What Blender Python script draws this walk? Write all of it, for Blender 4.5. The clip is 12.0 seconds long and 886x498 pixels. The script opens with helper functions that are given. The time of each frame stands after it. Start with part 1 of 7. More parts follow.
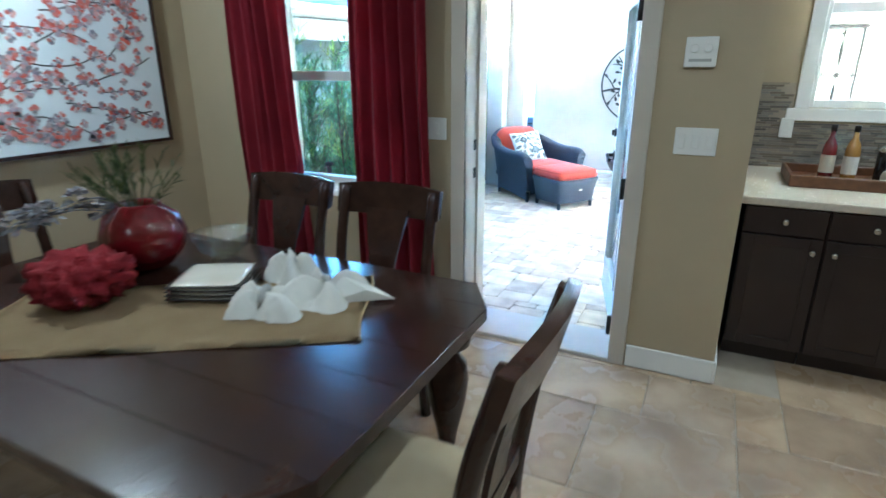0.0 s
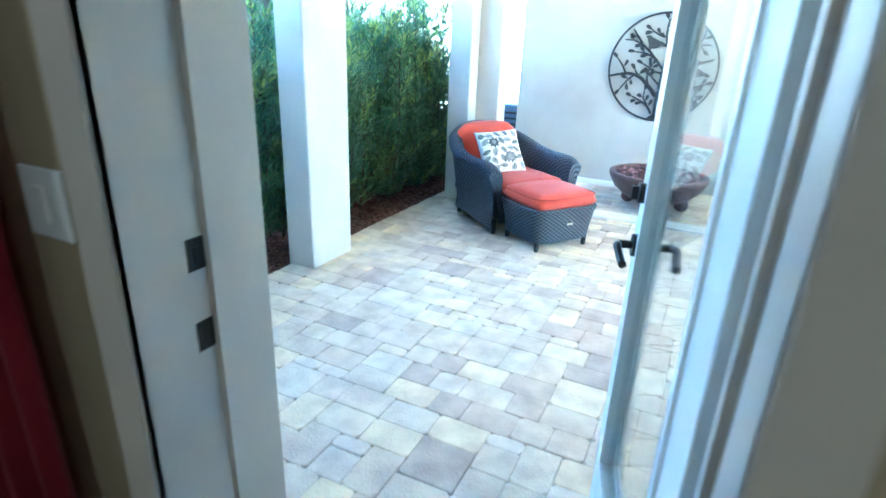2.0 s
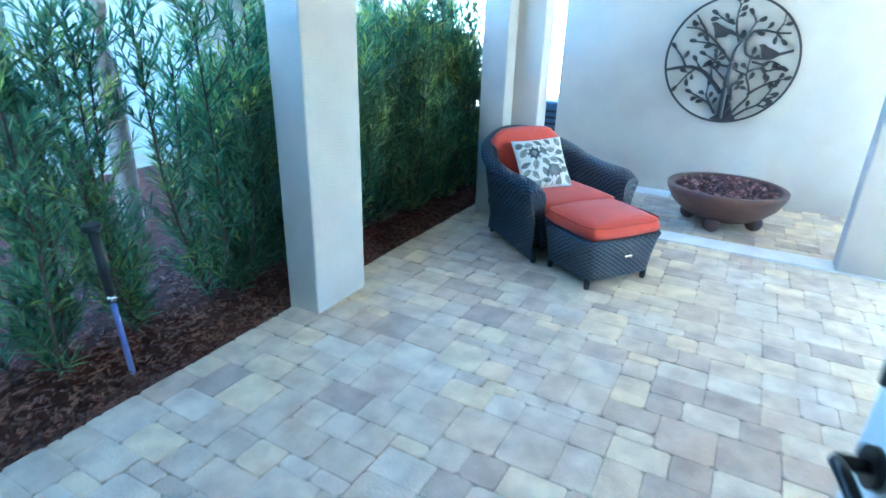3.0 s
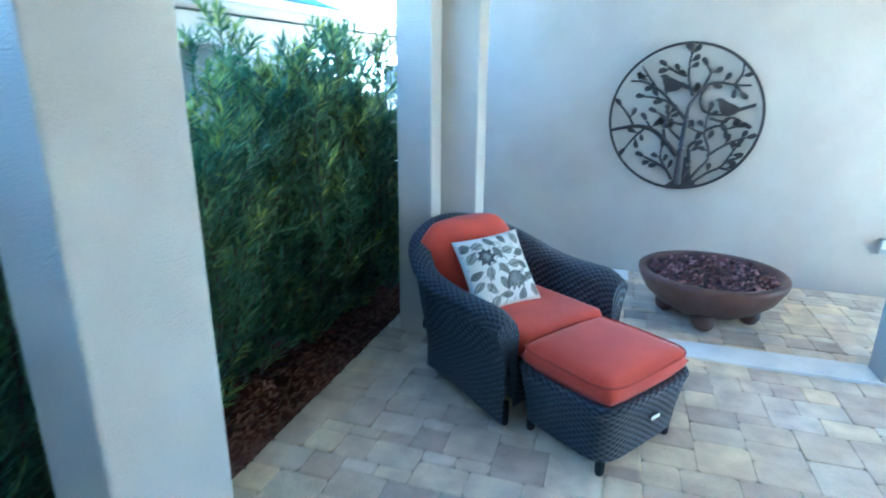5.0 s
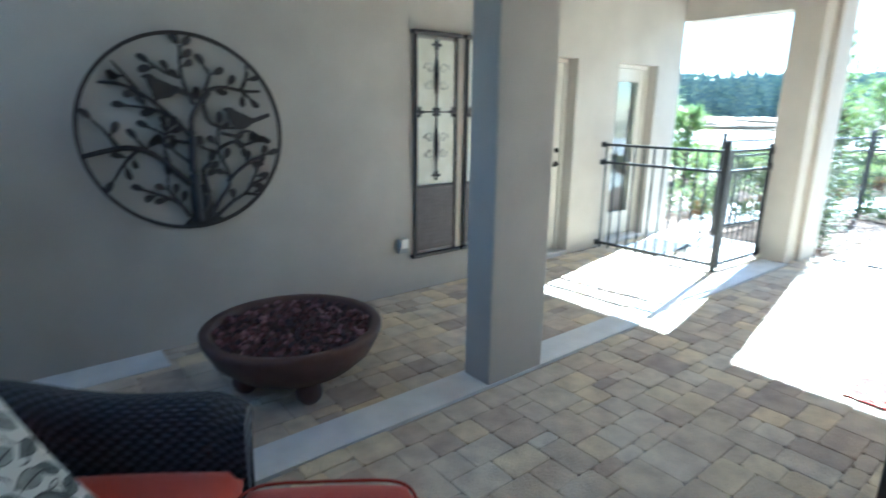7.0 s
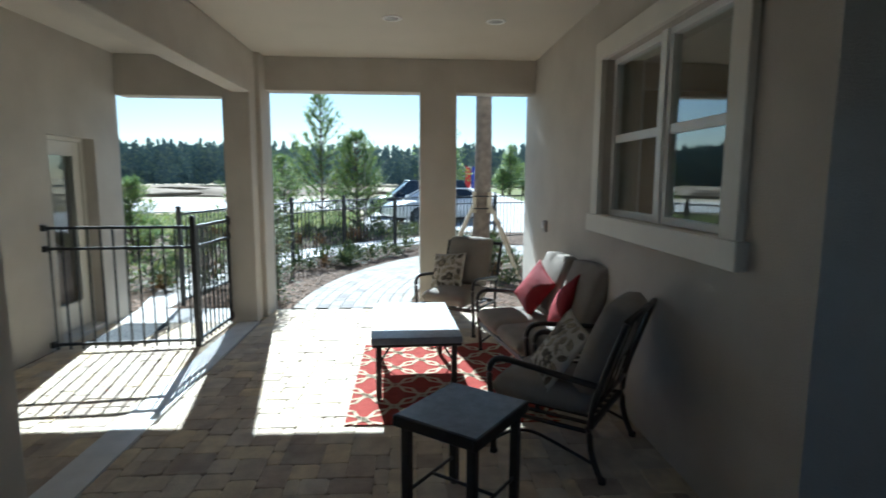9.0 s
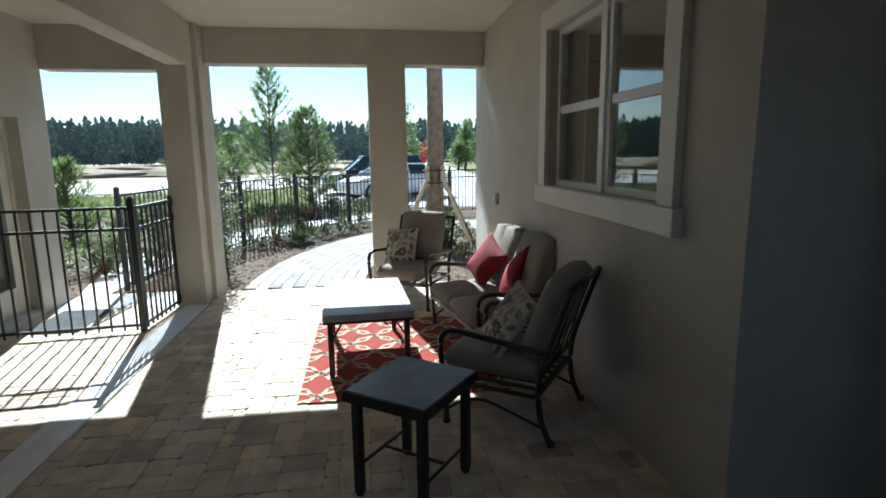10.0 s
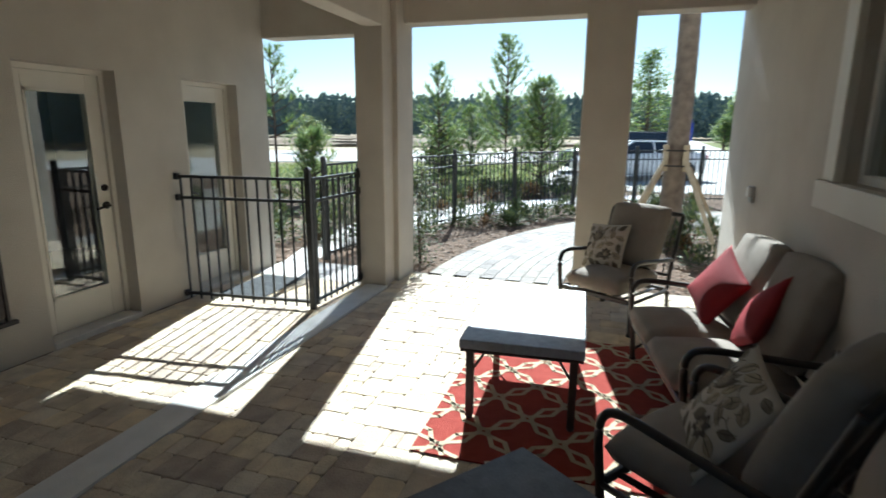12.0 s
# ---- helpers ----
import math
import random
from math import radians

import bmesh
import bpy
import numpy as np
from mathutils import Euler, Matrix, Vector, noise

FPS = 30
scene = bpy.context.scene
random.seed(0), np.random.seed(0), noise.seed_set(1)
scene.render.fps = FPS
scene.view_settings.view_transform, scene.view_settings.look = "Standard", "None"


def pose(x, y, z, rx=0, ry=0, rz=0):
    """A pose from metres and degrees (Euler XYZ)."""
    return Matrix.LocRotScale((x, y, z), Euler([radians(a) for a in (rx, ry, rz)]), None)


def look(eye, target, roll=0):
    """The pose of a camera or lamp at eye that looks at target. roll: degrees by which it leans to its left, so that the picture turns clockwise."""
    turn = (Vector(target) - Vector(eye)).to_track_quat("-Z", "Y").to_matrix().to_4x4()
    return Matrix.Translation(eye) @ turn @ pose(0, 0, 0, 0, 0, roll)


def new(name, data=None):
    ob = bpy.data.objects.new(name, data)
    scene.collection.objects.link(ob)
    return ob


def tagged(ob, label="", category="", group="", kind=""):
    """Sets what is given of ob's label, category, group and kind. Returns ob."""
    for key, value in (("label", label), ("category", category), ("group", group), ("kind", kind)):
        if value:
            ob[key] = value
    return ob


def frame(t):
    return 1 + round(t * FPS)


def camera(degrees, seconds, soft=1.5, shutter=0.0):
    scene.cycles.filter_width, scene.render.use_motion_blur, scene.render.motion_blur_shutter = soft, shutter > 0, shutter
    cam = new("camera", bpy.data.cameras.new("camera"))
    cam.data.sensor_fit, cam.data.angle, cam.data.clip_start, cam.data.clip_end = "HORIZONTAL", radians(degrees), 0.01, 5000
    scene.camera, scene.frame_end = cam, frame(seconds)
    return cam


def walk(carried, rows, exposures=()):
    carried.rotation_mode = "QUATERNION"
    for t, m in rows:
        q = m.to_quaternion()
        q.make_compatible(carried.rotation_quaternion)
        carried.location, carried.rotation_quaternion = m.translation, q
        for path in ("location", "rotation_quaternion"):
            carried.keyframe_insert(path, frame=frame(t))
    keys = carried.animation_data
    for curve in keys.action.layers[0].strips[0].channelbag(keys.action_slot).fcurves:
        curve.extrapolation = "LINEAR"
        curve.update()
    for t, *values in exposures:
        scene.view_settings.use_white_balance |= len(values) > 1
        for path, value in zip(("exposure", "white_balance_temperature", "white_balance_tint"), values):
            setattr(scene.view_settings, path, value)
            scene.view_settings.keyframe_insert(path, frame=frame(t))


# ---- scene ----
cam = camera(78.2, 12.0, soft=1.6, shutter=0.4)
PATH = [
    (0.0, (1.026, -0.758, 1.661), (0.194, 0.949, 1.034), -0.1),
    (0.5, (1.035, -0.136, 1.649), (0.205, 1.565, 1.005), 0.6),
    (1.0, (0.897, 0.5, 1.62), (0.095, 2.206, 0.951), 0.8),
    (1.5, (0.775, 1.089, 1.611), (-0.098, 2.76, 0.943), 0.8),
    (2.0, (0.585, 1.56, 1.615), (-0.222, 3.245, 0.907), 2.4),
    (2.5, (0.427, 1.919, 1.624), (-0.397, 3.597, 0.914), 2.0),
    (3.0, (0.197, 2.272, 1.659), (-0.691, 3.9, 0.908), 1.6),
    (5.0, (-0.612, 3.577, 1.661), (-1.193, 5.405, 1.093), 0.5),
    (5.5, (-0.832, 3.91, 1.632), (-1.018, 5.843, 1.157), 0.3),
    (6.0, (-1.037, 4.29, 1.634), (-0.752, 6.206, 1.136), 1.5),
    (6.5, (-1.084, 4.714, 1.552), (-0.294, 6.478, 1.038), 3.3),
    (7.0, (-1.056, 4.98, 1.609), (0.154, 6.49, 1.106), 0.6),
    (7.5, (-0.872, 5.163, 1.614), (0.672, 6.361, 1.187), -1.5),
    (9.5, (-1.076, 5.304, 1.719), (0.882, 4.999, 1.451), 0.3),
    (10.0, (-1.04, 5.235, 1.69), (0.911, 4.965, 1.345), -0.7),
    (10.5, (-0.75, 5.195, 1.625), (1.207, 5.033, 1.245), -0.6),
    (11.0, (-0.465, 5.045, 1.65), (1.488, 5.062, 1.217), -1.5),
    (11.5, (-0.154, 4.899, 1.646), (1.779, 5.2, 1.231), 0.2),
    (12.0, (0.147, 4.822, 1.667), (2.012, 5.405, 1.238), 0.4),
]
EXPOSURES = [(0.0, 7.18, 4400, -4), (0.5, 7.22, 4430, -4), (1.0, 7.12, 4500, -5), (1.5, 6.95, 4400, -6), (2.0, 6.65, 4230, -9), (2.5, 5.97, 4050, -10), (3.0, 5.9, 4020, -10), (5.0, 5.48, 4020, -8), (5.5, 5.58, 4180, -6),
             (6.0, 5.38, 4250, -5), (6.5, 4.72, 4400, -5), (7.0, 3.7, 4650, -4), (7.5, 2.5, 4800, -3), (9.5, 1.48, 5250, -1), (12.0, 1.48, 5500, 0)]
walk(cam, [(t, look(eye, target, roll)) for t, eye, target, roll in PATH], EXPOSURES)

# ---- light ----
SUN_TO = Vector((3.6, 0.7, 2.75)).normalized()
world = bpy.data.worlds.new("sky")
scene.world = world
world.use_nodes = True
wn = world.node_tree.nodes
sky = wn.new("ShaderNodeTexSky")
sky.sky_type, sky.sun_disc = "NISHITA", False
sky.sun_elevation = math.asin(SUN_TO.z)
sky.sun_rotation = math.atan2(SUN_TO.x, SUN_TO.y)
sky.air_density, sky.dust_density, sky.ozone_density = 1.0, 0.3, 1.4
wn["Background"].inputs[1].default_value = 0.046
world.node_tree.links.new(sky.outputs[0], wn["Background"].inputs[0])
sun = new("sun", bpy.data.lights.new("sun", "SUN"))
sun.data.energy, sun.data.angle, sun.data.color = 5.0, radians(0.5), (1.0, 0.96, 0.9)
sun.matrix_world = look(SUN_TO * 40, (0, 0, 0))


def downlight_lamp(x, y, z, watts):
    lamp = new("downlight_lamp", bpy.data.lights.new("downlight_lamp", "AREA"))
    lamp.data.shape, lamp.data.size, lamp.data.energy, lamp.data.color = "DISK", 0.13, watts, (1.0, 0.88, 0.72)
    lamp.matrix_world = pose(x, y, z)
    return lamp


# ---- materials ----
def material(name, colour, rough=0.6, colour2=None, scale=6.0, bump=0.0, bump_scale=80.0, metal=0.0, rnd="", ramp=None, spec=0.5, detail=6.0, coat=0.0, sheen=0.0, trans=0.0, placed=False):
    """Two scales of noise over a base colour, fine relief, and variation by piece."""
    m = bpy.data.materials.new(name)
    m.use_nodes = True
    nt = m.node_tree
    b = nt.nodes["Principled BSDF"]
    b.inputs["Metallic"].default_value = metal
    b.inputs["Specular IOR Level"].default_value = spec
    b.inputs["Coat Weight"].default_value = coat
    b.inputs["Sheen Weight"].default_value = sheen
    tc = nt.nodes.new("ShaderNodeTexCoord")
    where = nt.nodes.new("ShaderNodeNewGeometry").outputs["Position"] if placed else tc.outputs["Object"]
    big = nt.nodes.new("ShaderNodeTexNoise")
    big.inputs["Scale"].default_value, big.inputs["Detail"].default_value = scale, detail
    nt.links.new(where, big.inputs["Vector"])
    mix = nt.nodes.new("ShaderNodeMix")
    mix.data_type = "RGBA"
    c2 = colour2 or tuple(c * 0.8 for c in colour)
    mix.inputs[6].default_value, mix.inputs[7].default_value = (*colour, 1), (*c2, 1)
    fit = nt.nodes.new("ShaderNodeMapRange")
    fit.inputs[1].default_value, fit.inputs[2].default_value = 0.35, 0.68
    nt.links.new(big.outputs["Fac"], fit.inputs[0])
    nt.links.new(fit.outputs[0], mix.inputs[0])
    out = mix.outputs[2]
    if ramp:
        cr = nt.nodes.new("ShaderNodeValToRGB")
        cr.color_ramp.interpolation = "CONSTANT"
        while len(cr.color_ramp.elements) < len(ramp):
            cr.color_ramp.elements.new(0.5)
        for n, c in enumerate(ramp):
            cr.color_ramp.elements[n].position, cr.color_ramp.elements[n].color = n / len(ramp), (*c, 1)
        if rnd == "object":
            info = nt.nodes.new("ShaderNodeObjectInfo")
            nt.links.new(info.outputs["Random"], cr.inputs[0])
        else:
            info = nt.nodes.new("ShaderNodeNewGeometry")
            nt.links.new(info.outputs["Random Per Island"], cr.inputs[0])
        mul = nt.nodes.new("ShaderNodeMix")
        mul.data_type, mul.blend_type = "RGBA", "MULTIPLY"
        mul.inputs[0].default_value = 1.0
        nt.links.new(out, mul.inputs[6])
        nt.links.new(cr.outputs[0], mul.inputs[7])
        out = mul.outputs[2]
    nt.links.new(out, b.inputs["Base Color"])
    rr = nt.nodes.new("ShaderNodeMapRange")
    rr.inputs[3].default_value, rr.inputs[4].default_value = max(0.02, rough - 0.07), min(1.0, rough + 0.07)
    nt.links.new(big.outputs["Fac"], rr.inputs[0])
    nt.links.new(rr.outputs[0], b.inputs["Roughness"])
    if bump:
        fine = nt.nodes.new("ShaderNodeTexNoise")
        fine.inputs["Scale"].default_value, fine.inputs["Detail"].default_value = bump_scale, 5
        nt.links.new(where, fine.inputs["Vector"])
        bp = nt.nodes.new("ShaderNodeBump")
        bp.inputs["Strength"].default_value, bp.inputs["Distance"].default_value = bump, 0.01
        nt.links.new(fine.outputs["Fac"], bp.inputs["Height"])
        nt.links.new(bp.outputs[0], b.inputs["Normal"])
    if trans:
        b.inputs["Transmission Weight"].default_value = trans
    return m


def glass(name, tint=(0.95, 0.98, 0.97), ior=2.1):
    """Clear pane: mirror by angle over a clear body, light passes."""
    m = bpy.data.materials.new(name)
    m.use_nodes = True
    nt = m.node_tree
    nt.nodes.remove(nt.nodes["Principled BSDF"])
    clear, gloss, mix, lw, up, fr = (nt.nodes.new(k) for k in ("ShaderNodeBsdfTransparent", "ShaderNodeBsdfGlossy", "ShaderNodeMixShader", "ShaderNodeLayerWeight", "ShaderNodeMath", "ShaderNodeMapRange"))
    clear.inputs[0].default_value = (*tint, 1)
    gloss.inputs["Roughness"].default_value = 0.02
    lw.inputs[0].default_value = 0.5
    up.operation, up.inputs[1].default_value = "POWER", 5.0
    fr.inputs[3].default_value, fr.inputs[4].default_value = ((ior - 1) / (ior + 1)) ** 2, 0.85
    nt.links.new(lw.outputs["Facing"], up.inputs[0])
    nt.links.new(up.outputs[0], fr.inputs[0])
    nt.links.new(fr.outputs[0], mix.inputs[0])
    nt.links.new(clear.outputs[0], mix.inputs[1])
    nt.links.new(gloss.outputs[0], mix.inputs[2])
    nt.links.new(mix.outputs[0], nt.nodes["Material Output"].inputs[0])
    return m


M_STUCCO = material("stucco_cream", (0.54, 0.495, 0.425), 0.9, (0.475, 0.43, 0.365), 2.2, 0.75, 120, detail=9)
M_CEIL = material("soffit_paint", (0.54, 0.485, 0.4), 0.85, (0.5, 0.45, 0.37), 1.2, 0.25, 160)
M_TAN = material("tan_wall_paint", (0.41, 0.335, 0.215), 0.7, (0.385, 0.315, 0.2), 1.5, 0.12, 260)
M_WHITE = material("white_trim_paint", (0.78, 0.77, 0.74), 0.4, (0.74, 0.73, 0.7), 4, 0.04, 60)
M_JAMB = material("cream_white_jamb_paint", (0.55, 0.495, 0.425), 0.45, (0.51, 0.46, 0.39), 3, 0.05, 70)
M_CREAM = material("cream_trim_paint", (0.70, 0.66, 0.58), 0.5, (0.66, 0.62, 0.54), 3, 0.06, 80)
M_GLASS = glass("window_glass", ior=2.1)
M_GLASS_CLEAR = glass("door_glass", ior=1.5)
# dark colour carries the shade of the unlit room behind the doors
M_ROOM_SHADE = material("room_shade_colour", (0.16, 0.13, 0.1), 0.8)
M_CONC = material("pale_concrete", (0.62, 0.6, 0.57), 0.85, (0.52, 0.5, 0.47), 5, 0.25, 120)
M_BASE = material("sand_bed", (0.46, 0.41, 0.34), 0.95, (0.34, 0.3, 0.24), 20, 0.5, 150)
PAVER_TINTS = [(1, 0.96, 0.88), (0.93, 0.87, 0.79), (1.1, 1.04, 0.89), (0.86, 0.78, 0.72), (0.98, 0.91, 0.82), (1.04, 1.02, 0.99), (0.74, 0.68, 0.65), (1.12, 1.03, 0.84), (0.95, 0.9, 0.84), (1.0, 0.97, 0.92)]
M_PAVER = material("tumbled_paver", (0.70, 0.625, 0.5), 0.85, (0.5, 0.435, 0.355), 6.5, 0.6, 70, placed=True, detail=4, rnd="object", ramp=PAVER_TINTS)
M_PAVER_JOINED = material("tumbled_paver_field", (0.70, 0.625, 0.5), 0.85, (0.5, 0.435, 0.355), 6.5, 0.6, 70, placed=True, detail=4, rnd="island", ramp=PAVER_TINTS)
M_PATH = material("grey_path_paver", (0.35, 0.345, 0.335), 0.88, (0.28, 0.275, 0.265), 9, 0.5, 90, rnd="island", ramp=PAVER_TINTS)
M_TILE = material("travertine_tile", (0.48, 0.375, 0.26), 0.27, (0.31, 0.23, 0.155), 5, 0.1, 50, placed=True, detail=9, rnd="object", ramp=[(1, 1, 1), (0.9, 0.88, 0.84), (1.1, 1.08, 1.02), (0.84, 0.8, 0.76), (1.04, 1.0, 0.92)])
M_GROUT = material("tile_grout", (0.4, 0.34, 0.26), 0.9)
M_IRON = material("black_painted_iron", (0.018, 0.02, 0.02), 0.4, (0.03, 0.03, 0.03), 12, 0.05, 80)
M_BRONZE = material("dark_bronze_hardware", (0.03, 0.025, 0.022), 0.35, None, 10, metal=0.7)


# ---- mesh helpers ----
def part(name, bm, mat, parent=None, label="", smooth=False):
    me = bpy.data.meshes.new(name)
    bm.to_mesh(me)
    bm.free()
    for m in mat if isinstance(mat, (list, tuple)) else [mat]:
        me.materials.append(m)
    if smooth:
        for p in me.polygons:
            p.use_smooth = True
    ob = new(name, me)
    if parent:
        ob.parent = parent
    if label:
        ob["label"] = label
    return ob


def thing(name, m, label, category, group="", kind=""):
    ob = new(name)
    ob.matrix_world = m
    return tagged(ob, label, category, group, kind)


def box(bm, a, b, bevel=0.0, seg=2, mi=0, mat=None):
    """A box between two corners, with rounded edges where asked; mat moves it."""
    x0, y0, z0 = a
    x1, y1, z1 = b
    t = bmesh.new() if bevel else bm
    vs = [t.verts.new((x, y, z)) for z in (z0, z1) for x, y in ((x0, y0), (x1, y0), (x1, y1), (x0, y1))]
    for f in ((3, 2, 1, 0), (4, 5, 6, 7), (0, 1, 5, 4), (1, 2, 6, 5), (2, 3, 7, 6), (3, 0, 4, 7)):
        t.faces.new([vs[i] for i in f]).material_index = mi
    if mat is not None and not bevel:
        for v in vs:
            v.co = mat @ v.co
    if bevel:
        bmesh.ops.bevel(t, geom=t.edges[:], offset=bevel, segments=seg, profile=0.5, affect="EDGES")
        merge(bm, t, mat, mi)
    return bm


def merge(bm, t, mat=None, mi=None):
    """Copy the faces of t into bm and free t."""
    t.verts.index_update()
    vs = [bm.verts.new(mat @ v.co if mat is not None else v.co) for v in t.verts]
    for f in t.faces:
        try:
            g = bm.faces.new([vs[v.index] for v in f.verts])
            g.material_index, g.smooth = f.material_index if mi is None else mi, f.smooth
        except ValueError:
            pass
    t.free()
    return bm


def boxed(a, b, bevel=0.0, seg=2):
    return box(bmesh.new(), a, b, bevel, seg)


def tube(bm, pts, r, n=8, close=False, flat=1.0, radii=None):
    """A round (or flattened) bar along points."""
    pts = [Vector(p) for p in pts]
    rings = []
    up = Vector((0, 0, 1))
    for i, p in enumerate(pts):
        a = pts[i - 1] if i or close else p
        b = pts[(i + 1) % len(pts)] if i < len(pts) - 1 or close else p
        d = (b - a).normalized()
        s = d.cross(up)
        s = s.normalized() if s.length > 1e-3 else d.cross(Vector((1, 0, 0))).normalized()
        u = s.cross(d).normalized()
        rr = radii[i] if radii else r
        rings.append([bm.verts.new(p + rr * (math.cos(k * 2 * math.pi / n) * s + flat * math.sin(k * 2 * math.pi / n) * u)) for k in range(n)])
    for i in range(len(rings) - (0 if close else 1)):
        a, b = rings[i], rings[(i + 1) % len(rings)]
        for k in range(n):
            bm.faces.new((a[k], a[(k + 1) % n], b[(k + 1) % n], b[k])).smooth = n > 4
    if not close:
        bm.faces.new(rings[0][::-1])
        bm.faces.new(rings[-1])
    return bm


def arc(pts, n=6):
    """A smooth line through points (Catmull-Rom)."""
    p = [Vector(q) for q in pts]
    out = []
    for i in range(len(p) - 1):
        a, b, c, d = p[max(i - 1, 0)], p[i], p[i + 1], p[min(i + 2, len(p) - 1)]
        for k in range(n):
            t = k / n
            out.append(0.5 * (2 * b + (c - a) * t + (2 * a - 5 * b + 4 * c - d) * t * t + (3 * b - a - 3 * c + d) * t ** 3))
    return out + [p[-1]]


def lathe(bm, profile, n=24, at=(0, 0, 0), cap=True):
    rings = []
    for r, z in profile:
        rings.append([bm.verts.new((at[0] + r * math.cos(k * 2 * math.pi / n), at[1] + r * math.sin(k * 2 * math.pi / n), at[2] + z)) for k in range(n)])
    for a, b in zip(rings, rings[1:]):
        for k in range(n):
            bm.faces.new((a[k], a[(k + 1) % n], b[(k + 1) % n], b[k])).smooth = True
    if cap:
        bm.faces.new(rings[0][::-1])
        bm.faces.new(rings[-1])
    return bm


def cushion(bm, w, d, h, mat=None, n=14, power=5.0, crown=0.25, pinch=0.0, taper=0.0):
    """A stuffed cushion: a rounded square with a crowned top and a seam round its middle."""
    t = bmesh.new()
    rows = []
    for side in (1, -1):
        grid = []
        for i in range(n + 1):
            row = []
            for j in range(n + 1):
                u, v = -1 + 2 * i / n, -1 + 2 * j / n
                e = max(0.0, 1 - max(abs(u), abs(v)) ** power) ** 0.5
                dome = e * (1 - crown + crown * (1 - u * u) * (1 - v * v))
                k = 1 - pinch * (1 - abs(u) ** 2) * (v * v) * 0.5
                k2 = 1 - pinch * (1 - abs(v) ** 2) * (u * u) * 0.5
                rnd = 1 - 0.06 * (u * u * v * v) * (0 if pinch else 1)
                k2 *= 1 - taper * max(0.0, v) ** 3
                row.append(t.verts.new((u * w / 2 * k2 * rnd, v * d / 2 * k * rnd, side * h / 2 * dome)))
            grid.append(row)
        rows.append(grid)
        for i in range(n):
            for j in range(n):
                q = (grid[i][j], grid[i + 1][j], grid[i + 1][j + 1], grid[i][j + 1])
                t.faces.new(q if side > 0 else q[::-1]).smooth = True
    bmesh.ops.remove_doubles(t, verts=t.verts[:], dist=1e-4)
    return merge(bm, t, mat)


def wall(name, a, b, axis, openings, mats, side=None, kind="structure", label="", category="wall"):
    """A wall from corner a to corner b along axis 0 or 1, with openings (u0, u1, z0, z1). side(centre, normal) picks the material."""
    bm = bmesh.new()
    cuts = sorted({a[axis], b[axis], *(u for o in openings for u in o[:2])})
    for u0, u1 in zip(cuts, cuts[1:]):
        zs = [(a[2], b[2])]
        for o in openings:
            if o[0] <= u0 + 1e-6 and o[1] >= u1 - 1e-6:
                zs = [p for z0, z1 in zs for p in ((z0, min(z1, o[2])), (max(z0, o[3]), z1)) if p[1] - p[0] > 1e-4]
        for z0, z1 in zs:
            p, q = [*a], [*b]
            p[axis], q[axis], p[2], q[2] = u0, u1, z0, z1
            box(bm, p, q)
    if side:
        bm.normal_update()
        for f in bm.faces:
            f.material_index = side(f.calc_center_median(), f.normal)
    ob = part(name, bm, mats)
    return tagged(ob, label, category, kind=kind)


F = 0.12      # indoor floor above the patio
CEIL_IN, CEIL_OUT = 2.86, 3.15
YI, YO = 2.055, 2.347      # faces of the dining wall
YK, YW = 3.45, 3.74        # faces of the kitchen window wall
XB = 0.92                  # corner of the kitchen bay
YF = 8.80                  # far patio wall
XR = 5.84                  # inner face of the garden-side wall
XL = -2.3                  # dining room's picture wall

# ---- structure ----
wall("wall_dining", (XL - 0.25, YI, 0), (1.19, YO, CEIL_OUT), 0, [(-1.6, -0.62, 0.93, 2.35), (-0.235, 0.705, F, 2.18)], [M_STUCCO, M_TAN],
     lambda c, n: 1 if n.y < -0.5 or n.x > 0.9 and c.x > 1.1 else 0, label="tan painted wall with stucco outer face beside the patio door")
wall("wall_kitchen_side", (XB, YO, 0), (1.19, YW, CEIL_OUT), 1, [], [M_STUCCO, M_TAN], lambda c, n: 1 if n.x > 0.5 else 0, label="stucco return wall of the kitchen bay beside the open door")
wall("wall_kitchen_window", (1.19, YK, 0), (6.35, YW, CEIL_OUT), 0, [(1.55, 3.33, 1.42, 2.64)], [M_STUCCO, M_TAN], lambda c, n: 1 if n.y < -0.5 else 0, label="cream stucco house wall behind the patio seating")
wall("wall_picture", (XL - 0.25, -4.0, 0), (XL, YI, CEIL_OUT), 1, [], [M_STUCCO, M_TAN], lambda c, n: 1 if n.x > 0.5 else 0, label="tan painted dining room wall behind the picture")
wall("wall_south", (XL - 0.25, -4.25, 0), (6.35, -4.0, CEIL_OUT), 0, [], [M_STUCCO, M_TAN], lambda c, n: 1 if n.y > 0.5 else 0, label="plain tan wall closing the dining room")
wall("wall_east", (6.1, -4.0, 0), (6.35, YK, CEIL_OUT), 1, [], [M_STUCCO, M_TAN], lambda c, n: 1 if n.x < -0.5 else 0, label="plain tan wall closing the kitchen")
tagged(part("ceiling", boxed((XL, -4.0, CEIL_IN), (6.1, YI, CEIL_IN + 0.1)), M_WHITE), "white painted indoor ceiling", "ceiling", kind="structure")
tagged(part("ceiling_kitchen", boxed((1.19, YI, CEIL_IN), (6.1, YK, CEIL_IN + 0.1)), M_WHITE), "white painted kitchen ceiling", "ceiling", kind="structure")
tagged(part("ceiling_patio", boxed((-2.12, YO, CEIL_OUT), (6.35, 9.4, CEIL_OUT + 0.15)), M_CEIL), "cream painted patio ceiling under the roof", "ceiling", kind="structure")
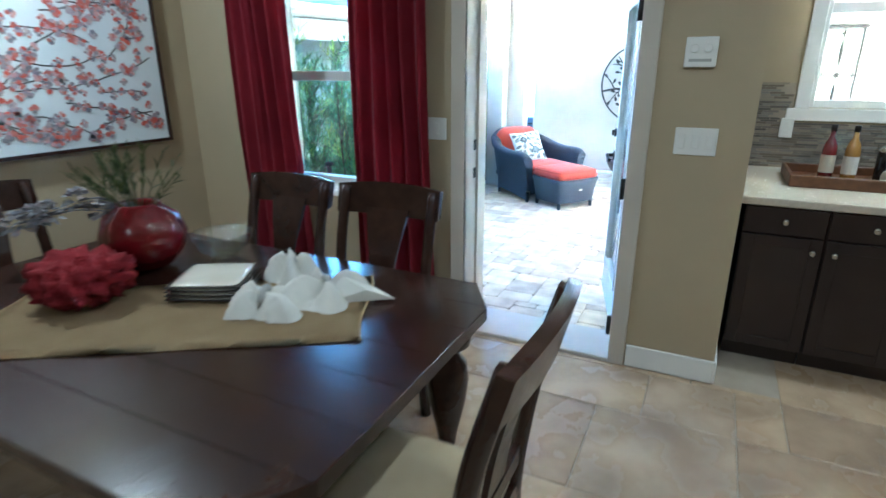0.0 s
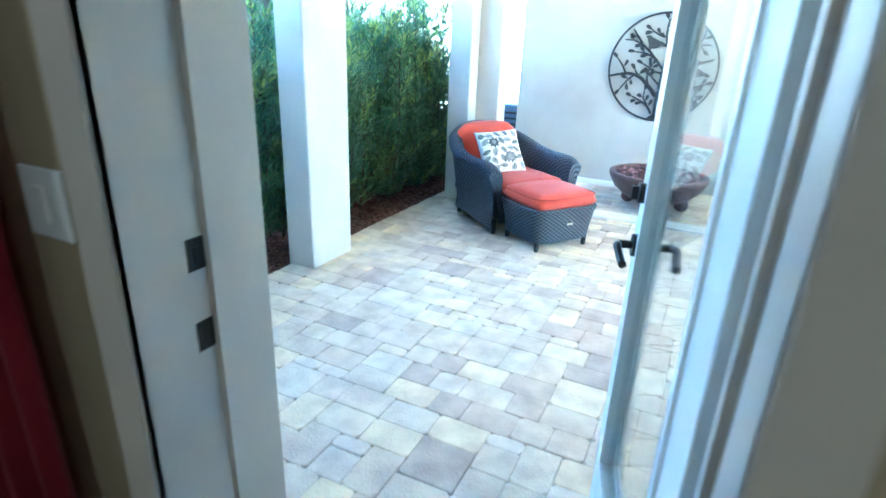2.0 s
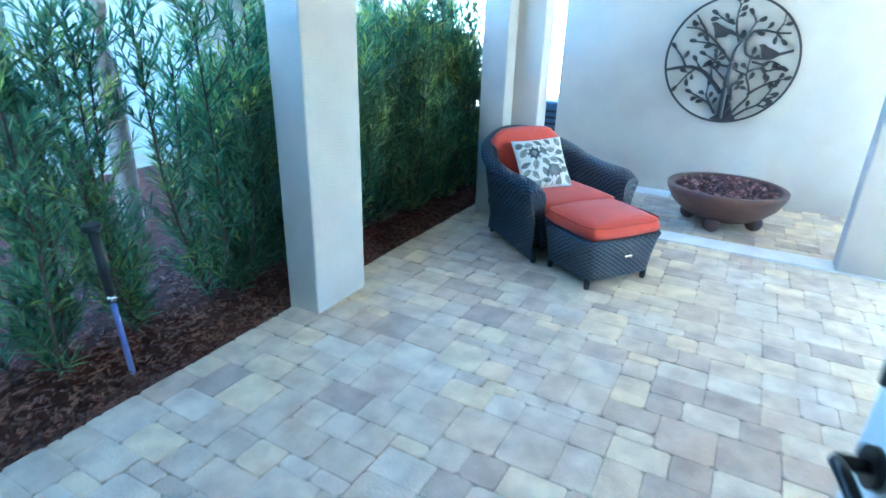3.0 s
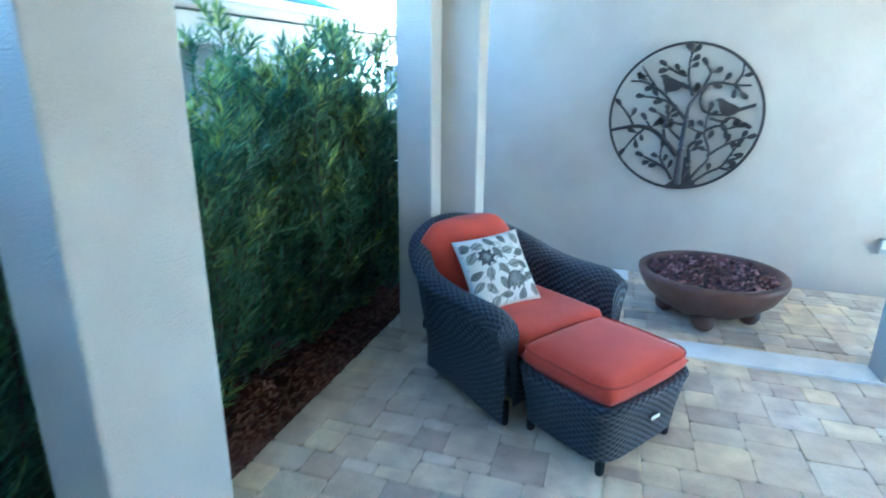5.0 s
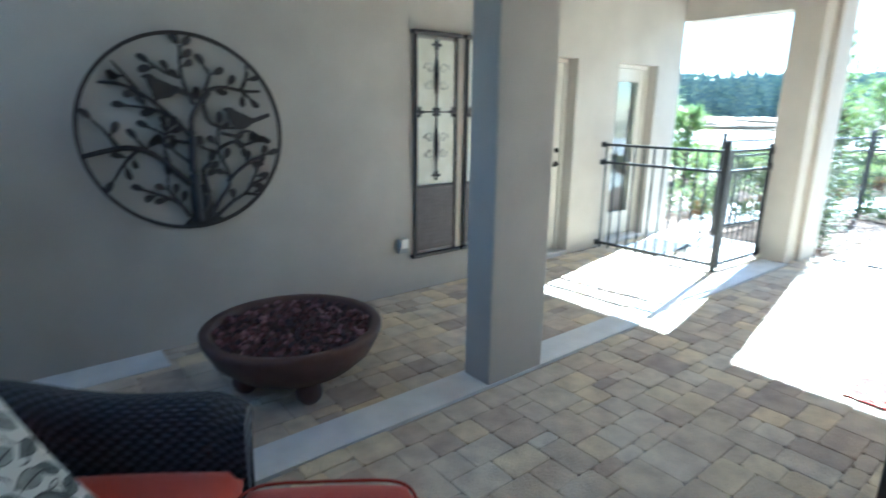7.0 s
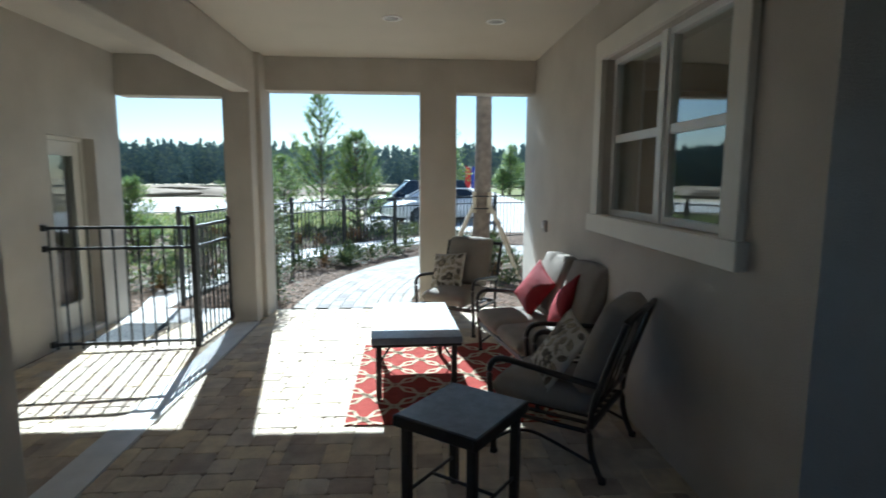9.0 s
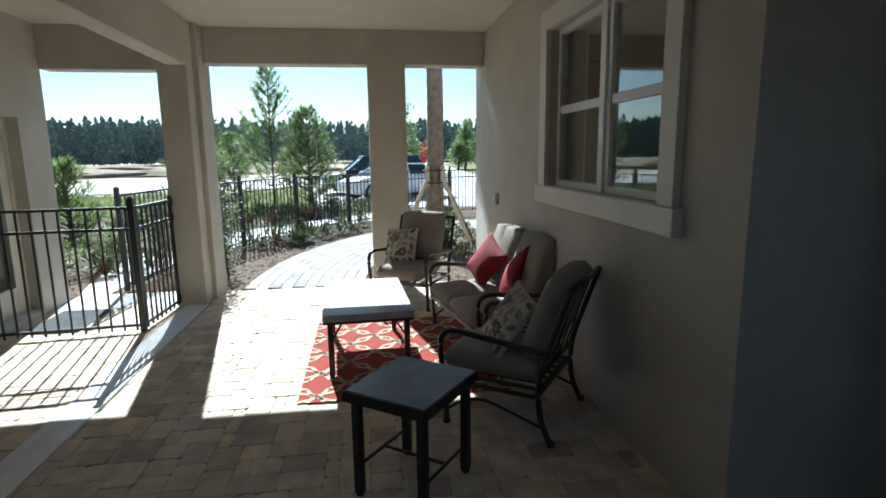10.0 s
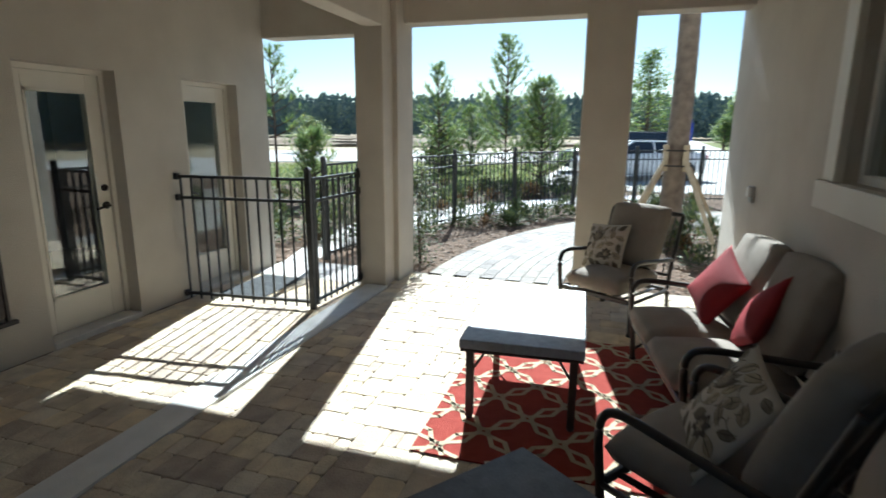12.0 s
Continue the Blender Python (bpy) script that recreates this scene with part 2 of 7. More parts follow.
tagged(part("roof_slab", boxed((-2.6, -4.3, CEIL_OUT + 0.15), (6.6, 13.2, CEIL_OUT + 0.3)), M_CREAM), "flat roof slab over house and patio", "roof", kind="structure")

# unseen block added above the roof to keep sun off the neighbour's wall
tagged(part("upper_sun_block", boxed((-2.5, -4.0, CEIL_OUT + 0.3), (1.0, 13.0, 6.3)), M_STUCCO), "plain unseen block added over the house to shade the neighbour", "wall", kind="structure")

# columns and beams of the patio
def pillar(name, boxes, label):
    bm = bmesh.new()
    for a, b in boxes:
        box(bm, a, b, 0.012, 2)
    return tagged(part(name, bm, M_STUCCO), label, "column", kind="structure")


pillar("column_hedge_side", [((-2.12, 4.51, -0.05), (-1.885, 4.985, CEIL_OUT))], "slim cream stucco patio column beside the hedge")
pillar("column_corner", [((-1.99, 6.905, -0.05), (-1.75, 7.105, CEIL_OUT)), ((-1.99, 7.1, -0.05), (-1.5, 7.33, CEIL_OUT))], "stepped cream stucco corner column behind the wicker chair")
pillar("column_middle", [((1.0, 7.1, -0.05), (1.465, 7.318, CEIL_OUT))], "cream stucco column standing on the pale concrete strip")
pillar("column_gate", [((5.4, 7.11, -0.05), (5.87, 7.42, CEIL_OUT)), ((XR - 0.2, 7.05, -0.05), (6.1, 7.3, CEIL_OUT))], "cream stucco column carrying the metal gate")
pillar("column_garden", [((XR, 4.72, -0.05), (6.1, 5.18, CEIL_OUT))], "cream stucco column between two garden openings")
for nm, a, b in (("beam_hedge_side", (-2.11, YO, 2.68), (-1.89, 6.9, CEIL_OUT)), ("beam_middle", (-1.5, 7.11, 2.66), (5.4, 7.31, CEIL_OUT)),
                 ("beam_garden", (XR + 0.003, YW, 2.75), (6.097, 7.05, CEIL_OUT)), ("beam_gate", (XR + 0.003, 7.42, 2.67), (6.09, YF, CEIL_OUT))):
    tagged(part(nm, boxed(a, b, 0.008, 1), M_STUCCO), "cream stucco beam under the patio ceiling", "beam", kind="structure")
wall("wall_far", (-1.86, YF, 0), (XR + 0.02, YF + 0.32, CEIL_OUT), 0, [(2.98, 3.80, 0.0, 2.12), (4.53, 5.33, 0.0, 2.12)], [M_STUCCO], label="long cream stucco wall with the round metal art")
# closed box added behind the doors, coloured dark in place of room shade
wall("wall_backroom", (2.4, 12.0, 0), (XR + 0.02, 12.2, CEIL_OUT), 0, [], [M_ROOM_SHADE], label="back wall of the room behind the glass doors, shade put into its colour")
wall("wall_backroom_side", (2.4, YF + 0.32, 0), (2.6, 12.0, CEIL_OUT), 1, [], [M_ROOM_SHADE], label="side wall of the room behind the doors, shade put into its colour")
wall("wall_backroom_end", (XR - 0.18, YF + 0.32, 0), (XR + 0.02, 12.2, CEIL_OUT), 1, [], [M_STUCCO], label="cream stucco end wall beyond the doors")
tagged(part("floor_backroom", boxed((2.6, YF + 0.1, -0.1), (XR - 0.18, 12.0, 0.02)), M_ROOM_SHADE), "floor behind the glass doors, room shade put into its colour", "floor", kind="structure")
# ---- more materials ----
M_RED_FABRIC = material("coral_red_fabric", (0.52, 0.075, 0.04), 0.9, (0.46, 0.06, 0.033), 5, 0.35, 500, spec=0.2, sheen=0.2)
M_PIPING = material("coral_piping", (0.36, 0.05, 0.03), 0.9)
M_TAUPE = material("taupe_cushion_fabric", (0.31, 0.275, 0.235), 0.92, (0.265, 0.235, 0.2), 6, 0.35, 500, spec=0.2)
M_CRIMSON = material("crimson_pillow_fabric", (0.259, 0.014, 0.018), 0.8, (0.216, 0.010, 0.014), 6, 0.3, 400, spec=0.3)
M_CURTAIN = material("burgundy_curtain_cloth", (0.30, 0.012, 0.03), 0.75, (0.24, 0.008, 0.022), 4, 0.25, 400, spec=0.3, sheen=0.15)
M_DARKWOOD = material("espresso_stained_wood", (0.038, 0.018, 0.012), 0.22, (0.024, 0.011, 0.008), 14, 0.06, 60, spec=0.45, coat=0.06)
M_CABINET = material("espresso_cabinet_wood", (0.022, 0.013, 0.011), 0.4, (0.016, 0.009, 0.008), 8, 0.05, 60)
M_SEAT = material("beige_seat_fabric", (0.46, 0.38, 0.25), 0.9, (0.42, 0.34, 0.22), 7, 0.3, 450, spec=0.2)
M_RUNNER = material("straw_runner_cloth", (0.5, 0.37, 0.2), 0.9, (0.45, 0.33, 0.17), 8, 0.4, 420, spec=0.2)
M_NAPKIN = material("white_linen", (0.75, 0.73, 0.68), 0.9, (0.68, 0.66, 0.61), 10, 0.3, 350, spec=0.2)
M_PLATE = material("glazed_plate", (0.7, 0.66, 0.56), 0.15, (0.62, 0.58, 0.48), 8)
M_PLATE_RIM = material("dark_plate_rim", (0.05, 0.045, 0.04), 0.25)
M_REDGLASS = material("red_glazed_vase", (0.16, 0.006, 0.01), 0.1, (0.08, 0.003, 0.006), 9, 0.25, 40, coat=0.6)
M_REDWOOL = material("red_knit", (0.26, 0.012, 0.02), 0.95, (0.18, 0.006, 0.012), 40, 1.0, 90)
M_CHROME = material("brushed_nickel", (0.7, 0.7, 0.68), 0.25, None, 20, metal=1.0)
M_COUNTER = material("pale_quartz_counter", (0.62, 0.57, 0.47), 0.25, (0.54, 0.49, 0.4), 40)
M_TRAY = material("walnut_tray", (0.16, 0.07, 0.025), 0.45, (0.1, 0.042, 0.016), 20, 0.2, 60)
M_SLATE = material("dark_slate_tabletop", (0.13, 0.14, 0.155), 0.4, (0.09, 0.1, 0.115), 20, 0.15, 90)
M_STONE_TOP = material("grey_stone_tabletop", (0.34, 0.35, 0.37), 0.42, (0.25, 0.26, 0.28), 25, 0.12, 120)
M_FURN_METAL = material("dark_bronze_furniture_metal", (0.03, 0.024, 0.02), 0.38, (0.02, 0.016, 0.014), 15, 0.05, 90, spec=0.5)
M_PIT = material("rust_brown_cast_bowl", (0.115, 0.06, 0.045), 0.55, (0.075, 0.04, 0.032), 7, 0.25, 90)
M_LAVA = material("lava_rock", (0.1, 0.064, 0.06), 0.9, (0.05, 0.028, 0.028), 30, 0.8, 120, rnd="island", ramp=[(1, 1, 1), (1.6, 1.1, 1.1), (0.6, 0.6, 0.7), (2.2, 1.5, 1.5), (0.9, 0.8, 0.9), (3.6, 3.0, 3.2), (1.3, 0.9, 0.9)])
M_MULCH = material("red_brown_mulch", (0.10, 0.045, 0.03), 0.95, (0.05, 0.024, 0.018), 12, 0.9, 60, spec=0.05)
M_CHIP = material("bark_chips", (0.15, 0.075, 0.05), 0.9, (0.08, 0.04, 0.03), 12, 0.4, 60, rnd="island", ramp=[(1, 1, 1), (1.5, 1.35, 1.2), (0.6, 0.6, 0.6), (1.2, 1, 0.9)])
M_RUG_RED = material("brick_red_rug", (0.34, 0.068, 0.052), 0.95, (0.28, 0.055, 0.042), 14, 0.5, 300, spec=0.1)
M_RUG_CREAM = material("cream_rug_yarn", (0.62, 0.52, 0.37), 0.95, (0.55, 0.46, 0.32), 14, 0.5, 300, spec=0.1)
M_RUBBER = material("black_rubber", (0.02, 0.02, 0.02), 0.7)
M_SILVER = material("grey_plastic_box", (0.42, 0.42, 0.4), 0.5)
M_STRIP = material("white_concrete", (0.8, 0.79, 0.77), 0.38, (0.7, 0.69, 0.67), 6, 0.2, 120)
M_ART = material("dark_bronze_wall_art", (0.035, 0.028, 0.026), 0.5, (0.025, 0.02, 0.018), 12, 0.08, 80)


def leaf_material(name, c1, c2, ramp, glow=0.28):
    m = material(name, c1, 0.6, c2, 3, 0, 80, rnd="island", ramp=ramp, spec=0.15)
    b = m.node_tree.nodes["Principled BSDF"]
    tr, mix = m.node_tree.nodes.new("ShaderNodeBsdfTranslucent"), m.node_tree.nodes.new("ShaderNodeMixShader")
    src = b.inputs["Base Color"].links[0].from_socket
    m.node_tree.links.new(src, tr.inputs[0])
    mix.inputs[0].default_value = glow
    m.node_tree.links.new(b.outputs[0], mix.inputs[1])
    m.node_tree.links.new(tr.outputs[0], mix.inputs[2])
    m.node_tree.links.new(mix.outputs[0], m.node_tree.nodes["Material Output"].inputs[0])
    return m


LEAF_TINTS = [(1, 1, 1), (1.5, 1.35, 0.9), (0.7, 0.8, 0.8), (0.85, 0.95, 0.9), (1.2, 1.15, 0.9), (0.55, 0.65, 0.7)]
M_HEDGE = leaf_material("podocarpus_leaf", (0.17, 0.25, 0.125), (0.115, 0.185, 0.1), LEAF_TINTS)
M_HEDGE_TIP = leaf_material("podocarpus_new_leaf", (0.36, 0.4, 0.12), (0.26, 0.32, 0.1), LEAF_TINTS)
M_PINE = leaf_material("pine_needles", (0.24, 0.31, 0.11), (0.16, 0.23, 0.09), LEAF_TINTS, 0.42)
M_LIGHT_LEAF = leaf_material("light_green_leaf", (0.22, 0.26, 0.11), (0.15, 0.18, 0.08), LEAF_TINTS, 0.42)
M_SHRUB = leaf_material("low_shrub_leaf", (0.11, 0.13, 0.06), (0.075, 0.095, 0.045), LEAF_TINTS)
M_BARK = material("grey_brown_bark", (0.12, 0.085, 0.06), 0.95, (0.07, 0.05, 0.038), 14, 0.8, 50)
M_PALM = material("palm_trunk_bark", (0.24, 0.19, 0.145), 0.95, (0.15, 0.115, 0.09), 9, 0.8, 40)


def weave_material():
    """Blue-black woven wicker: over-and-under strands in the two directions of the weave map."""
    m = material("woven_resin_wicker", (0.035, 0.045, 0.055), 0.5, (0.026, 0.032, 0.04), 8)
    nt, b = m.node_tree, m.node_tree.nodes["Principled BSDF"]
    uv = nt.nodes.new("ShaderNodeUVMap")
    sep = nt.nodes.new("ShaderNodeSeparateXYZ")
    nt.links.new(uv.outputs[0], sep.inputs[0])

    def fn(op, a, bb=None):
        n = nt.nodes.new("ShaderNodeMath")
        n.operation = op
        for k, v in enumerate((a, bb)):
            if v is None:
                continue
            if isinstance(v, (int, float)):
                n.inputs[k].default_value = v
            else:
                nt.links.new(v, n.inputs[k])
        return n.outputs[0]
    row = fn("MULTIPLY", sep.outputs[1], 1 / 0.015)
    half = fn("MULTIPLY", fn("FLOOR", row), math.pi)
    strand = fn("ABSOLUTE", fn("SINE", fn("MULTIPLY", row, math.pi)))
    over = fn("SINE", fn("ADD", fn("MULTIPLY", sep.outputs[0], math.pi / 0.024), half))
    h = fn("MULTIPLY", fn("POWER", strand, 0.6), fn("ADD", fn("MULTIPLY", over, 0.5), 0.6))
    bp = nt.nodes.new("ShaderNodeBump")
    bp.inputs["Strength"].default_value, bp.inputs["Distance"].default_value = 1.0, 0.010
    nt.links.new(h, bp.inputs["Height"])
    nt.links.new(bp.outputs[0], b.inputs["Normal"])
    # colour follows strand height: crevice shade and bluish highlights are painted in
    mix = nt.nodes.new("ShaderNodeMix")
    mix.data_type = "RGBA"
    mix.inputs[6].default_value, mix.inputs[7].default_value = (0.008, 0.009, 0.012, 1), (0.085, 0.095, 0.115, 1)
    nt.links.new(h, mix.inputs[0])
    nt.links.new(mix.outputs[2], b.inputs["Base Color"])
    return m


M_WICKER = weave_material()


M_FLORAL = material("white_cotton_cover", (0.74, 0.73, 0.68), 0.9, (0.68, 0.67, 0.62), 9, 0.3, 400, spec=0.2)
M_INK_GREY = material("grey_print", (0.3, 0.31, 0.29), 0.9, (0.2, 0.21, 0.2), 40, 0.2, 400, spec=0.2, rnd="island", ramp=[(1, 1, 1), (1.25, 1.25, 1.2), (0.7, 0.72, 0.72), (0.9, 0.9, 0.85)])
M_INK_DARK = material("charcoal_print", (0.06, 0.065, 0.07), 0.9, (0.1, 0.1, 0.1), 40, 0.2, 400, spec=0.2)
M_FLORAL_TAN = material("cream_cotton_cover", (0.56, 0.51, 0.43), 0.9, (0.5, 0.45, 0.38), 9, 0.3, 400, spec=0.2)
M_INK_TAN = material("taupe_print", (0.3, 0.26, 0.2), 0.9, (0.2, 0.17, 0.13), 40, 0.2, 400, spec=0.2, rnd="island", ramp=[(1, 1, 1), (1.35, 1.35, 1.3), (0.6, 0.6, 0.6), (1.6, 1.6, 1.5)])
M_INK_BROWN = material("brown_print", (0.075, 0.065, 0.055), 0.9, (0.11, 0.1, 0.08), 40, 0.2, 400, spec=0.2)


# ---- doors and windows ----
def casing(name, x0, x1, z0, z1, w, y0, y1, mat, label, category, bottom=False):
    """Flat trim round an opening in a wall along x."""
    t = thing(name, pose(0, 0, 0), label, category, kind="structure")
    part("side_trim", boxed((x0 - w, y0, z0), (x0, y1, z1), 0.004, 1), mat, t)
    part("side_trim", boxed((x1, y0, z0), (x1 + w, y1, z1), 0.004, 1), mat, t)
    part("head_trim", boxed((x0 - w, y0, z1), (x1 + w, y1, z1 + w), 0.004, 1), mat, t)
    if bottom:
        part("sill_trim", boxed((x0 - w - 0.04, y0, z0 - w * 0.95), (x1 + w + 0.04, y1 + 0.02, z0), 0.004, 1), mat, t)
    return t


def lever_set(parent, x, y, z, out, side):
    """A lever handle and bolt on a plate: out is the way the face looks (+1 or -1 along y), side the way the lever points."""
    bm = bmesh.new()
    tube(bm, [(x, y, z), (x, y + out * 0.012, z)], 0.032, 16)
    tube(bm, [(x, y, z), (x, y + out * 0.05, z)], 0.012)
    tube(bm, arc([(x, y + out * 0.05, z), (x + side * 0.04, y + out * 0.055, z + 0.006), (x + side * 0.08, y + out * 0.05, z - 0.008), (x + side * 0.12, y + out * 0.045, z - 0.018)], 4), 0.011)
    part("lever_handle", bm, M_BRONZE, parent, "dark bronze lever handle")
    bm = bmesh.new()
    tube(bm, [(x, y, z + 0.15), (x, y + out * 0.018, z + 0.15)], 0.028, 14)
    box(bm, (x - 0.006, min(y, y + out * 0.03), z + 0.132), (x + 0.006, max(y, y + out * 0.035), z + 0.168), 0.002, 1)
    part("deadbolt", bm, M_BRONZE, parent, "dark bronze deadbolt")


def glass_door(name, m, w, h, stile, top, bottom, label, mat, lever_at, sides=(1, -1), kind="structure", pane_mat=None):
    """A glazed door leaf: hinge edge at x = 0, faces along y, thickness 45 mm."""
    t = thing(name, m, label, "door", kind=kind)
    d = 0.0225
    part("stile", boxed((0, -d, 0), (stile, d, h), 0.003, 1), mat, t)
    part("stile", boxed((w - stile, -d, 0), (w, d, h), 0.003, 1), mat, t)
    part("top_rail", boxed((stile, -d, h - top), (w - stile, d, h), 0.002, 1), mat, t)
    part("bottom_rail", boxed((stile, -d, 0), (w - stile, d, bottom), 0.002, 1), mat, t)
    bm = bmesh.new()
    for s in (-1, 1):
        for a, b in (((stile, 0, bottom), (stile + 0.02, 0, h - top)), ((w - stile - 0.02, 0, bottom), (w - stile, 0, h - top)), ((stile, 0, bottom), (w - stile, 0, bottom + 0.02)), ((stile, 0, h - top - 0.02), (w - stile, 0, h - top))):
            box(bm, (a[0], min(s * d, s * (d + 0.008)), a[2]), (b[0], max(s * d, s * (d + 0.008)), b[2]))
    part("glazing_bead", bm, mat, t)
    pane = part("pane", boxed((stile + 0.001, -0.004, bottom), (w - stile - 0.001, 0.004, h - top)), pane_mat or M_GLASS, t, "clear glass pane")
    pane.visible_shadow = False
    for s in sides:
        lever_set(t, lever_at, s * d, 0.96, s, -1 if lever_at > w / 2 else 1)
    return t


# patio doorway of the dining room
frame_door = thing("door_frame", pose(0, 0, 0), "white painted door frame with mortised strike plates", "door frame", kind="structure")
part("jamb", boxed((-0.233, YI - 0.02, F), (-0.2, YO + 0.006, 2.145), 0.003, 1), M_JAMB, frame_door)
part("jamb", boxed((0.67, YI - 0.02, F), (0.703, YO + 0.006, 2.145), 0.003, 1), M_JAMB, frame_door)
part("head_jamb", boxed((-0.233, YI - 0.02, 2.145), (0.703, YO + 0.006, 2.178), 0.003, 1), M_JAMB, frame_door)
part("door_stop", boxed((-0.2, 2.2, F), (-0.186, 2.24, 2.145)), M_JAMB, frame_door)
part("door_stop", boxed((0.656, 2.2, F), (0.67, 2.24, 2.145)), M_JAMB, frame_door)
for z in (1.084, 1.246):
    bm = boxed((-0.2, 2.162, z - 0.03), (-0.197, 2.197, z + 0.03))
    box(bm, (-0.198, 2.174, z - 0.014), (-0.1955, 2.186, z + 0.014))
    part("strike_plate", bm, M_BRONZE, frame_door, "dark bronze strike plate")
for z in (F + 0.22, 1.09, 1.92):
    bm = boxed((0.664, 2.042, z - 0.05), (0.672, 2.09, z + 0.05))
    tube(bm, [(0.658, 2.046, z - 0.052), (0.658, 2.046, z + 0.052)], 0.012)
    part("hinge", bm, M_BRONZE, frame_door, "dark bronze hinge")
part("threshold", boxed((-0.233, YI - 0.01, F - 0.03), (0.703, YO + 0.05, F + 0.018), 0.006, 1), M_JAMB, frame_door, "pale metal threshold")
part("step_face", boxed((-0.233, YO + 0.005, -0.02), (0.703, YO + 0.045, F - 0.032)), M_CONC, frame_door)
casing("door_casing", -0.2, 0.67, F, 2.145, 0.085, YI - 0.022, YI, M_JAMB, "white painted casing round the patio door", "trim")
HINGE, FREE = Vector((0.665, 2.325, 0)), Vector((0.455, 3.165, 0))
lean = math.degrees(math.atan2((FREE - HINGE).y, (FREE - HINGE).x))
glass_door("patio_door", pose(HINGE.x, HINGE.y, F + 0.025, 0, 0, lean), 0.855, 2.0, 0.115, 0.13, 0.24, "open white patio door with a full glass pane and dark lever", M_WHITE, 0.795, pane_mat=M_GLASS_CLEAR)
for x0, x1, nm in ((2.98, 3.80, "door_1"), (4.53, 5.33, "door_2")):
    fr = thing(nm + "_frame", pose(0, 0, 0), "cream painted frame set back in the stucco wall", "door frame", kind="structure")
    part("jamb", boxed((x0, 8.93, 0), (x0 + 0.04, 9.08, 2.118)), M_CREAM, fr)
    part("jamb", boxed((x1 - 0.04, 8.93, 0), (x1, 9.08, 2.118)), M_CREAM, fr)
    part("head_jamb", boxed((x0 + 0.04, 8.93, 2.078), (x1 - 0.04, 9.08, 2.118)), M_CREAM, fr)
    part("sill", boxed((x0, YF - 0.01, -0.02), (x1, 9.1, 0.05), 0.006, 1), M_CONC, fr)
    glass_door(nm, pose(x0 + 0.042, 8.975, 0.055), x1 - x0 - 0.084, 2.02, 0.11, 0.13, 0.27, "closed cream door with a tall glass pane and dark knobs", M_CREAM, x1 - x0 - 0.14 if nm == "door_1" else 0.055, (-1,))


def sash_window(t, x0, x1, z0, z1, y0, y1, mid, mat):
    """A single-hung window in an opening along x: frame, meeting rail and two panes."""
    w = 0.045
    part("window_frame", boxed((x0, y0, z0), (x0 + w, y1, z1), 0.003, 1), mat, t)
    part("window_frame", boxed((x1 - w, y0, z0), (x1, y1, z1), 0.003, 1), mat, t)
    part("window_frame", boxed((x0 + w, y0, z1 - w), (x1 - w, y1, z1), 0.003, 1), mat, t)
    part("window_frame", boxed((x0 + w, y0, z0), (x1 - w, y1, z0 + w), 0.003, 1), mat, t)
    part("meeting_rail", boxed((x0 + w, y0 + 0.01, mid - 0.03), (x1 - w, y1 - 0.01, mid + 0.03), 0.003, 1), mat, t)
    ym = (y0 + y1) / 2
    for a, b in ((z0 + w, mid - 0.03), (mid + 0.03, z1 - w)):
        p = part("pane", boxed((x0 + w, ym - 0.003, a), (x1 - w, ym + 0.003, b)), M_GLASS, t, "clear glass pane")
        p.visible_shadow = False


win1 = thing("window_1", pose(0, 0, 0), "white single-hung window between burgundy curtains", "window", kind="structure")
sash_window(win1, -1.6, -0.62, 0.93, 2.35, 2.2, 2.27, 1.62, M_WHITE)
part("window_sill", boxed((-1.66, YI - 0.02, 0.885), (-0.56, 2.2, 0.928), 0.006, 1), M_WHITE, win1)
win2 = thing("window_2", pose(0, 0, 0), "pair of white single-hung windows in a stucco surround", "window", kind="structure")
sash_window(win2, 1.55, 2.40, 1.42, 2.64, 3.62, 3.68, 2.02, M_WHITE)
sash_window(win2, 2.48, 3.33, 1.42, 2.64, 3.62, 3.68, 2.02, M_WHITE)
part("mullion", boxed((2.40, 3.6, 1.42), (2.48, 3.7, 2.64), 0.003, 1), M_WHITE, win2)
casing("window_2_surround", 1.55, 3.33, 1.42, 2.64, 0.15, YW, YW + 0.045, M_CREAM, "raised cream stucco surround of the patio window", "trim", True)
casing("window_2_casing", 1.55, 3.33, 1.42, 2.64, 0.08, YK - 0.02, YK, M_WHITE, "white indoor casing of the kitchen window", "trim", True)


# ---- the patio's furniture ----
def wicker_grid(bm, grid, closed_u=False):
    """Faces over a grid of points, with a weave map in metres."""
    uvl = bm.loops.layers.uv.verify()
    vs = [[bm.verts.new(p) for p in row] for row in grid]
    us = [0.0]
    for a, b in zip(grid, grid[1:]):
        us.append(us[-1] + (Vector(b[len(b) // 2]) - Vector(a[len(a) // 2])).length)
    ws = [0.0]
    for a, b in zip(grid[0], grid[0][1:]):
        ws.append(ws[-1] + (Vector(b) - Vector(a)).length)
    for i in range(len(grid) - 1):
        for j in range(len(grid[0]) - 1):
            f = bm.faces.new((vs[i][j], vs[i + 1][j], vs[i + 1][j + 1], vs[i][j + 1]))
            f.smooth = True
            for lp, (a, b) in zip(f.loops, ((i, j), (i + 1, j), (i + 1, j + 1), (i, j + 1))):
                lp[uvl].uv = (us[a], ws[b])
    return bm


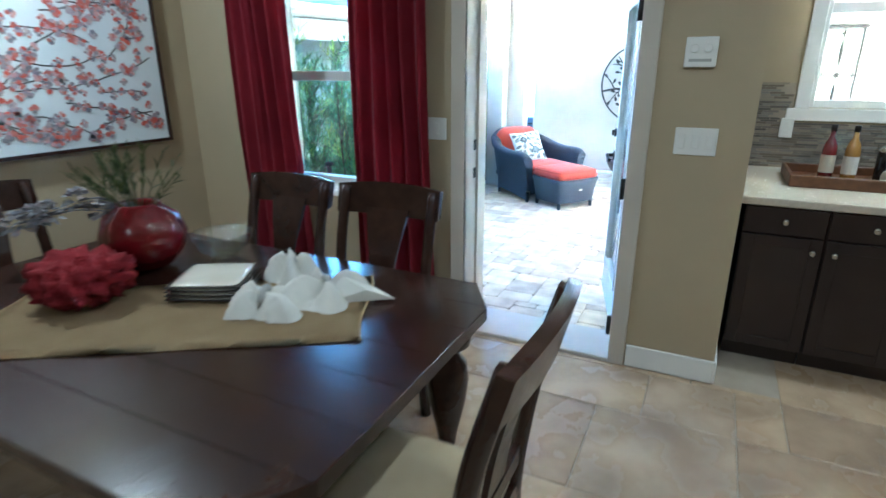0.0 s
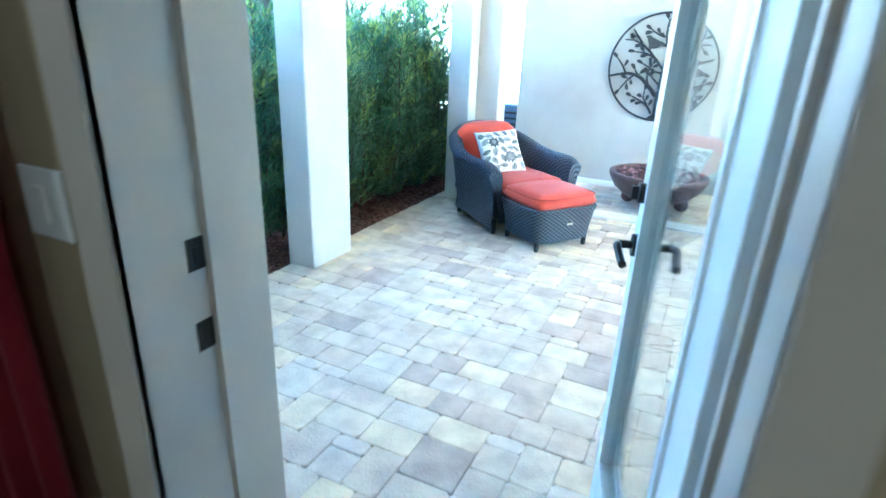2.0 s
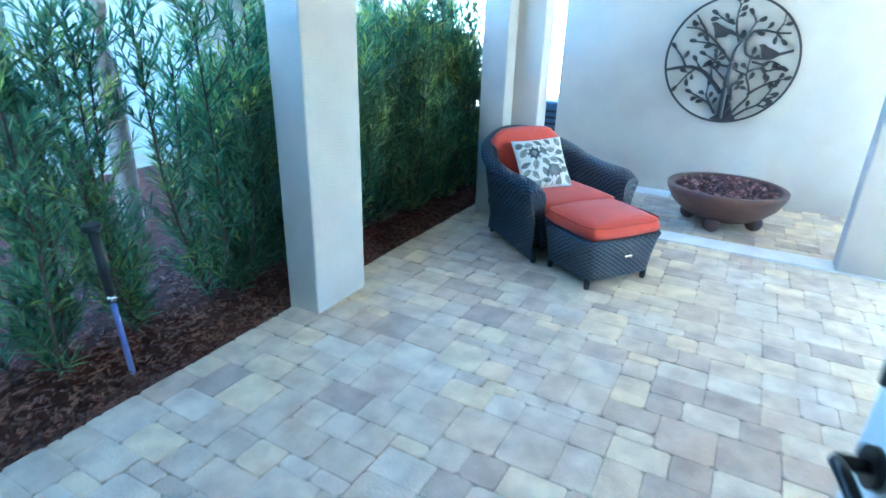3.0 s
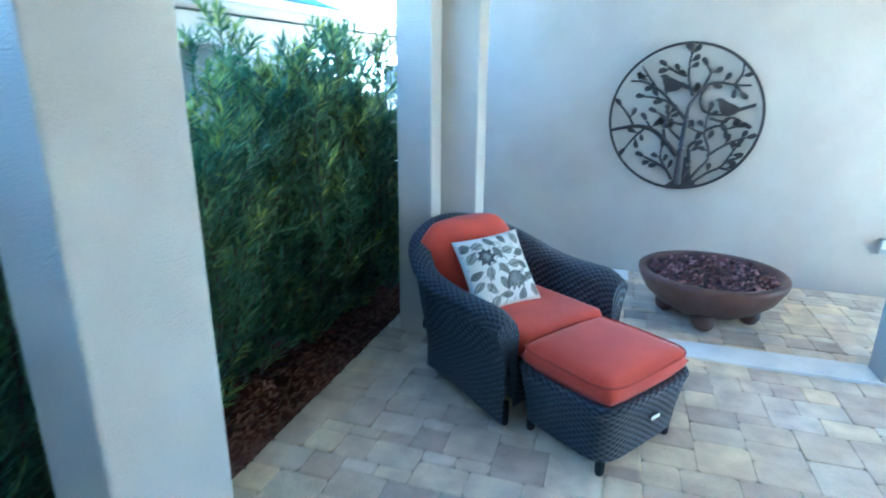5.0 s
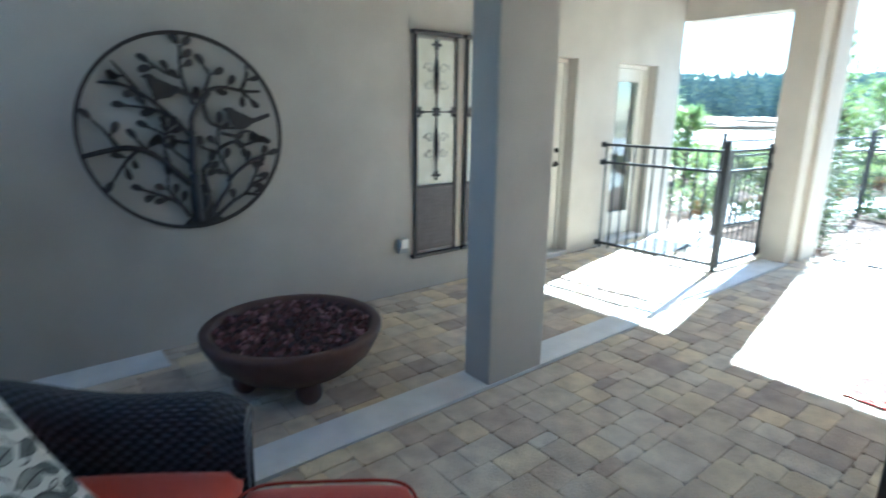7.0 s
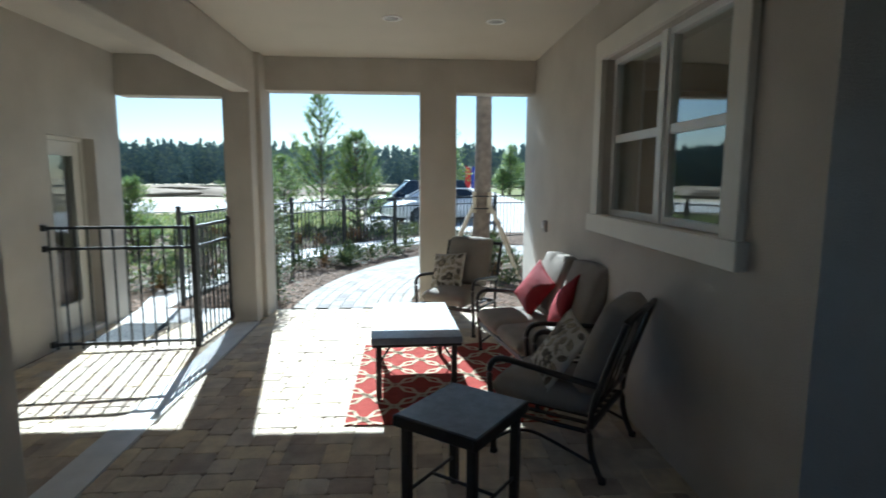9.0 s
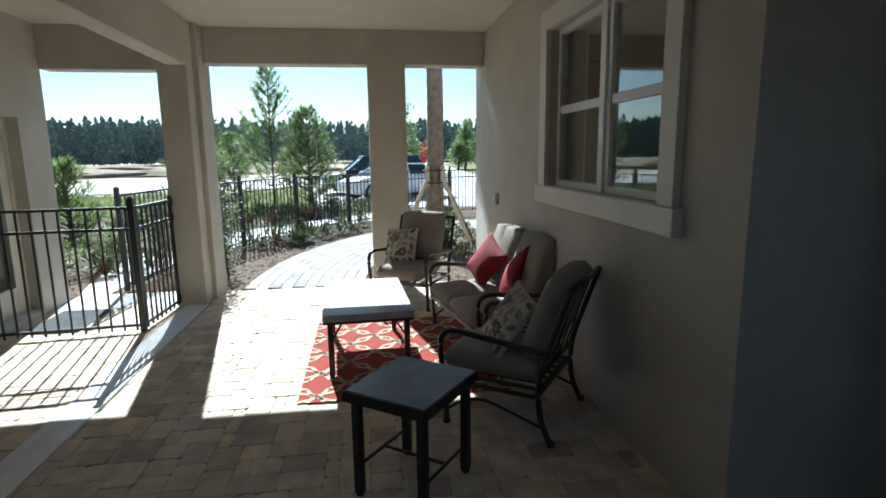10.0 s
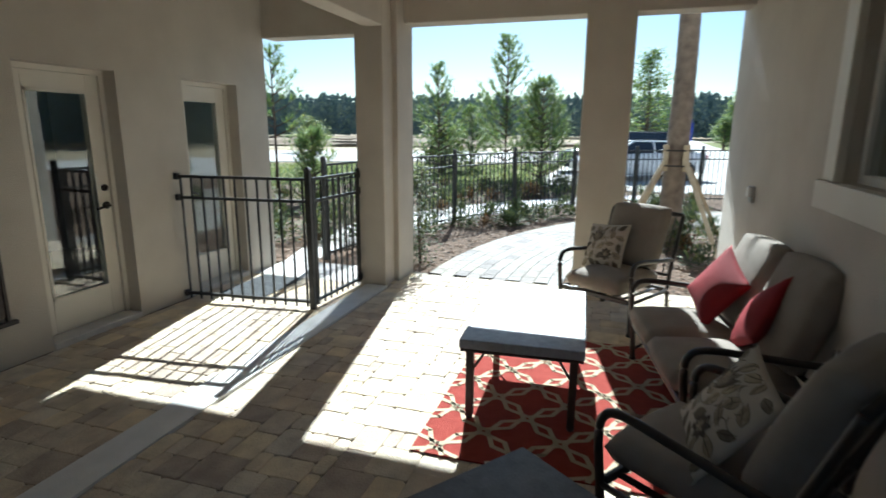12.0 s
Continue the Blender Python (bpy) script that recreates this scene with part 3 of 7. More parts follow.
def wicker_chair(m):
    """Barrel chair: front towards local -y, arms sweeping up into the back."""
    t = thing("wicker_armchair", m, "dark blue-black wicker barrel armchair with coral red cushions on the patio", "armchair")
    line = []
    for k in range(61):
        s = -1 + 2 * k / 60
        a = abs(s)
        if a > 0.6:
            q = (a - 0.6) / 0.4
            x, y = 0.42 + 0.01 * q, 0.16 - 0.56 * q
        else:
            th = a / 0.6 * math.pi / 2
            x, y = 0.42 * math.sin(th), 0.16 + 0.40 * math.cos(th)
        line.append((math.copysign(x, s) if s else 0.0, y, a))
    grid = []
    for i, (x, y, a) in enumerate(line):
        p, q = line[max(i - 1, 0)], line[min(i + 1, 60)]
        tx, ty = q[0] - p[0], q[1] - p[1]
        ln = math.hypot(tx, ty)
        nx, ny = (-ty / ln, tx / ln)
        top = 0.595 + 0.215 * (0.5 + 0.5 * math.cos(min(1.0, a / 0.8) * math.pi)) + (0.0 if a < 0.9 else -0.05 * ((a - 0.9) / 0.1) ** 2)
        row = []
        low = 0.045 + 0.06 * max(0.0, math.sin(math.pi * min(1.0, abs(a - 0.2) / 0.8))) ** 1.5
        for off, z in ((0.012, low), (0.0, 0.2), (0.012, 0.35), (0.03, top - 0.11), (0.055, top - 0.06), (0.06, top - 0.025), (0.03, top), (-0.02, top + 0.004), (-0.06, top - 0.02), (-0.075, top - 0.07), (-0.075, 0.3), (-0.075, 0.13)):
            row.append((x + nx * off, y + ny * off + (-0.11 * (1 - z / top) if y > 0.2 else 0) , z))
        grid.append(row)
    bm = wicker_grid(bmesh.new(), grid)
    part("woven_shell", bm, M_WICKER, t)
    for s in (0, 60):
        cap = [Vector(p) for p in grid[s]]
        bm = bmesh.new()
        c = sum(cap, Vector()) / len(cap)
        out = [[tuple(p + Vector((0, -0.012 * k * (1 - k), 0))) for p in (q + (c - q) * f for q in cap)] for k, f in ((0, 0), (1, 0.6), (1.2, 0.98))]
        g = out if s == 0 else out[::-1]
        part("arm_front", wicker_grid(bm, g), M_WICKER, t)
    bm = bmesh.new()
    apron = [[(-0.36 + 0.72 * i / 16, -0.385, z + (0.03 * math.sin(math.pi * i / 16) if z < 0.1 else 0)) for z in (0.09, 0.2, 0.29)] for i in range(17)]
    part("front_apron", wicker_grid(bm, apron), M_WICKER, t)
    part("seat_deck", boxed((-0.34, -0.38, 0.24), (0.34, 0.36, 0.285)), M_WICKER, t)
    for x, y in ((-0.385, -0.36), (0.385, -0.36), (-0.3, 0.33), (0.3, 0.33)):
        bm = lathe(bmesh.new(), [(0.015, 0), (0.02, 0.01), (0.021, 0.05), (0.02, 0.12)], 12, (x, y, 0))
        part("leg", bm, M_RUBBER, t, "black turned foot")
    bm = cushion(bmesh.new(), 0.66, 0.80, 0.17, pose(0, -0.03, 0.37), 18, 9, 0.3)
    part("seat_cushion", bm, M_RED_FABRIC, t, "coral red seat cushion")
    bm = cushion(bmesh.new(), 0.72, 0.48, 0.22, pose(0, 0.35, 0.60, 70, 0, 0), 18, 2.8, 0.4, 0, 0.38)
    part("back_cushion", bm, M_RED_FABRIC, t, "coral red back cushion")
    return t


ch_face = 57
wicker_chair(pose(-1.13, 6.56, 0, 0, 0, ch_face) @ Matrix.Diagonal((1.1, 1.05, 1.08, 1)))
e1, e2 = Vector((0.2, -0.158, -0.363)).normalized(), Vector((-0.29, -0.30, -0.03)).normalized()
e2 = (e2 - e1 * e1.dot(e2)).normalized()
pm = Matrix((e2, e1, e2.cross(e1))).transposed().to_4x4()
pm.translation = Vector((-1.215, 6.50, 0.655))
pil = thing("floral_pillow", pm, "square white pillow with grey and black flowers on the wicker chair", "pillow")
part("cover", cushion(bmesh.new(), 0.44, 0.44, 0.13, None, 18, 3.0, 0.5, 0.10), M_FLORAL, pil)


def print_leaf(bm, at, ang, ln, wd, side, lift, bend=0.0):
    """A pointed leaf shape lying on the pillow's cover."""
    rows = []
    for k in range(8):
        f = k / 7
        a = ang + bend * f
        c = Vector((at[0] + math.cos(a) * ln * f, at[1] + math.sin(a) * ln * f))
        w = wd / 2 * max(0.02, math.sin(math.pi * f ** 0.8))
        row = []
        for q in (-1, 0, 1):
            x, y = c.x - math.sin(a) * w * q, c.y + math.cos(a) * w * q
            u, v = max(-0.93, min(0.93, x / 0.22)), max(-0.93, min(0.93, y / 0.22))
            e = (1 - max(abs(u), abs(v)) ** 3.0) ** 0.5
            z = 0.065 * e * (0.5 + 0.5 * (1 - u * u) * (1 - v * v)) + lift
            kx, ky = 1 - 0.05 * (1 - v * v) * u * u, 1 - 0.05 * (1 - u * u) * v * v
            row.append(bm.verts.new((u * 0.22 * kx, v * 0.22 * ky, side * z)))
        rows.append(row)
    for a, b in zip(rows, rows[1:]):
        for q in (0, 1):
            bm.faces.new((a[q], a[q + 1], b[q + 1], b[q])).smooth = True


def print_cover(parent, seed, ink_a, ink_b):
    """Leaves and two flowers printed over both sides of a pillow's cover."""
    rnd = random.Random(seed)
    grey, dark = bmesh.new(), bmesh.new()
    for side in (1, -1):
        for gx in range(5):
            for gy in range(5):
                at = (-0.17 + 0.085 * gx + rnd.uniform(-0.015, 0.015), -0.17 + 0.085 * gy + rnd.uniform(-0.015, 0.015))
                a = rnd.uniform(0, 6.28)
                at = (at[0] - 0.04 * math.cos(a), at[1] - 0.04 * math.sin(a))
                wd = rnd.uniform(0.034, 0.05)
                print_leaf(dark, at, a, 0.092, wd + 0.006, side, 0.0015)
                print_leaf(grey, at, a, 0.09, wd, side, 0.0028)
                print_leaf(dark, (at[0], at[1]), a, 0.1, 0.005, side, 0.004, 0.2)
                print_leaf(dark, (at[0] + 0.05 * math.cos(a + 1), at[1] + 0.05 * math.sin(a + 1)), a + 2, 0.07, 0.006, side, 0.004, 1.8)
        for k in range(8):
            print_leaf(dark, (0.07 * side, -0.08), k * 0.785, 0.062, 0.034, side, 0.0055)
            print_leaf(grey, (0.07 * side, -0.08), k * 0.785, 0.03, 0.014, side, 0.0068)
        for k in range(-2, 3):
            print_leaf(dark, (-0.06 * side, 0.03), 1.7 + k * 0.33, 0.12, 0.042, side, 0.0055)
            print_leaf(grey, (-0.06 * side, 0.035), 1.7 + k * 0.33, 0.1, 0.03, side, 0.0068)
    part("leaf_print", grey, ink_a, parent, "printed leaves")["kind"] = "stuff"
    part("flower_print", dark, ink_b, parent, "dark printed flowers and outlines")["kind"] = "stuff"


print_cover(pil, 5, M_INK_GREY, M_INK_DARK)


def ottoman(m):
    t = thing("wicker_ottoman", m, "square dark wicker ottoman with a coral red cushion", "ottoman")
    w, d = 0.32, 0.275
    pts = []
    for k in range(49):
        a = k / 48 * 2 * math.pi
        c, s = math.cos(a), math.sin(a)
        pts.append((math.copysign(abs(c) ** 0.35, c), math.copysign(abs(s) ** 0.35, s)))
    grid = [[(x * (w + o), y * (d + o), z) for o, z in ((-0.03, 0.075), (-0.02, 0.18), (0, 0.3), (0.012, 0.335), (0.005, 0.352), (-0.03, 0.35), (-0.04, 0.3))] for x, y in pts]
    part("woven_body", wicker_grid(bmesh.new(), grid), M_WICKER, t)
    part("deck", boxed((-w + 0.05, -d + 0.05, 0.28), (w - 0.05, d - 0.05, 0.3)), M_WICKER, t)
    for x in (-w + 0.075, w - 0.075):
        for y in (-d + 0.075, d - 0.075):
            part("leg", lathe(bmesh.new(), [(0.015, 0), (0.02, 0.012), (0.021, 0.05), (0.02, 0.12)], 12, (x, y, 0)), M_RUBBER, t, "black turned foot")
    part("cushion", cushion(bmesh.new(), 2 * w - 0.02, 2 * d - 0.02, 0.19, pose(0, 0, 0.39), 18, 8, 0.3), M_RED_FABRIC, t, "coral red box cushion")
    bm = bmesh.new()
    tube(bm, [(x * (w - 0.012), y * (d - 0.012), 0.435) for x, y in pts[:-1]], 0.005, 6, True)
    part("piping", bm, M_PIPING, t)
    part("maker_tag", boxed((-0.03, -d - 0.012, 0.22), (0.03, -d + 0.01, 0.24), 0.004, 1), M_CHROME, t, "small silver badge")
    return t


ottoman(pose(-0.587, 6.09, 0, 0, 0, 55) @ Matrix.Diagonal((1.05, 1.06, 1.06, 1)))

# fire bowl
pit = thing("fire_pit_bowl", pose(0.13, 7.86, 0), "low rust-brown fire bowl filled with red lava rock, on ball feet", "fire pit")
bm = lathe(bmesh.new(), [(0.2, 0.085), (0.27, 0.09), (0.36, 0.14), (0.45, 0.22), (0.5, 0.31), (0.515, 0.345), (0.515, 0.37), (0.505, 0.378), (0.465, 0.378), (0.455, 0.368), (0.45, 0.34), (0.4, 0.3)], 56)
part("bowl", bm, M_PIT, pit)
for k in range(4):
    a = radians(-100 + 90 * k)
    bm = bmesh.new()
    bmesh.ops.create_uvsphere(bm, u_segments=18, v_segments=12, radius=0.075, matrix=pose(0.29 * math.cos(a), 0.29 * math.sin(a), 0.073))
    part("ball_foot", bm, M_PIT, pit, smooth=True)
rnd = random.Random(5)
bm = bmesh.new()
for k in range(620):
    a, r = rnd.uniform(0, 2 * math.pi), 0.43 * math.sqrt(rnd.random())
    s = rnd.uniform(0.016, 0.034)
    c = Vector((r * math.cos(a), r * math.sin(a), 0.345 + rnd.uniform(0, 0.02) + 0.012 * (1 - (r / 0.43) ** 2)))
    vs = [bm.verts.new(c + Vector(d) * s * rnd.uniform(0.6, 1.1)) for d in ((1, 0, 0), (0, 1, 0), (-1, 0, 0), (0, -1, 0), (0.1, 0, 0.8), (0, 0.1, -0.8))]
    for i in range(4):
        bm.faces.new((vs[i], vs[(i + 1) % 4], vs[4]))
        bm.faces.new((vs[(i + 1) % 4], vs[i], vs[5]))
rocks = part("lava_rock_fill", bm, M_LAVA, pit, "broken red and black lava rock")
rocks["kind"] = "stuff"


# ---- seating group ----
def lounge(name, m, seats, label, category):
    """Cushioned metal seat: front towards local -y; arms of bent tube."""
    t = thing(name, m, label, category)
    w = 0.58 * seats + 0.12
    hw = w / 2
    part("front_rail", boxed((-hw + 0.02, -0.33, 0.27), (hw - 0.02, -0.30, 0.31), 0.006, 1), M_FURN_METAL, t)
    part("rear_rail", boxed((-hw + 0.02, 0.27, 0.27), (hw - 0.02, 0.30, 0.31), 0.006, 1), M_FURN_METAL, t)
    for k in range(6 * seats):
        x = -hw + 0.06 + (w - 0.12) * (k + 0.5) / (6 * seats)
        part("seat_strap", boxed((x - 0.018, -0.302, 0.285), (x + 0.018, 0.272, 0.293)), M_FURN_METAL, t)
    for s in (-1, 1):
        x = s * hw
        bm = tube(bmesh.new(), arc([(x, -0.30, 0.0), (x, -0.315, 0.25), (x, -0.34, 0.48), (x, -0.325, 0.575), (x, -0.25, 0.615), (x, -0.05, 0.60), (x, 0.18, 0.575), (x * 0.99, 0.33, 0.56)], 6), 0.019, 10)
        part("arm", bm, M_FURN_METAL, t, "bent dark metal arm")
        bm = tube(bmesh.new(), arc([(x * 0.985, 0.38, 0.0), (x * 0.985, 0.31, 0.18), (x * 0.985, 0.31, 0.42), (x * 0.985, 0.40, 0.72), (x * 0.985, 0.475, 0.94)], 5), 0.018, 10)
        part("back_leg", bm, M_FURN_METAL, t)
        bm = tube(bmesh.new(), [(x, -0.31, 0.285), (x * 0.985, 0.28, 0.285)], 0.014, 8)
        part("side_rail", bm, M_FURN_METAL, t)
        bm = tube(bmesh.new(), arc([(x, -0.31, 0.08), (x, -0.18, 0.17), (x, -0.05, 0.2), (x, 0.1, 0.17), (x * 0.985, 0.33, 0.1)], 4), 0.01, 8)
        part("curved_brace", bm, M_FURN_METAL, t)
        for yy in (-0.30, 0.38):
            part("foot_cap", lathe(bmesh.new(), [(0.024, 0), (0.025, 0.012), (0.021, 0.03)], 10, (x if yy < 0 else x * 0.985, yy, 0)), M_RUBBER, t)
    bm = tube(bmesh.new(), [(-hw * 0.985, 0.475, 0.94), (hw * 0.985, 0.475, 0.94)], 0.019, 10)
    tube(bm, [(-hw * 0.985, 0.31, 0.42), (hw * 0.985, 0.31, 0.42)], 0.014, 8)
    for k in range(5 * seats):
        x = -hw + w * (k + 0.5) / (5 * seats)
        tube(bm, [(x, 0.31, 0.42), (x, 0.40, 0.72), (x, 0.475, 0.94)], 0.006, 6)
    part("back_frame", bm, M_FURN_METAL, t)
    for k in range(seats):
        x = -hw + 0.06 + 0.58 * (k + 0.5)
        part("seat_cushion", cushion(bmesh.new(), 0.57, 0.68, 0.19, pose(x, -0.05, 0.395), 18, 9, 0.3), M_TAUPE, t, "taupe seat cushion")
        part("back_cushion", cushion(bmesh.new(), 0.57, 0.60, 0.21, pose(x, 0.30, 0.735, 69, 0, 0), 20, 10, 0.3), M_TAUPE, t, "taupe back cushion")
    return t


def aim(fx, fy):
    """The turn that brings local -y to (fx, fy)."""
    return math.degrees(math.atan2(fx, -fy))


lounge("patio_armchair", pose(2.28, 4.33, 0, 0, 0, aim(0.59, 0.81)), 1, "dark metal patio armchair with taupe cushions beside the side table", "armchair")
lounge("patio_loveseat", pose(3.6, 4.2, 0, 0, 0, aim(-0.17, 1)), 2, "dark metal patio loveseat with taupe cushions along the house wall", "sofa")
lounge("patio_armchair", pose(5.1, 4.76, 0, 0, 0, aim(-0.85, 0.52)), 1, "dark metal patio armchair with taupe cushions before the garden column", "armchair")


def pillow(m, mat, label, printed=0):
    t = thing("throw_pillow", m, label, "pillow")
    size = 0.44 if printed else 0.43
    part("cover", cushion(bmesh.new(), size, size, 0.13 if printed else 0.15, None, 18, 3.0, 0.5, 0.10 if printed else 0.14), mat, t)
    if printed:
        print_cover(t, printed, M_INK_TAN, M_INK_BROWN)
    return t


pillow(pose(2.25, 4.36, 0.64, 56, 8, aim(0.0, 1.0)), M_FLORAL_TAN, "cream pillow with brown printed flowers on the patio armchair", 8)
pillow(pose(5.24, 4.86, 0.63, 66, -6, aim(-0.85, 0.52) - 6), M_FLORAL_TAN, "cream pillow with brown leaves leaning in the patio armchair", 9)
pillow(pose(3.88, 4.15, 0.69, 62, 24, aim(-0.15, 1)), M_CRIMSON, "crimson pillow standing on its corner on the loveseat")
pillow(pose(3.44, 4.0, 0.66, 60, -28, aim(-0.1, 1)), M_CRIMSON, "crimson pillow leaning against the loveseat back")


def table(name, m, w, d, h, leg, thick, label, brace):
    t = thing(name, m, label, "table")
    slab, lip = (0.03, -0.006) if brace else (thick * 0.72, 0.006)
    part("tabletop", boxed((-w / 2 - lip, -d / 2 - lip, h - slab), (w / 2 + lip, d / 2 + lip, h), 0.005, 1), M_SLATE if brace else M_STONE_TOP, t, "dark slate tabletop" if brace else "grey stone-look tabletop")
    bm = bmesh.new()
    for a, b in (((-w / 2, -d / 2), (w / 2, -d / 2 + 0.025)), ((-w / 2, d / 2 - 0.025), (w / 2, d / 2)), ((-w / 2, -d / 2 + 0.025), (-w / 2 + 0.025, d / 2 - 0.025)), ((w / 2 - 0.025, -d / 2 + 0.025), (w / 2, d / 2 - 0.025))):
        box(bm, (*a, h - thick), (*b, h - 0.006 if brace else h - slab - 0.001), 0.003, 1)
    part("rim", bm, M_FURN_METAL, t)
    for sx in (-1, 1):
        for sy in (-1, 1):
            x, y = sx * (w / 2 - 0.05), sy * (d / 2 - 0.05)
            bm = boxed((x - leg, y - leg, 0.012), (x + leg, y + leg, h - thick), 0.004, 1)
            lathe(bm, [(0.02, 0), (0.02, 0.013)], 10, (x, y, 0))
            part("leg", bm, M_FURN_METAL, t)
    bm = bmesh.new()
    if brace:
        for sy in (-1, 1):
            tube(bm, [(-w / 2 + 0.05, sy * (d / 2 - 0.05), 0.16), (w / 2 - 0.05, sy * (d / 2 - 0.05), 0.16)], 0.009, 8)
        tube(bm, [(0, -d / 2 + 0.05, 0.16), (0, d / 2 - 0.05, 0.16)], 0.009, 8)
    else:
        for sx in (-1, 1):
            for sy in (-1, 1):
                part("brace", tube(bmesh.new(), [(sx * (w / 2 - 0.05), sy * (d / 2 - 0.05), 0.28), (sx * (w / 2 - 0.06), sy * (d / 2 - 0.17), h - 0.03)], 0.008, 8), M_FURN_METAL, t)
    if brace:
        part("brace", bm, M_FURN_METAL, t)
    else:
        bm.free()
    return t


table("side_table", pose(1.55, 5.04, 0, 0, 0, -37.5), 0.53, 0.475, 0.57, 0.022, 0.06, "square grey-topped metal side table on the pavers", True)
table("coffee_table", pose(3.53, 5.28, 0.014, 0, 0, 3), 1.15, 0.68, 0.5, 0.022, 0.075, "long grey-topped metal coffee table on the red rug", False)

# trellis rug
rug = thing("trellis_rug", pose(3.5, 5.0, 0), "brick red outdoor rug with a cream trellis pattern", "rug")
part("rug_base", boxed((-0.93, -0.76, 0.001), (0.93, 0.76, 0.010), 0.003, 1), M_RUG_RED, rug)
bm = bmesh.new()
P = 0.3


def ribbon(bm, pts, w, z, xm, ym):
    """A flat strip along points inside the rug's edge."""
    for (x0, y0), (x1, y1) in zip(pts, pts[1:]):
        lo, hi = 0.0, 1.0
        for p0, p1, m in ((x0, x1, xm), (y0, y1, ym)):
            if max(abs(p0), abs(p1)) > m:
                if abs(p1 - p0) < 1e-6 or min(abs(p0), abs(p1)) > m:
                    hi = -1.0
                elif abs(p0) > m:
                    lo = max(lo, (math.copysign(m, p0) - p0) / (p1 - p0))
                else:
                    hi = min(hi, (math.copysign(m, p1) - p0) / (p1 - p0))
        if hi - lo < 0.05:
            continue
        x0, y0, x1, y1 = x0 + lo * (x1 - x0), y0 + lo * (y1 - y0), x0 + hi * (x1 - x0), y0 + hi * (y1 - y0)
        d = Vector((x1 - x0, y1 - y0)).normalized() * w / 2
        n = Vector((-d.y, d.x))
        a, b = Vector((x0, y0)) - d * 0.6, Vector((x1, y1)) + d * 0.6
        bm.faces.new([bm.verts.new((q.x, q.y, z)) for q in (a + n, a - n, b - n, b + n)])


R8 = 0.19
for i in range(-9, 10):
    for j in range(-9, 10):
        cx, cy = (i - j) * P * 0.7071, (i + j) * P * 0.7071
        pts = [(cx + R8 * math.cos(radians(45 * k)), cy + R8 * math.sin(radians(45 * k))) for k in range(9)]
        ribbon(bm, pts, 0.028, 0.0125 + 0.0007 * (i % 2), 0.925, 0.755)
part("trellis_pattern", bm, M_RUG_CREAM, rug, "cream interlaced lines")


# ---- wall pieces of the patio ----
def art_leaf(bm, x, z, ang, ln=0.072, wd=0.034, y0=-0.006, y1=0.006):
    """A flat metal leaf in the plane of the wall."""
    c, s = math.cos(ang), math.sin(ang)
    rim = []
    for k in range(12):
        a = 2 * math.pi * k / 12
        u, v = ln / 2 * (1 + math.cos(a)), wd * math.sin(a) * (0.75 + 0.25 * math.cos(a + 0.6))
        rim.append((x + u * c - v * s, z + u * s + v * c))
    plate(bm, rim, y0, y1)


def plate(bm, rim, y0, y1):
    a = [bm.verts.new((x, y0, z)) for x, z in rim]
    b = [bm.verts.new((x, y1, z)) for x, z in rim]
    bm.faces.new(a)
    bm.faces.new(b[::-1])
    for i in range(len(rim)):
        j = (i + 1) % len(rim)
        bm.faces.new((a[j], a[i], b[i], b[j]))


art = thing("round_tree_wall_art", pose(-0.11, YF - 0.03, 1.43), "round dark metal wall art of a leafy tree with birds", "wall art")
bm = bmesh.new()
RA = 0.615
ring = []
for k in range(72):
    a = 2 * math.pi * k / 72
    ring.append([(r * math.cos(a), y, r * math.sin(a)) for r, y in ((RA, -0.01), (RA, 0.01), (RA - 0.022, 0.01), (RA - 0.022, -0.01))])
vs = [[bm.verts.new(p) for p in q] for q in ring]
for i in range(72):
    for j in range(4):
        bm.faces.new((vs[i][j], vs[i][(j + 1) % 4], vs[(i + 1) % 72][(j + 1) % 4], vs[(i + 1) % 72][j]))
part("rim", bm, M_ART, art)
rnd = random.Random(11)


def leaf_at(x, z, ang, ln=0.08, wd=0.026):
    if math.hypot(x / 100 + ln * math.cos(radians(ang)), z / 100 + ln * math.sin(radians(ang))) > RA - 0.01:
        return
    bm = bmesh.new()
    art_leaf(bm, x / 100, z / 100, radians(ang), ln, wd)
    part("leaf", bm, M_ART, art)


def branch(w, *pts, tip=True, leaves=()):
    """A tapering bar through points in centimetres; leaves are (share of its length, side turn in degrees)."""
    line = arc([(x / 100, 0, z / 100) for x, z in pts], 6)
    n = len(line)
    part("branch", tube(bmesh.new(), line, w, 6, radii=[1.25 * w * (1 - 0.45 * i / n) for i in range(n)]), M_ART, art)
    d = line[-1] - line[-2]
    if tip:
        leaf_at(line[-1].x * 100, line[-1].z * 100, math.degrees(math.atan2(d.z, d.x)))
    for f, turn in leaves:
        i = max(1, min(n - 1, int(f * (n - 1))))
        d = line[i] - line[i - 1]
        a = math.degrees(math.atan2(d.z, d.x)) + turn
        stem = Vector((math.cos(radians(a)), 0, math.sin(radians(a)))) * 0.025
        part("stem", tube(bmesh.new(), [line[i], line[i] + stem], 0.006, 5), M_ART, art)
        leaf_at((line[i].x + stem.x) * 100, (line[i].z + stem.z) * 100, a, rnd.uniform(0.06, 0.08), rnd.uniform(0.022, 0.03))


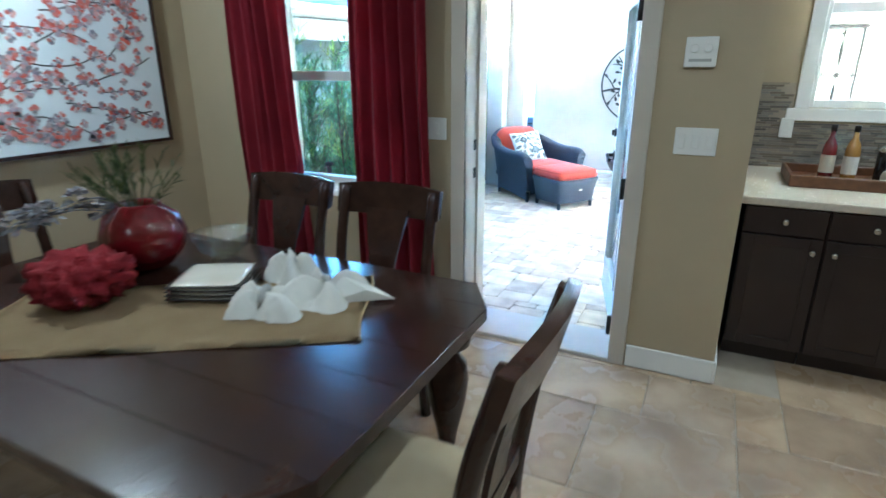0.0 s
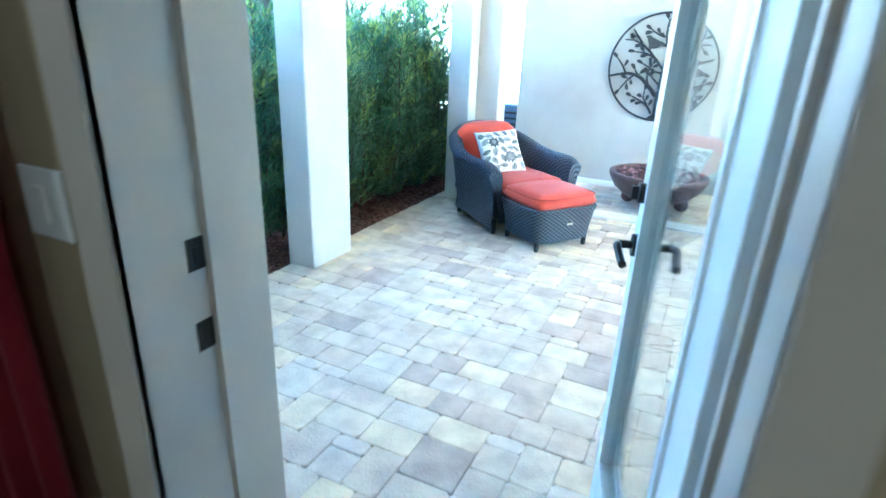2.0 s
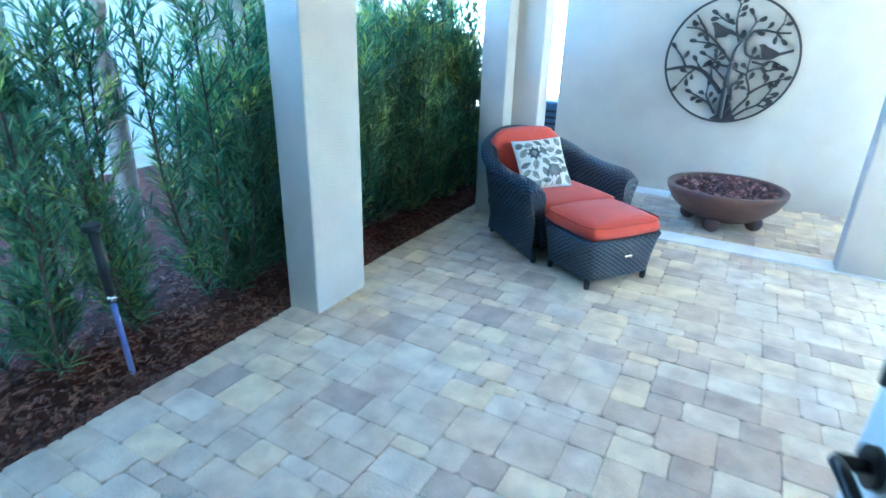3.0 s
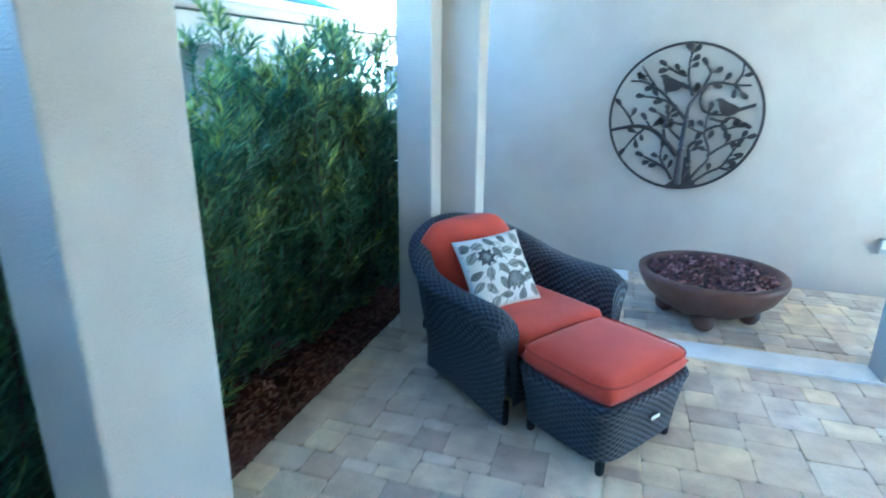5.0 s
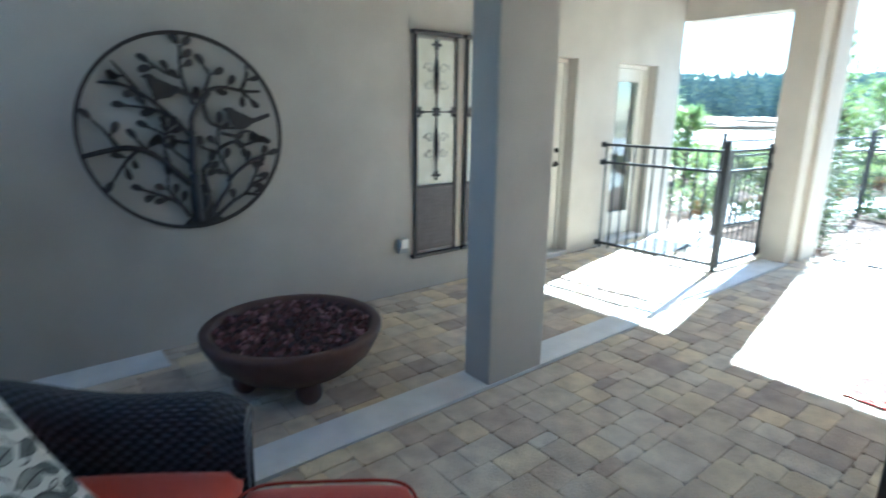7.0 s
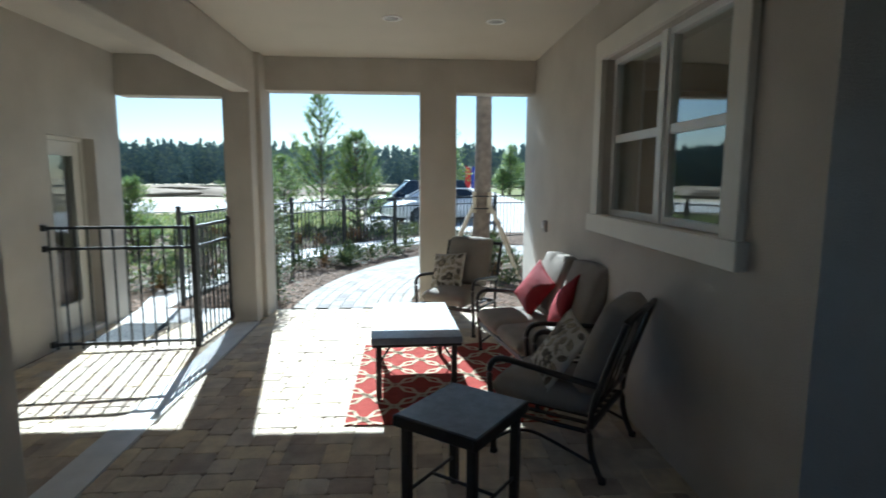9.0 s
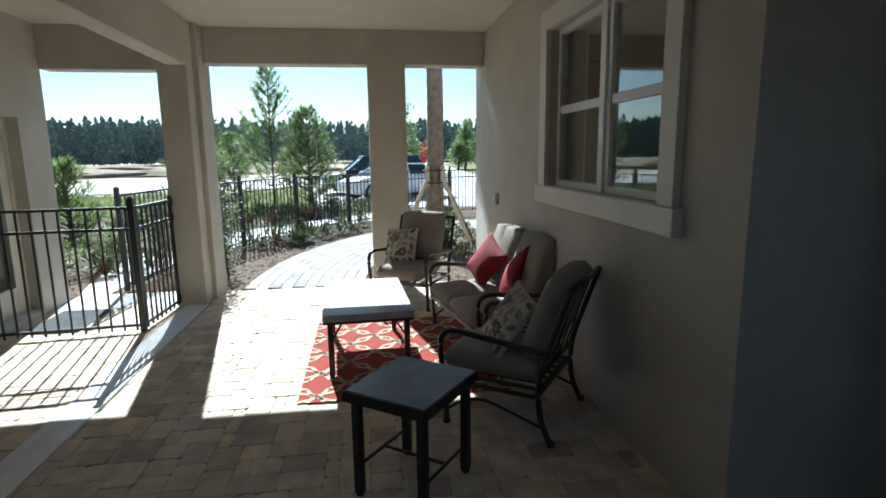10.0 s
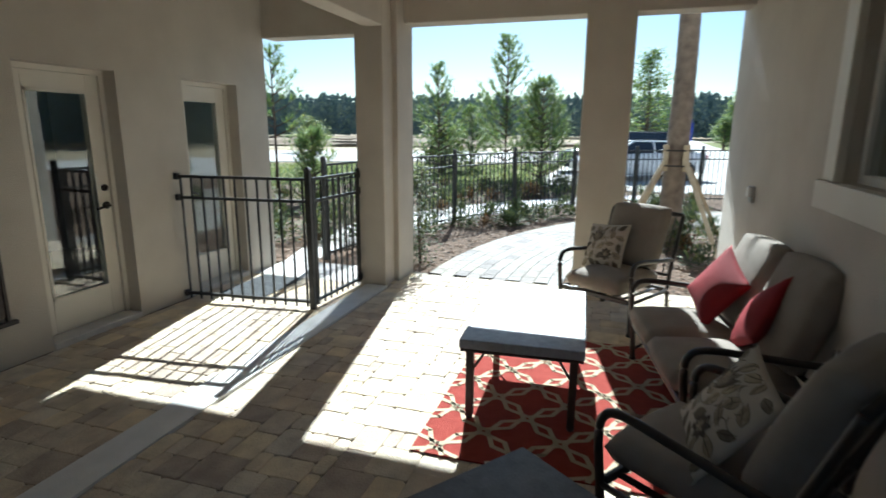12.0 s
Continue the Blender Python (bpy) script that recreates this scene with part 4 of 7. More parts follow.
branch(0.03, (1, -57), (1, -44), (1, -32), (1, -20), (2, -5), (2, 2), tip=False)
branch(0.014, (2, 0), (3, 10), (9, 20), (15, 27), (24, 29), (38, 27), (48, 27), leaves=((0.35, 50), (0.55, -40), (0.7, 60)))
branch(0.013, (15, 26), (11, 19), (13, 8), (20, 4), (30, 3), tip=False)
branch(0.013, (2, -2), (-8, 9), (-20, 21), (-34, 29), (-46, 30), leaves=((0.45, -35), (0.62, 40), (0.8, -45)))
branch(0.011, (-26, 26), (-32, 34), (-37, 41), tip=False, leaves=((0.5, 60), (0.95, 0)))
branch(0.011, (-7, 8), (-16, 14), (-24, 16), (-33, 17), leaves=((0.35, 40), (0.6, -40)))
branch(0.012, (5, 18), (1, 28), (-1, 40), (0, 53), tip=False, leaves=((0.15, -50), (0.3, 60), (0.5, 50), (0.7, -60), (0.8, -45), (0.95, 35), (0.97, -35)))
branch(0.01, (-2, 34), (-10, 37), (-18, 42), leaves=((0.4, -40), (0.8, 45)))
branch(0.011, (12, 26), (16, 36), (13, 42), leaves=((0.5, -50),))
branch(0.011, (36, 28), (40, 37), (40, 43), tip=False, leaves=((0.4, -50), (0.9, 0)))
branch(0.011, (36, 27), (41, 22), leaves=((0.3, -50),))
branch(0.021, (-2, -32), (-12, -21), (-22, -12), (-34, -8), (-46, -9), (-59, -12), tip=False)
branch(0.011, (-40, -8), (-46, 2), (-52, 9), leaves=((0.4, -55),))
branch(0.011, (-25, -10), (-30, -3), leaves=((0.1, -80),))
branch(0.011, (-30, -9), (-38, -17), (-45, -27), leaves=((0.25, 60), (0.35, -60), (0.5, 55)))
branch(0.011, (-12, -21), (-15, -10), (-13, 0), (-11, 4), leaves=((0.4, 40), (0.7, -50), (0.9, 60)))
branch(0.011, (0, -19), (-8, -12), (-14, -6), leaves=((0.6, -40),))
branch(0.011, (2, -6), (-8, -4), (-16, 1), (-22, 4), leaves=((0.3, 40), (0.55, -40)))
branch(0.013, (-4, -53), (-10, -44), (-20, -38), (-29, -34), leaves=((0.3, -55), (0.55, 40), (0.75, 50)))
branch(0.011, (-10, -43), (-15, -35), (-15, -26), leaves=((0.5, 45), (0.3, -50)))
branch(0.019, (4, -50), (9, -42), (8, -32), (7, -24), (12, -19), tip=False, leaves=((0.6, -60), (0.8, -40), (0.95, 30)))
branch(0.012, (9, -55), (16, -44), (23, -34), (22, -24), (18, -14), (18, -2), (19, 6), leaves=((0.45, 60), (0.6, -50), (0.75, 50), (0.9, -50)))
branch(0.012, (22, -32), (30, -25), (40, -19), (50, -15), leaves=((0.5, 45), (0.65, -40), (0.85, 40)))
branch(0.011, (13, -55), (24, -46), (34, -40), (40, -30), (44, -22), leaves=((0.25, 50), (0.6, -50), (0.75, -55), (0.85, 40)))
branch(0.011, (36, -36), (44, -33), (49, -31), leaves=((0.4, -40),))
branch(0.011, (33, -41), (42, -43), leaves=((0.5, 40),))
branch(0.011, (18, -10), (27, -6), (35, -8), (42, -6), leaves=((0.4, 50), (0.6, -45), (0.8, 50)))
branch(0.011, (20, 0), (30, -2), (38, 1), (46, -3), leaves=((0.3, -45), (0.5, 45), (0.75, -45)))
branch(0.01, (18, -13), (10, -10), (6, -8), leaves=((0.6, -40),))
bm = bmesh.new()
plate(bm, [(-0.085, -0.585), (0.0, -0.6), (0.1, -0.592), (0.165, -0.57), (0.115, -0.5), (0.1, -0.4), (0.07, -0.45), (0.065, -0.33), (0.03, -0.33), (0.02, -0.46), (-0.02, -0.53)][::-1], -0.009, 0.009)
part("root_flare", bm, M_ART, art)
for x, z, f, tail in ((-0.115, 0.27, 1, -0.45), (0.345, 0.08, 1, 0.25)):
    bm = bmesh.new()
    rim = [(-0.12, 0.07), (-0.095, 0.085), (-0.065, 0.085), (-0.03, 0.06), (0.03, 0.035), (0.075, 0.012), (0.19, 0.02 + tail * 0.12), (0.19, -0.008 + tail * 0.12), (0.07, -0.02), (0.03, -0.05), (-0.03, -0.06), (-0.065, -0.03), (-0.085, 0.02), (-0.095, 0.055)]
    plate(bm, [(x + f * u, z + v) for u, v in rim], -0.008, 0.008)
    part("bird_shape", bm, M_ART, art)


def wall_panel(x):
    t = thing("iron_window_panel", pose(x, YF - 0.005, 0.31), "tall dark framed wall panel with cream glass and iron crosses", "wall decoration", "wall panels")
    w, h = 0.46, 1.87
    part("backing", boxed((-w / 2 + 0.02, -0.012, 0.63), (w / 2 - 0.02, -0.004, h - 0.03)), M_PANEL, t, "cream frosted panel")
    part("lower_panel", boxed((-w / 2 + 0.02, -0.016, 0.06), (w / 2 - 0.02, -0.004, 0.63)), M_PANEL_DARK, t, "grey-brown ribbed lower panel")
    for k in range(14):
        part("rib", boxed((-w / 2 + 0.03, -0.021, 0.085 + k * 0.039), (w / 2 - 0.03, -0.016, 0.102 + k * 0.039)), M_PANEL_DARK, t)
    for a, b in (((-w / 2, 0.03), (-w / 2 + 0.025, h)), ((w / 2 - 0.025, 0.03), (w / 2, h)), ((-w / 2 + 0.025, 0.62), (w / 2 - 0.025, 0.64))):
        part("frame_bar", boxed((a[0], -0.03, a[1]), (b[0], 0, b[1]), 0.003, 1), M_ART, t)
    part("top_moulding", boxed((-w / 2 - 0.03, -0.05, h), (w / 2 + 0.03, 0, h + 0.035), 0.01, 2), M_ART, t)
    part("bottom_moulding", boxed((-w / 2 - 0.04, -0.05, 0), (w / 2 + 0.04, 0, 0.032), 0.01, 2), M_ART, t)
    cz = 1.26
    bm = tube(bmesh.new(), [(0, -0.02, 0.72), (0, -0.02, 1.80)], 0.006, 6, radii=None)
    part("centre_bar", bm, M_ART, t)
    part("cross_bar", tube(bmesh.new(), [(-0.19, -0.02, cz), (0.19, -0.02, cz)], 0.006, 6), M_ART, t)
    for z in (0.98, 1.55):
        part("spindle", tube(bmesh.new(), [(0, -0.02, z + d) for d in (-0.16, -0.1, 0, 0.1, 0.16)], 0.01, 8, radii=[0.005, 0.016, 0.024, 0.016, 0.005]), M_ART, t)
        for s in (-1, 1):
            for v in (-1, 1):
                spiral = [(s * (0.075 + (0.055 - 0.005 * k) * math.cos(k * 0.75)), -0.018, z + v * (0.06 + (0.055 - 0.005 * k) * math.sin(k * 0.75))) for k in range(10)]
                part("scroll", tube(bmesh.new(), spiral, 0.004, 5), M_SCROLL, t, "pale worn iron scroll")
    for x0, z in ((0, 0.72), (0, 1.80), (0, cz), (-0.18, cz), (0.18, cz)):
        bm = bmesh.new()
        for a in range(4):
            art_leaf(bm, x0, z, a * math.pi / 2 + (0.78 if x0 == 0 and z == cz else 0), 0.045, 0.016, -0.028, -0.014)
        part("rosette", bm, M_ART, t)
    return t


M_PANEL = material("cream_frosted_glass", (0.72, 0.70, 0.6), 0.5, (0.62, 0.6, 0.48), 6, 0.1, 60)
M_PANEL_DARK = material("grey_brown_wood_panel", (0.11, 0.09, 0.085), 0.6, (0.085, 0.07, 0.065), 12, 0.2, 60)
M_SCROLL = material("worn_grey_iron", (0.42, 0.41, 0.37), 0.6)
wall_panel(1.90)
wall_panel(2.46)


def outlet_box(name, m, label):
    """A weatherproof cover, its back on local y = 0, facing -y."""
    t = thing(name, m, label, "outlet")
    part("base", boxed((-0.045, -0.03, -0.065), (0.045, 0, 0.065), 0.006, 2), M_SILVER, t)
    part("cover", boxed((-0.038, -0.052, -0.02), (0.038, -0.03, 0.058), 0.008, 2), M_WHITE, t, "pale hinged cover")
    part("hinge_pin", tube(bmesh.new(), [(-0.036, -0.04, 0.06), (0.036, -0.04, 0.06)], 0.005, 6), M_SILVER, t)
    return t


mat_thing = thing("doormat", pose(4.95, 8.36, 0.004), "dark grey woven doormat before the glass door", "doormat")
M_MAT = material("dark_grey_mat_fibre", (0.12, 0.125, 0.13), 0.95, (0.08, 0.085, 0.09), 30, 0.8, 220, spec=0.1)
part("mat_body", boxed((-0.38, -0.24, 0.0), (0.38, 0.24, 0.014), 0.004, 1), M_MAT, mat_thing)
bm = bmesh.new()
for a, b in (((-0.4, -0.26), (0.4, -0.24)), ((-0.4, 0.24), (0.4, 0.26)), ((-0.4, -0.24), (-0.38, 0.24)), ((0.38, -0.24), (0.4, 0.24))):
    box(bm, (*a, 0.0), (*b, 0.01), 0.003, 1)
part("edging", bm, M_RUBBER, mat_thing, "black rubber edging")
outlet_box("outdoor_outlet", pose(1.545, YF, 0.44), "small grey weatherproof outlet on the stucco wall")
outlet_box("outdoor_outlet", pose(5.1, YW, 1.17, 0, 0, 180), "grey weatherproof outlet beside the garden opening")


def can_light(x, y, z, on=False, watts=0.12):
    t = thing("recessed_light", pose(x, y, z), "round white recessed ceiling light" + (" switched on" if on else " switched off on the patio ceiling"), "ceiling light", "recessed lights")
    part("trim_ring", lathe(bmesh.new(), [(0.062, 0.0), (0.062, -0.006), (0.085, -0.008), (0.092, -0.004), (0.092, 0.0)], 28), M_WHITE, t)
    part("lens", lathe(bmesh.new(), [(0.0005, -0.002), (0.061, -0.002), (0.061, 0.0), (0.0005, 0.0)], 24), M_BULB if on else M_SILVER, t, "warm glowing lens" if on else "grey lens")
    if on:
        downlight_lamp(x, y, z - 0.02, watts)


M_BULB = material("glowing_lens", (0.9, 0.8, 0.6), 0.5)
M_BULB.node_tree.nodes["Principled BSDF"].inputs["Emission Color"].default_value = (1.0, 0.78, 0.5, 1)
M_BULB.node_tree.nodes["Principled BSDF"].inputs["Emission Strength"].default_value = 0.4
can_light(4.17, 5.46, CEIL_OUT)
can_light(4.2, 4.5, CEIL_OUT)
# the first is set close to the picture wall and doubled to brighten it
for x, y in ((-1.75, 0.7), (0.9, 0.3), (2.2, 2.6), (3.4, 2.6), (2.6, 0.3), (-0.2, -2.2), (2.2, -2.2)):
    can_light(x, y, CEIL_IN, True, 0.2 if x < -1 else 0.1)


# ---- fences ----
def fence_run(t, pts, spacing, z_top=1.23):
    """Rails and pickets between two points; alike pickets share one mesh."""
    (x0, y0), (x1, y1) = pts
    d = Vector((x1 - x0, y1 - y0, 0))
    ln, ang = d.length, math.atan2(y1 - y0, x1 - x0)
    for z in (z_top, z_top - 0.2, 0.085):
        m = pose(x0, y0, 0, 0, 0, math.degrees(ang))
        part("rail", box(bmesh.new(), (0, -0.013, z - 0.026), (ln, 0.013, z), 0, 1, 0, m), M_IRON, t)
    n = max(1, int(ln / spacing))
    for k in range(n):
        q = Vector((x0, y0, 0)) + d * (k + 0.5) / n
        ob = new("picket", PICKET)
        ob.matrix_world = pose(q.x, q.y, 0, 0, 0, math.degrees(ang))
        ob.parent = t


def fence_post(t, x, y, ang, h=1.3):
    bm = boxed((-0.026, -0.026, -0.02), (0.026, 0.026, h), 0.003, 1)
    box(bm, (-0.032, -0.032, h), (0.032, 0.032, h + 0.016), 0.005, 1)
    box(bm, (-0.02, -0.02, h + 0.014), (0.02, 0.02, h + 0.03), 0.006, 1)
    ob = part("post", bm, M_IRON, t)
    ob.matrix_world = pose(x, y, 0, 0, 0, ang)


PICKET = bpy.data.meshes.new("picket")
bm = boxed((-0.008, -0.008, 0.02), (0.008, 0.008, 1.225))
bm.to_mesh(PICKET)
bm.free()
PICKET.materials.append(M_IRON)
side_fence = thing("fence_panel", pose(0, 0, 0), "black metal picket fence panel from the wall to a post", "fence")
fence_run(side_fence, ((4.34, YF), (4.47, 7.45)), 0.112)
fence_post(side_fence, 4.47, 7.45, 4)
for z in (1.217, 1.017, 0.072):
    part("wall_bracket", boxed((4.315, YF - 0.04, z - 0.03), (4.365, YF, z + 0.03), 0.004, 1), M_IRON, side_fence)
gate = thing("metal_gate", pose(0, 0, 0), "narrow black metal picket gate hung on the stucco column", "gate")
fence_run(gate, ((4.51, 7.445), (5.38, 7.40)), 0.105)
part("gate_stile", boxed((4.505, 7.425, 0.03), (4.535, 7.46, 1.235), 0.003, 1), M_IRON, gate)
part("gate_stile", boxed((5.345, 7.385, 0.03), (5.375, 7.42, 1.27), 0.003, 1), M_IRON, gate)
for z in (1.2, 1.03, 0.09):
    part("hinge", boxed((5.37, 7.38, z - 0.04), (5.40, 7.43, z + 0.04), 0.006, 1), M_IRON, gate)

garden_fence = thing("garden_fence", pose(0, 0, 0), "curving black metal picket fence round the garden path", "fence")
FC, FR = Vector((6.0, -1.0)), 9.35


def on_arc(deg, r):
    return FC.x + r * math.sin(radians(deg)), FC.y + r * math.cos(radians(deg))


stations = [2.0 + 10.6 * k for k in range(8)]
for a, b in zip(stations, stations[1:]):
    fence_run(garden_fence, (on_arc(a, FR), on_arc(b, FR)), 0.115)
for a in stations:
    fence_post(garden_fence, *on_arc(a, FR), -a)


# ---- ground and garden ----
def sheet(name, rim, z, mat, label, category="ground", thick=0.03, kind="structure"):
    bm = bmesh.new()
    a = [bm.verts.new((x, y, z)) for x, y in rim]
    b = [bm.verts.new((x, y, z - thick)) for x, y in rim]
    bm.faces.new(a)
    bm.faces.new(b[::-1])
    for i in range(len(rim)):
        j = (i + 1) % len(rim)
        bm.faces.new((a[i], b[i], b[j], a[j]))
    bmesh.ops.recalc_face_normals(bm, faces=bm.faces[:])
    return tagged(part(name, bm, mat), label, category, kind=kind)


M_SAND = material("bare_sandy_field", (0.46, 0.4, 0.29), 0.95, (0.26, 0.2, 0.12), 0.09, 0.3, 3, detail=8, spec=0.05)
M_LAWN = material("lawn_grass", (0.17, 0.2, 0.075), 0.95, (0.21, 0.19, 0.1), 0.8, 0.8, 40, spec=0.05)
M_ROAD = material("pale_road_concrete", (0.55, 0.53, 0.5), 0.9, (0.48, 0.46, 0.43), 0.6, 0.2, 60, spec=0.05)
sheet("ground", [(-600, -600), (900, -600), (900, 900), (-600, 900)], -0.10, M_SAND, "wide bare sandy ground reaching the far woods", thick=0.3)
sheet("mulch_bed_hedge", [(-6.2, 1.0), (-2.1, 1.0), (-2.1, 6.9), (-1.99, 7.0), (-1.9, 14.0), (-6.2, 14.0)], -0.02, M_MULCH, "red-brown bark mulch bed under the hedge")
sheet("mulch_bed_garden", [(6.4, -14.0), (16.5, -14.0), (16.5, 6.0), (18.5, 9.0), (14.0, 18.0), (6.1, 18.0), (6.1, 3.74), (6.4, 3.74)], -0.03, M_MULCH_PALE := material("grey_brown_mulch", (0.19, 0.135, 0.1), 0.95, (0.1, 0.075, 0.055), 14, 0.9, 60, spec=0.05), "grey-brown mulch bed along the garden path")


def band(r0, r1, a0, a1):
    """The outline of a curved band round the patio."""
    n = 14
    ring = lambda r, f: (r * math.cos(radians(a0 + (a1 - a0) * f)) - 0.5, 5.0 + r * math.sin(radians(a0 + (a1 - a0) * f)))
    return [ring(r0, k / n) for k in range(n + 1)] + [ring(r1, k / n) for k in range(n, -1, -1)]


sheet("lawn", band(18.0, 29.0, 6, 62), -0.06, M_LAWN, "rough green lawn beyond the garden fence", "lawn")
sheet("side_street", band(31.0, 46.0, 4, 62), -0.055, M_ROAD, "pale concrete street along the bare field", "road", thick=0.04)
sheet("lawn_far", [(42.0, -1.6), (95.0, -6.5), (95.0, -17.0), (42.0, -6.5)], -0.06, M_LAWN, "green lawn strip beside the road", "lawn")
sheet("driveway", [(16.5, -14.0), (26.0, -14.0), (30.0, 7.0), (17.0, 7.6)], -0.05, M_ROAD, "pale concrete parking court with cars", "road", thick=0.04)
sheet("road", [(26.0, -2.5), (160.0, -12.0), (160.0, -4.0), (28.0, 4.0)], -0.055, M_ROAD, "pale concrete road running to the woods", "road", thick=0.04)
walk_rim = [on_arc(a, 9.5) for a in range(1, 66, 4)] + [on_arc(a, 9.8 + 1.0 * min(1.0, a / 18)) for a in range(65, 0, -4)]
sheet("side_walk", walk_rim, -0.01, M_CONC, "pale concrete walk curving outside the garden fence", "path", thick=0.06)
sheet("gate_sill", [(5.4, 7.34), (6.1, 7.34), (6.1, 8.8), (5.4, 8.8)], 0.004, M_CONC, "pale concrete slab in the gate opening", "path", thick=0.05)
sheet("concrete_strip", [(-1.5, 7.095), (5.4, 7.095), (5.4, 7.335), (-1.5, 7.335)], 0.008, M_STRIP, "white concrete strip in the pavers under the beam", "floor", thick=0.05)
sheet("concrete_corner", [(-1.86, 8.52), (-0.42, 8.52), (-0.42, 8.8), (-1.86, 8.8)], 0.008, M_STRIP, "white concrete strip along the foot of the wall", "floor", thick=0.05)


def chips(name, zone, n, seed, mat, label, z, big=1.0):
    """Loose bark chips strewn over a zone."""
    r = random.Random(seed)
    bm = bmesh.new()
    for _ in range(n):
        x, y = zone(r)
        a, ln, w = r.uniform(0, 6.28), r.uniform(0.02, 0.055) * big, r.uniform(0.008, 0.02) * big
        d, q = Vector((math.cos(a), math.sin(a), r.uniform(-0.3, 0.3))) * ln / 2, Vector((-math.sin(a), math.cos(a), r.uniform(-0.3, 0.3))) * w / 2
        c = Vector((x, y, z + r.uniform(0.002, 0.022)))
        vs = [bm.verts.new(c + s) for s in (d + q, d - q, -d - q, -d + q)]
        top = bm.verts.new(c + Vector((0, 0, 0.008)))
        for i in range(4):
            bm.faces.new((vs[i], vs[(i + 1) % 4], top))
    return tagged(part(name, bm, mat), label, "mulch", kind="stuff")


chips("bark_mulch", lambda r: (-2.1 - 1.6 * r.random() ** 1.5, r.uniform(2.0, 8.2)), 9000, 3, M_CHIP, "loose red-brown bark chips under the hedge", -0.02)
chips("garden_mulch", lambda r: (r.uniform(6.15, 13.5), r.uniform(2.0, 9.6)), 9000, 4, M_CHIP_PALE := material("pale_bark_chips", (0.3, 0.235, 0.18), 0.9, (0.15, 0.11, 0.085), 12, 0.4, 60, rnd="island", ramp=[(1, 1, 1), (1.5, 1.35, 1.2), (0.6, 0.6, 0.6), (1.2, 1, 0.9)]), "loose grey-brown bark chips beside the path", -0.03, 1.5)


def blade(bm, c, d, ln, wd, droop, r):
    """One narrow leaf: a bent strip of two quads tapering to its tip."""
    side = d.cross(Vector((0, 0, 1)))
    side = side.normalized() if side.length > 1e-3 else Vector((1, 0, 0))
    side = (side + Vector((r.uniform(-0.5, 0.5), r.uniform(-0.5, 0.5), r.uniform(-0.5, 0.5)))).normalized() * wd / 2
    m = c + d * ln * 0.5 + Vector((0, 0, -droop * 0.25 * ln))
    e = c + d * ln + Vector((0, 0, -droop * ln))
    v = [bm.verts.new(p) for p in (c - side * 0.4, c + side * 0.4, m + side, m - side, e)]
    bm.faces.new((v[0], v[1], v[2], v[3])).smooth = True
    bm.faces.new((v[3], v[2], v[4])).smooth = True


def podocarpus(x, y, h, width, seed, shoots):
    """An upright hedge shrub: tall shoots with steep twigs, each ringed with long narrow leaves pointing up along it."""
    r = random.Random(seed)
    t = thing("hedge_shrub", pose(x, y, -0.02), "tall green hedge shrub with long narrow leaves in mulch", "shrub", "hedge shrubs")
    wood, leaves, young = bmesh.new(), bmesh.new(), bmesh.new()

    def sprig(bm, a, b, whorls, n, ln):
        d = (b - a).normalized()
        for w in range(whorls):
            f = (w + 1) / whorls
            c = a.lerp(b, f)
            spread = 1.15 - 0.55 * f
            for _ in range(n):
                g = r.uniform(0, 6.28)
                e = (d + spread * Vector((math.cos(g), math.sin(g), r.uniform(-0.3, 0.3)))).normalized()
                blade(bm, c, e, ln * r.uniform(0.7, 1.25), r.uniform(0.010, 0.016), r.uniform(-0.05, 0.25), r)

    for k in range(shoots):
        a, q = r.uniform(0, 6.28), r.random() ** 0.55
        base = Vector((0.14 * math.cos(a), 0.14 * math.sin(a), 0))
        top = h * r.uniform(0.55, 1.0) * (1.0 - 0.1 * q)
        tip = Vector((width * 0.85 * q * math.cos(a), width * q * math.sin(a) * 1.1, top))
        mid = base.lerp(tip, 0.45) + Vector((0.12 * q * math.cos(a), 0.12 * q * math.sin(a), 0.0))
        line = arc([base, mid, tip], 6)
        tube(wood, line, 0.01, 5, radii=[0.013 * (1 - 0.75 * i / len(line)) for i in range(len(line))])
        for i in range(1, len(line)):
            sprig(leaves, line[i - 1], line[i], 2, 6, 0.11)
            for _ in range(3):
                b = r.uniform(0, 6.28)
                e = Vector((0.75 * math.cos(b), 0.75 * math.sin(b), r.uniform(0.6, 1.3))).normalized()
                start = line[i - 1].lerp(line[i], r.random())
                end = start + e * r.uniform(0.14, 0.3)
                tube(wood, [start, end], 0.003, 3)
                fresh = r.random() < 0.1 + 0.22 * (end.z > 0.8 * h)
                sprig(young if fresh else leaves, start, end, 4, 6, 0.115)
        crown = line[-1] + Vector((r.uniform(-0.04, 0.04), r.uniform(-0.04, 0.04), r.uniform(0.08, 0.2)))
        sprig(young if r.random() < 0.6 else leaves, line[-1], crown, 4, 7, 0.11)
    part("branchwork", wood, M_BARK, t)
    part("foliage", leaves, M_HEDGE, t, "long narrow dark green leaves")["kind"] = "stuff"
    part("new_growth", young, M_HEDGE_TIP, t, "pale yellow-green young leaves")["kind"] = "stuff"
    return t


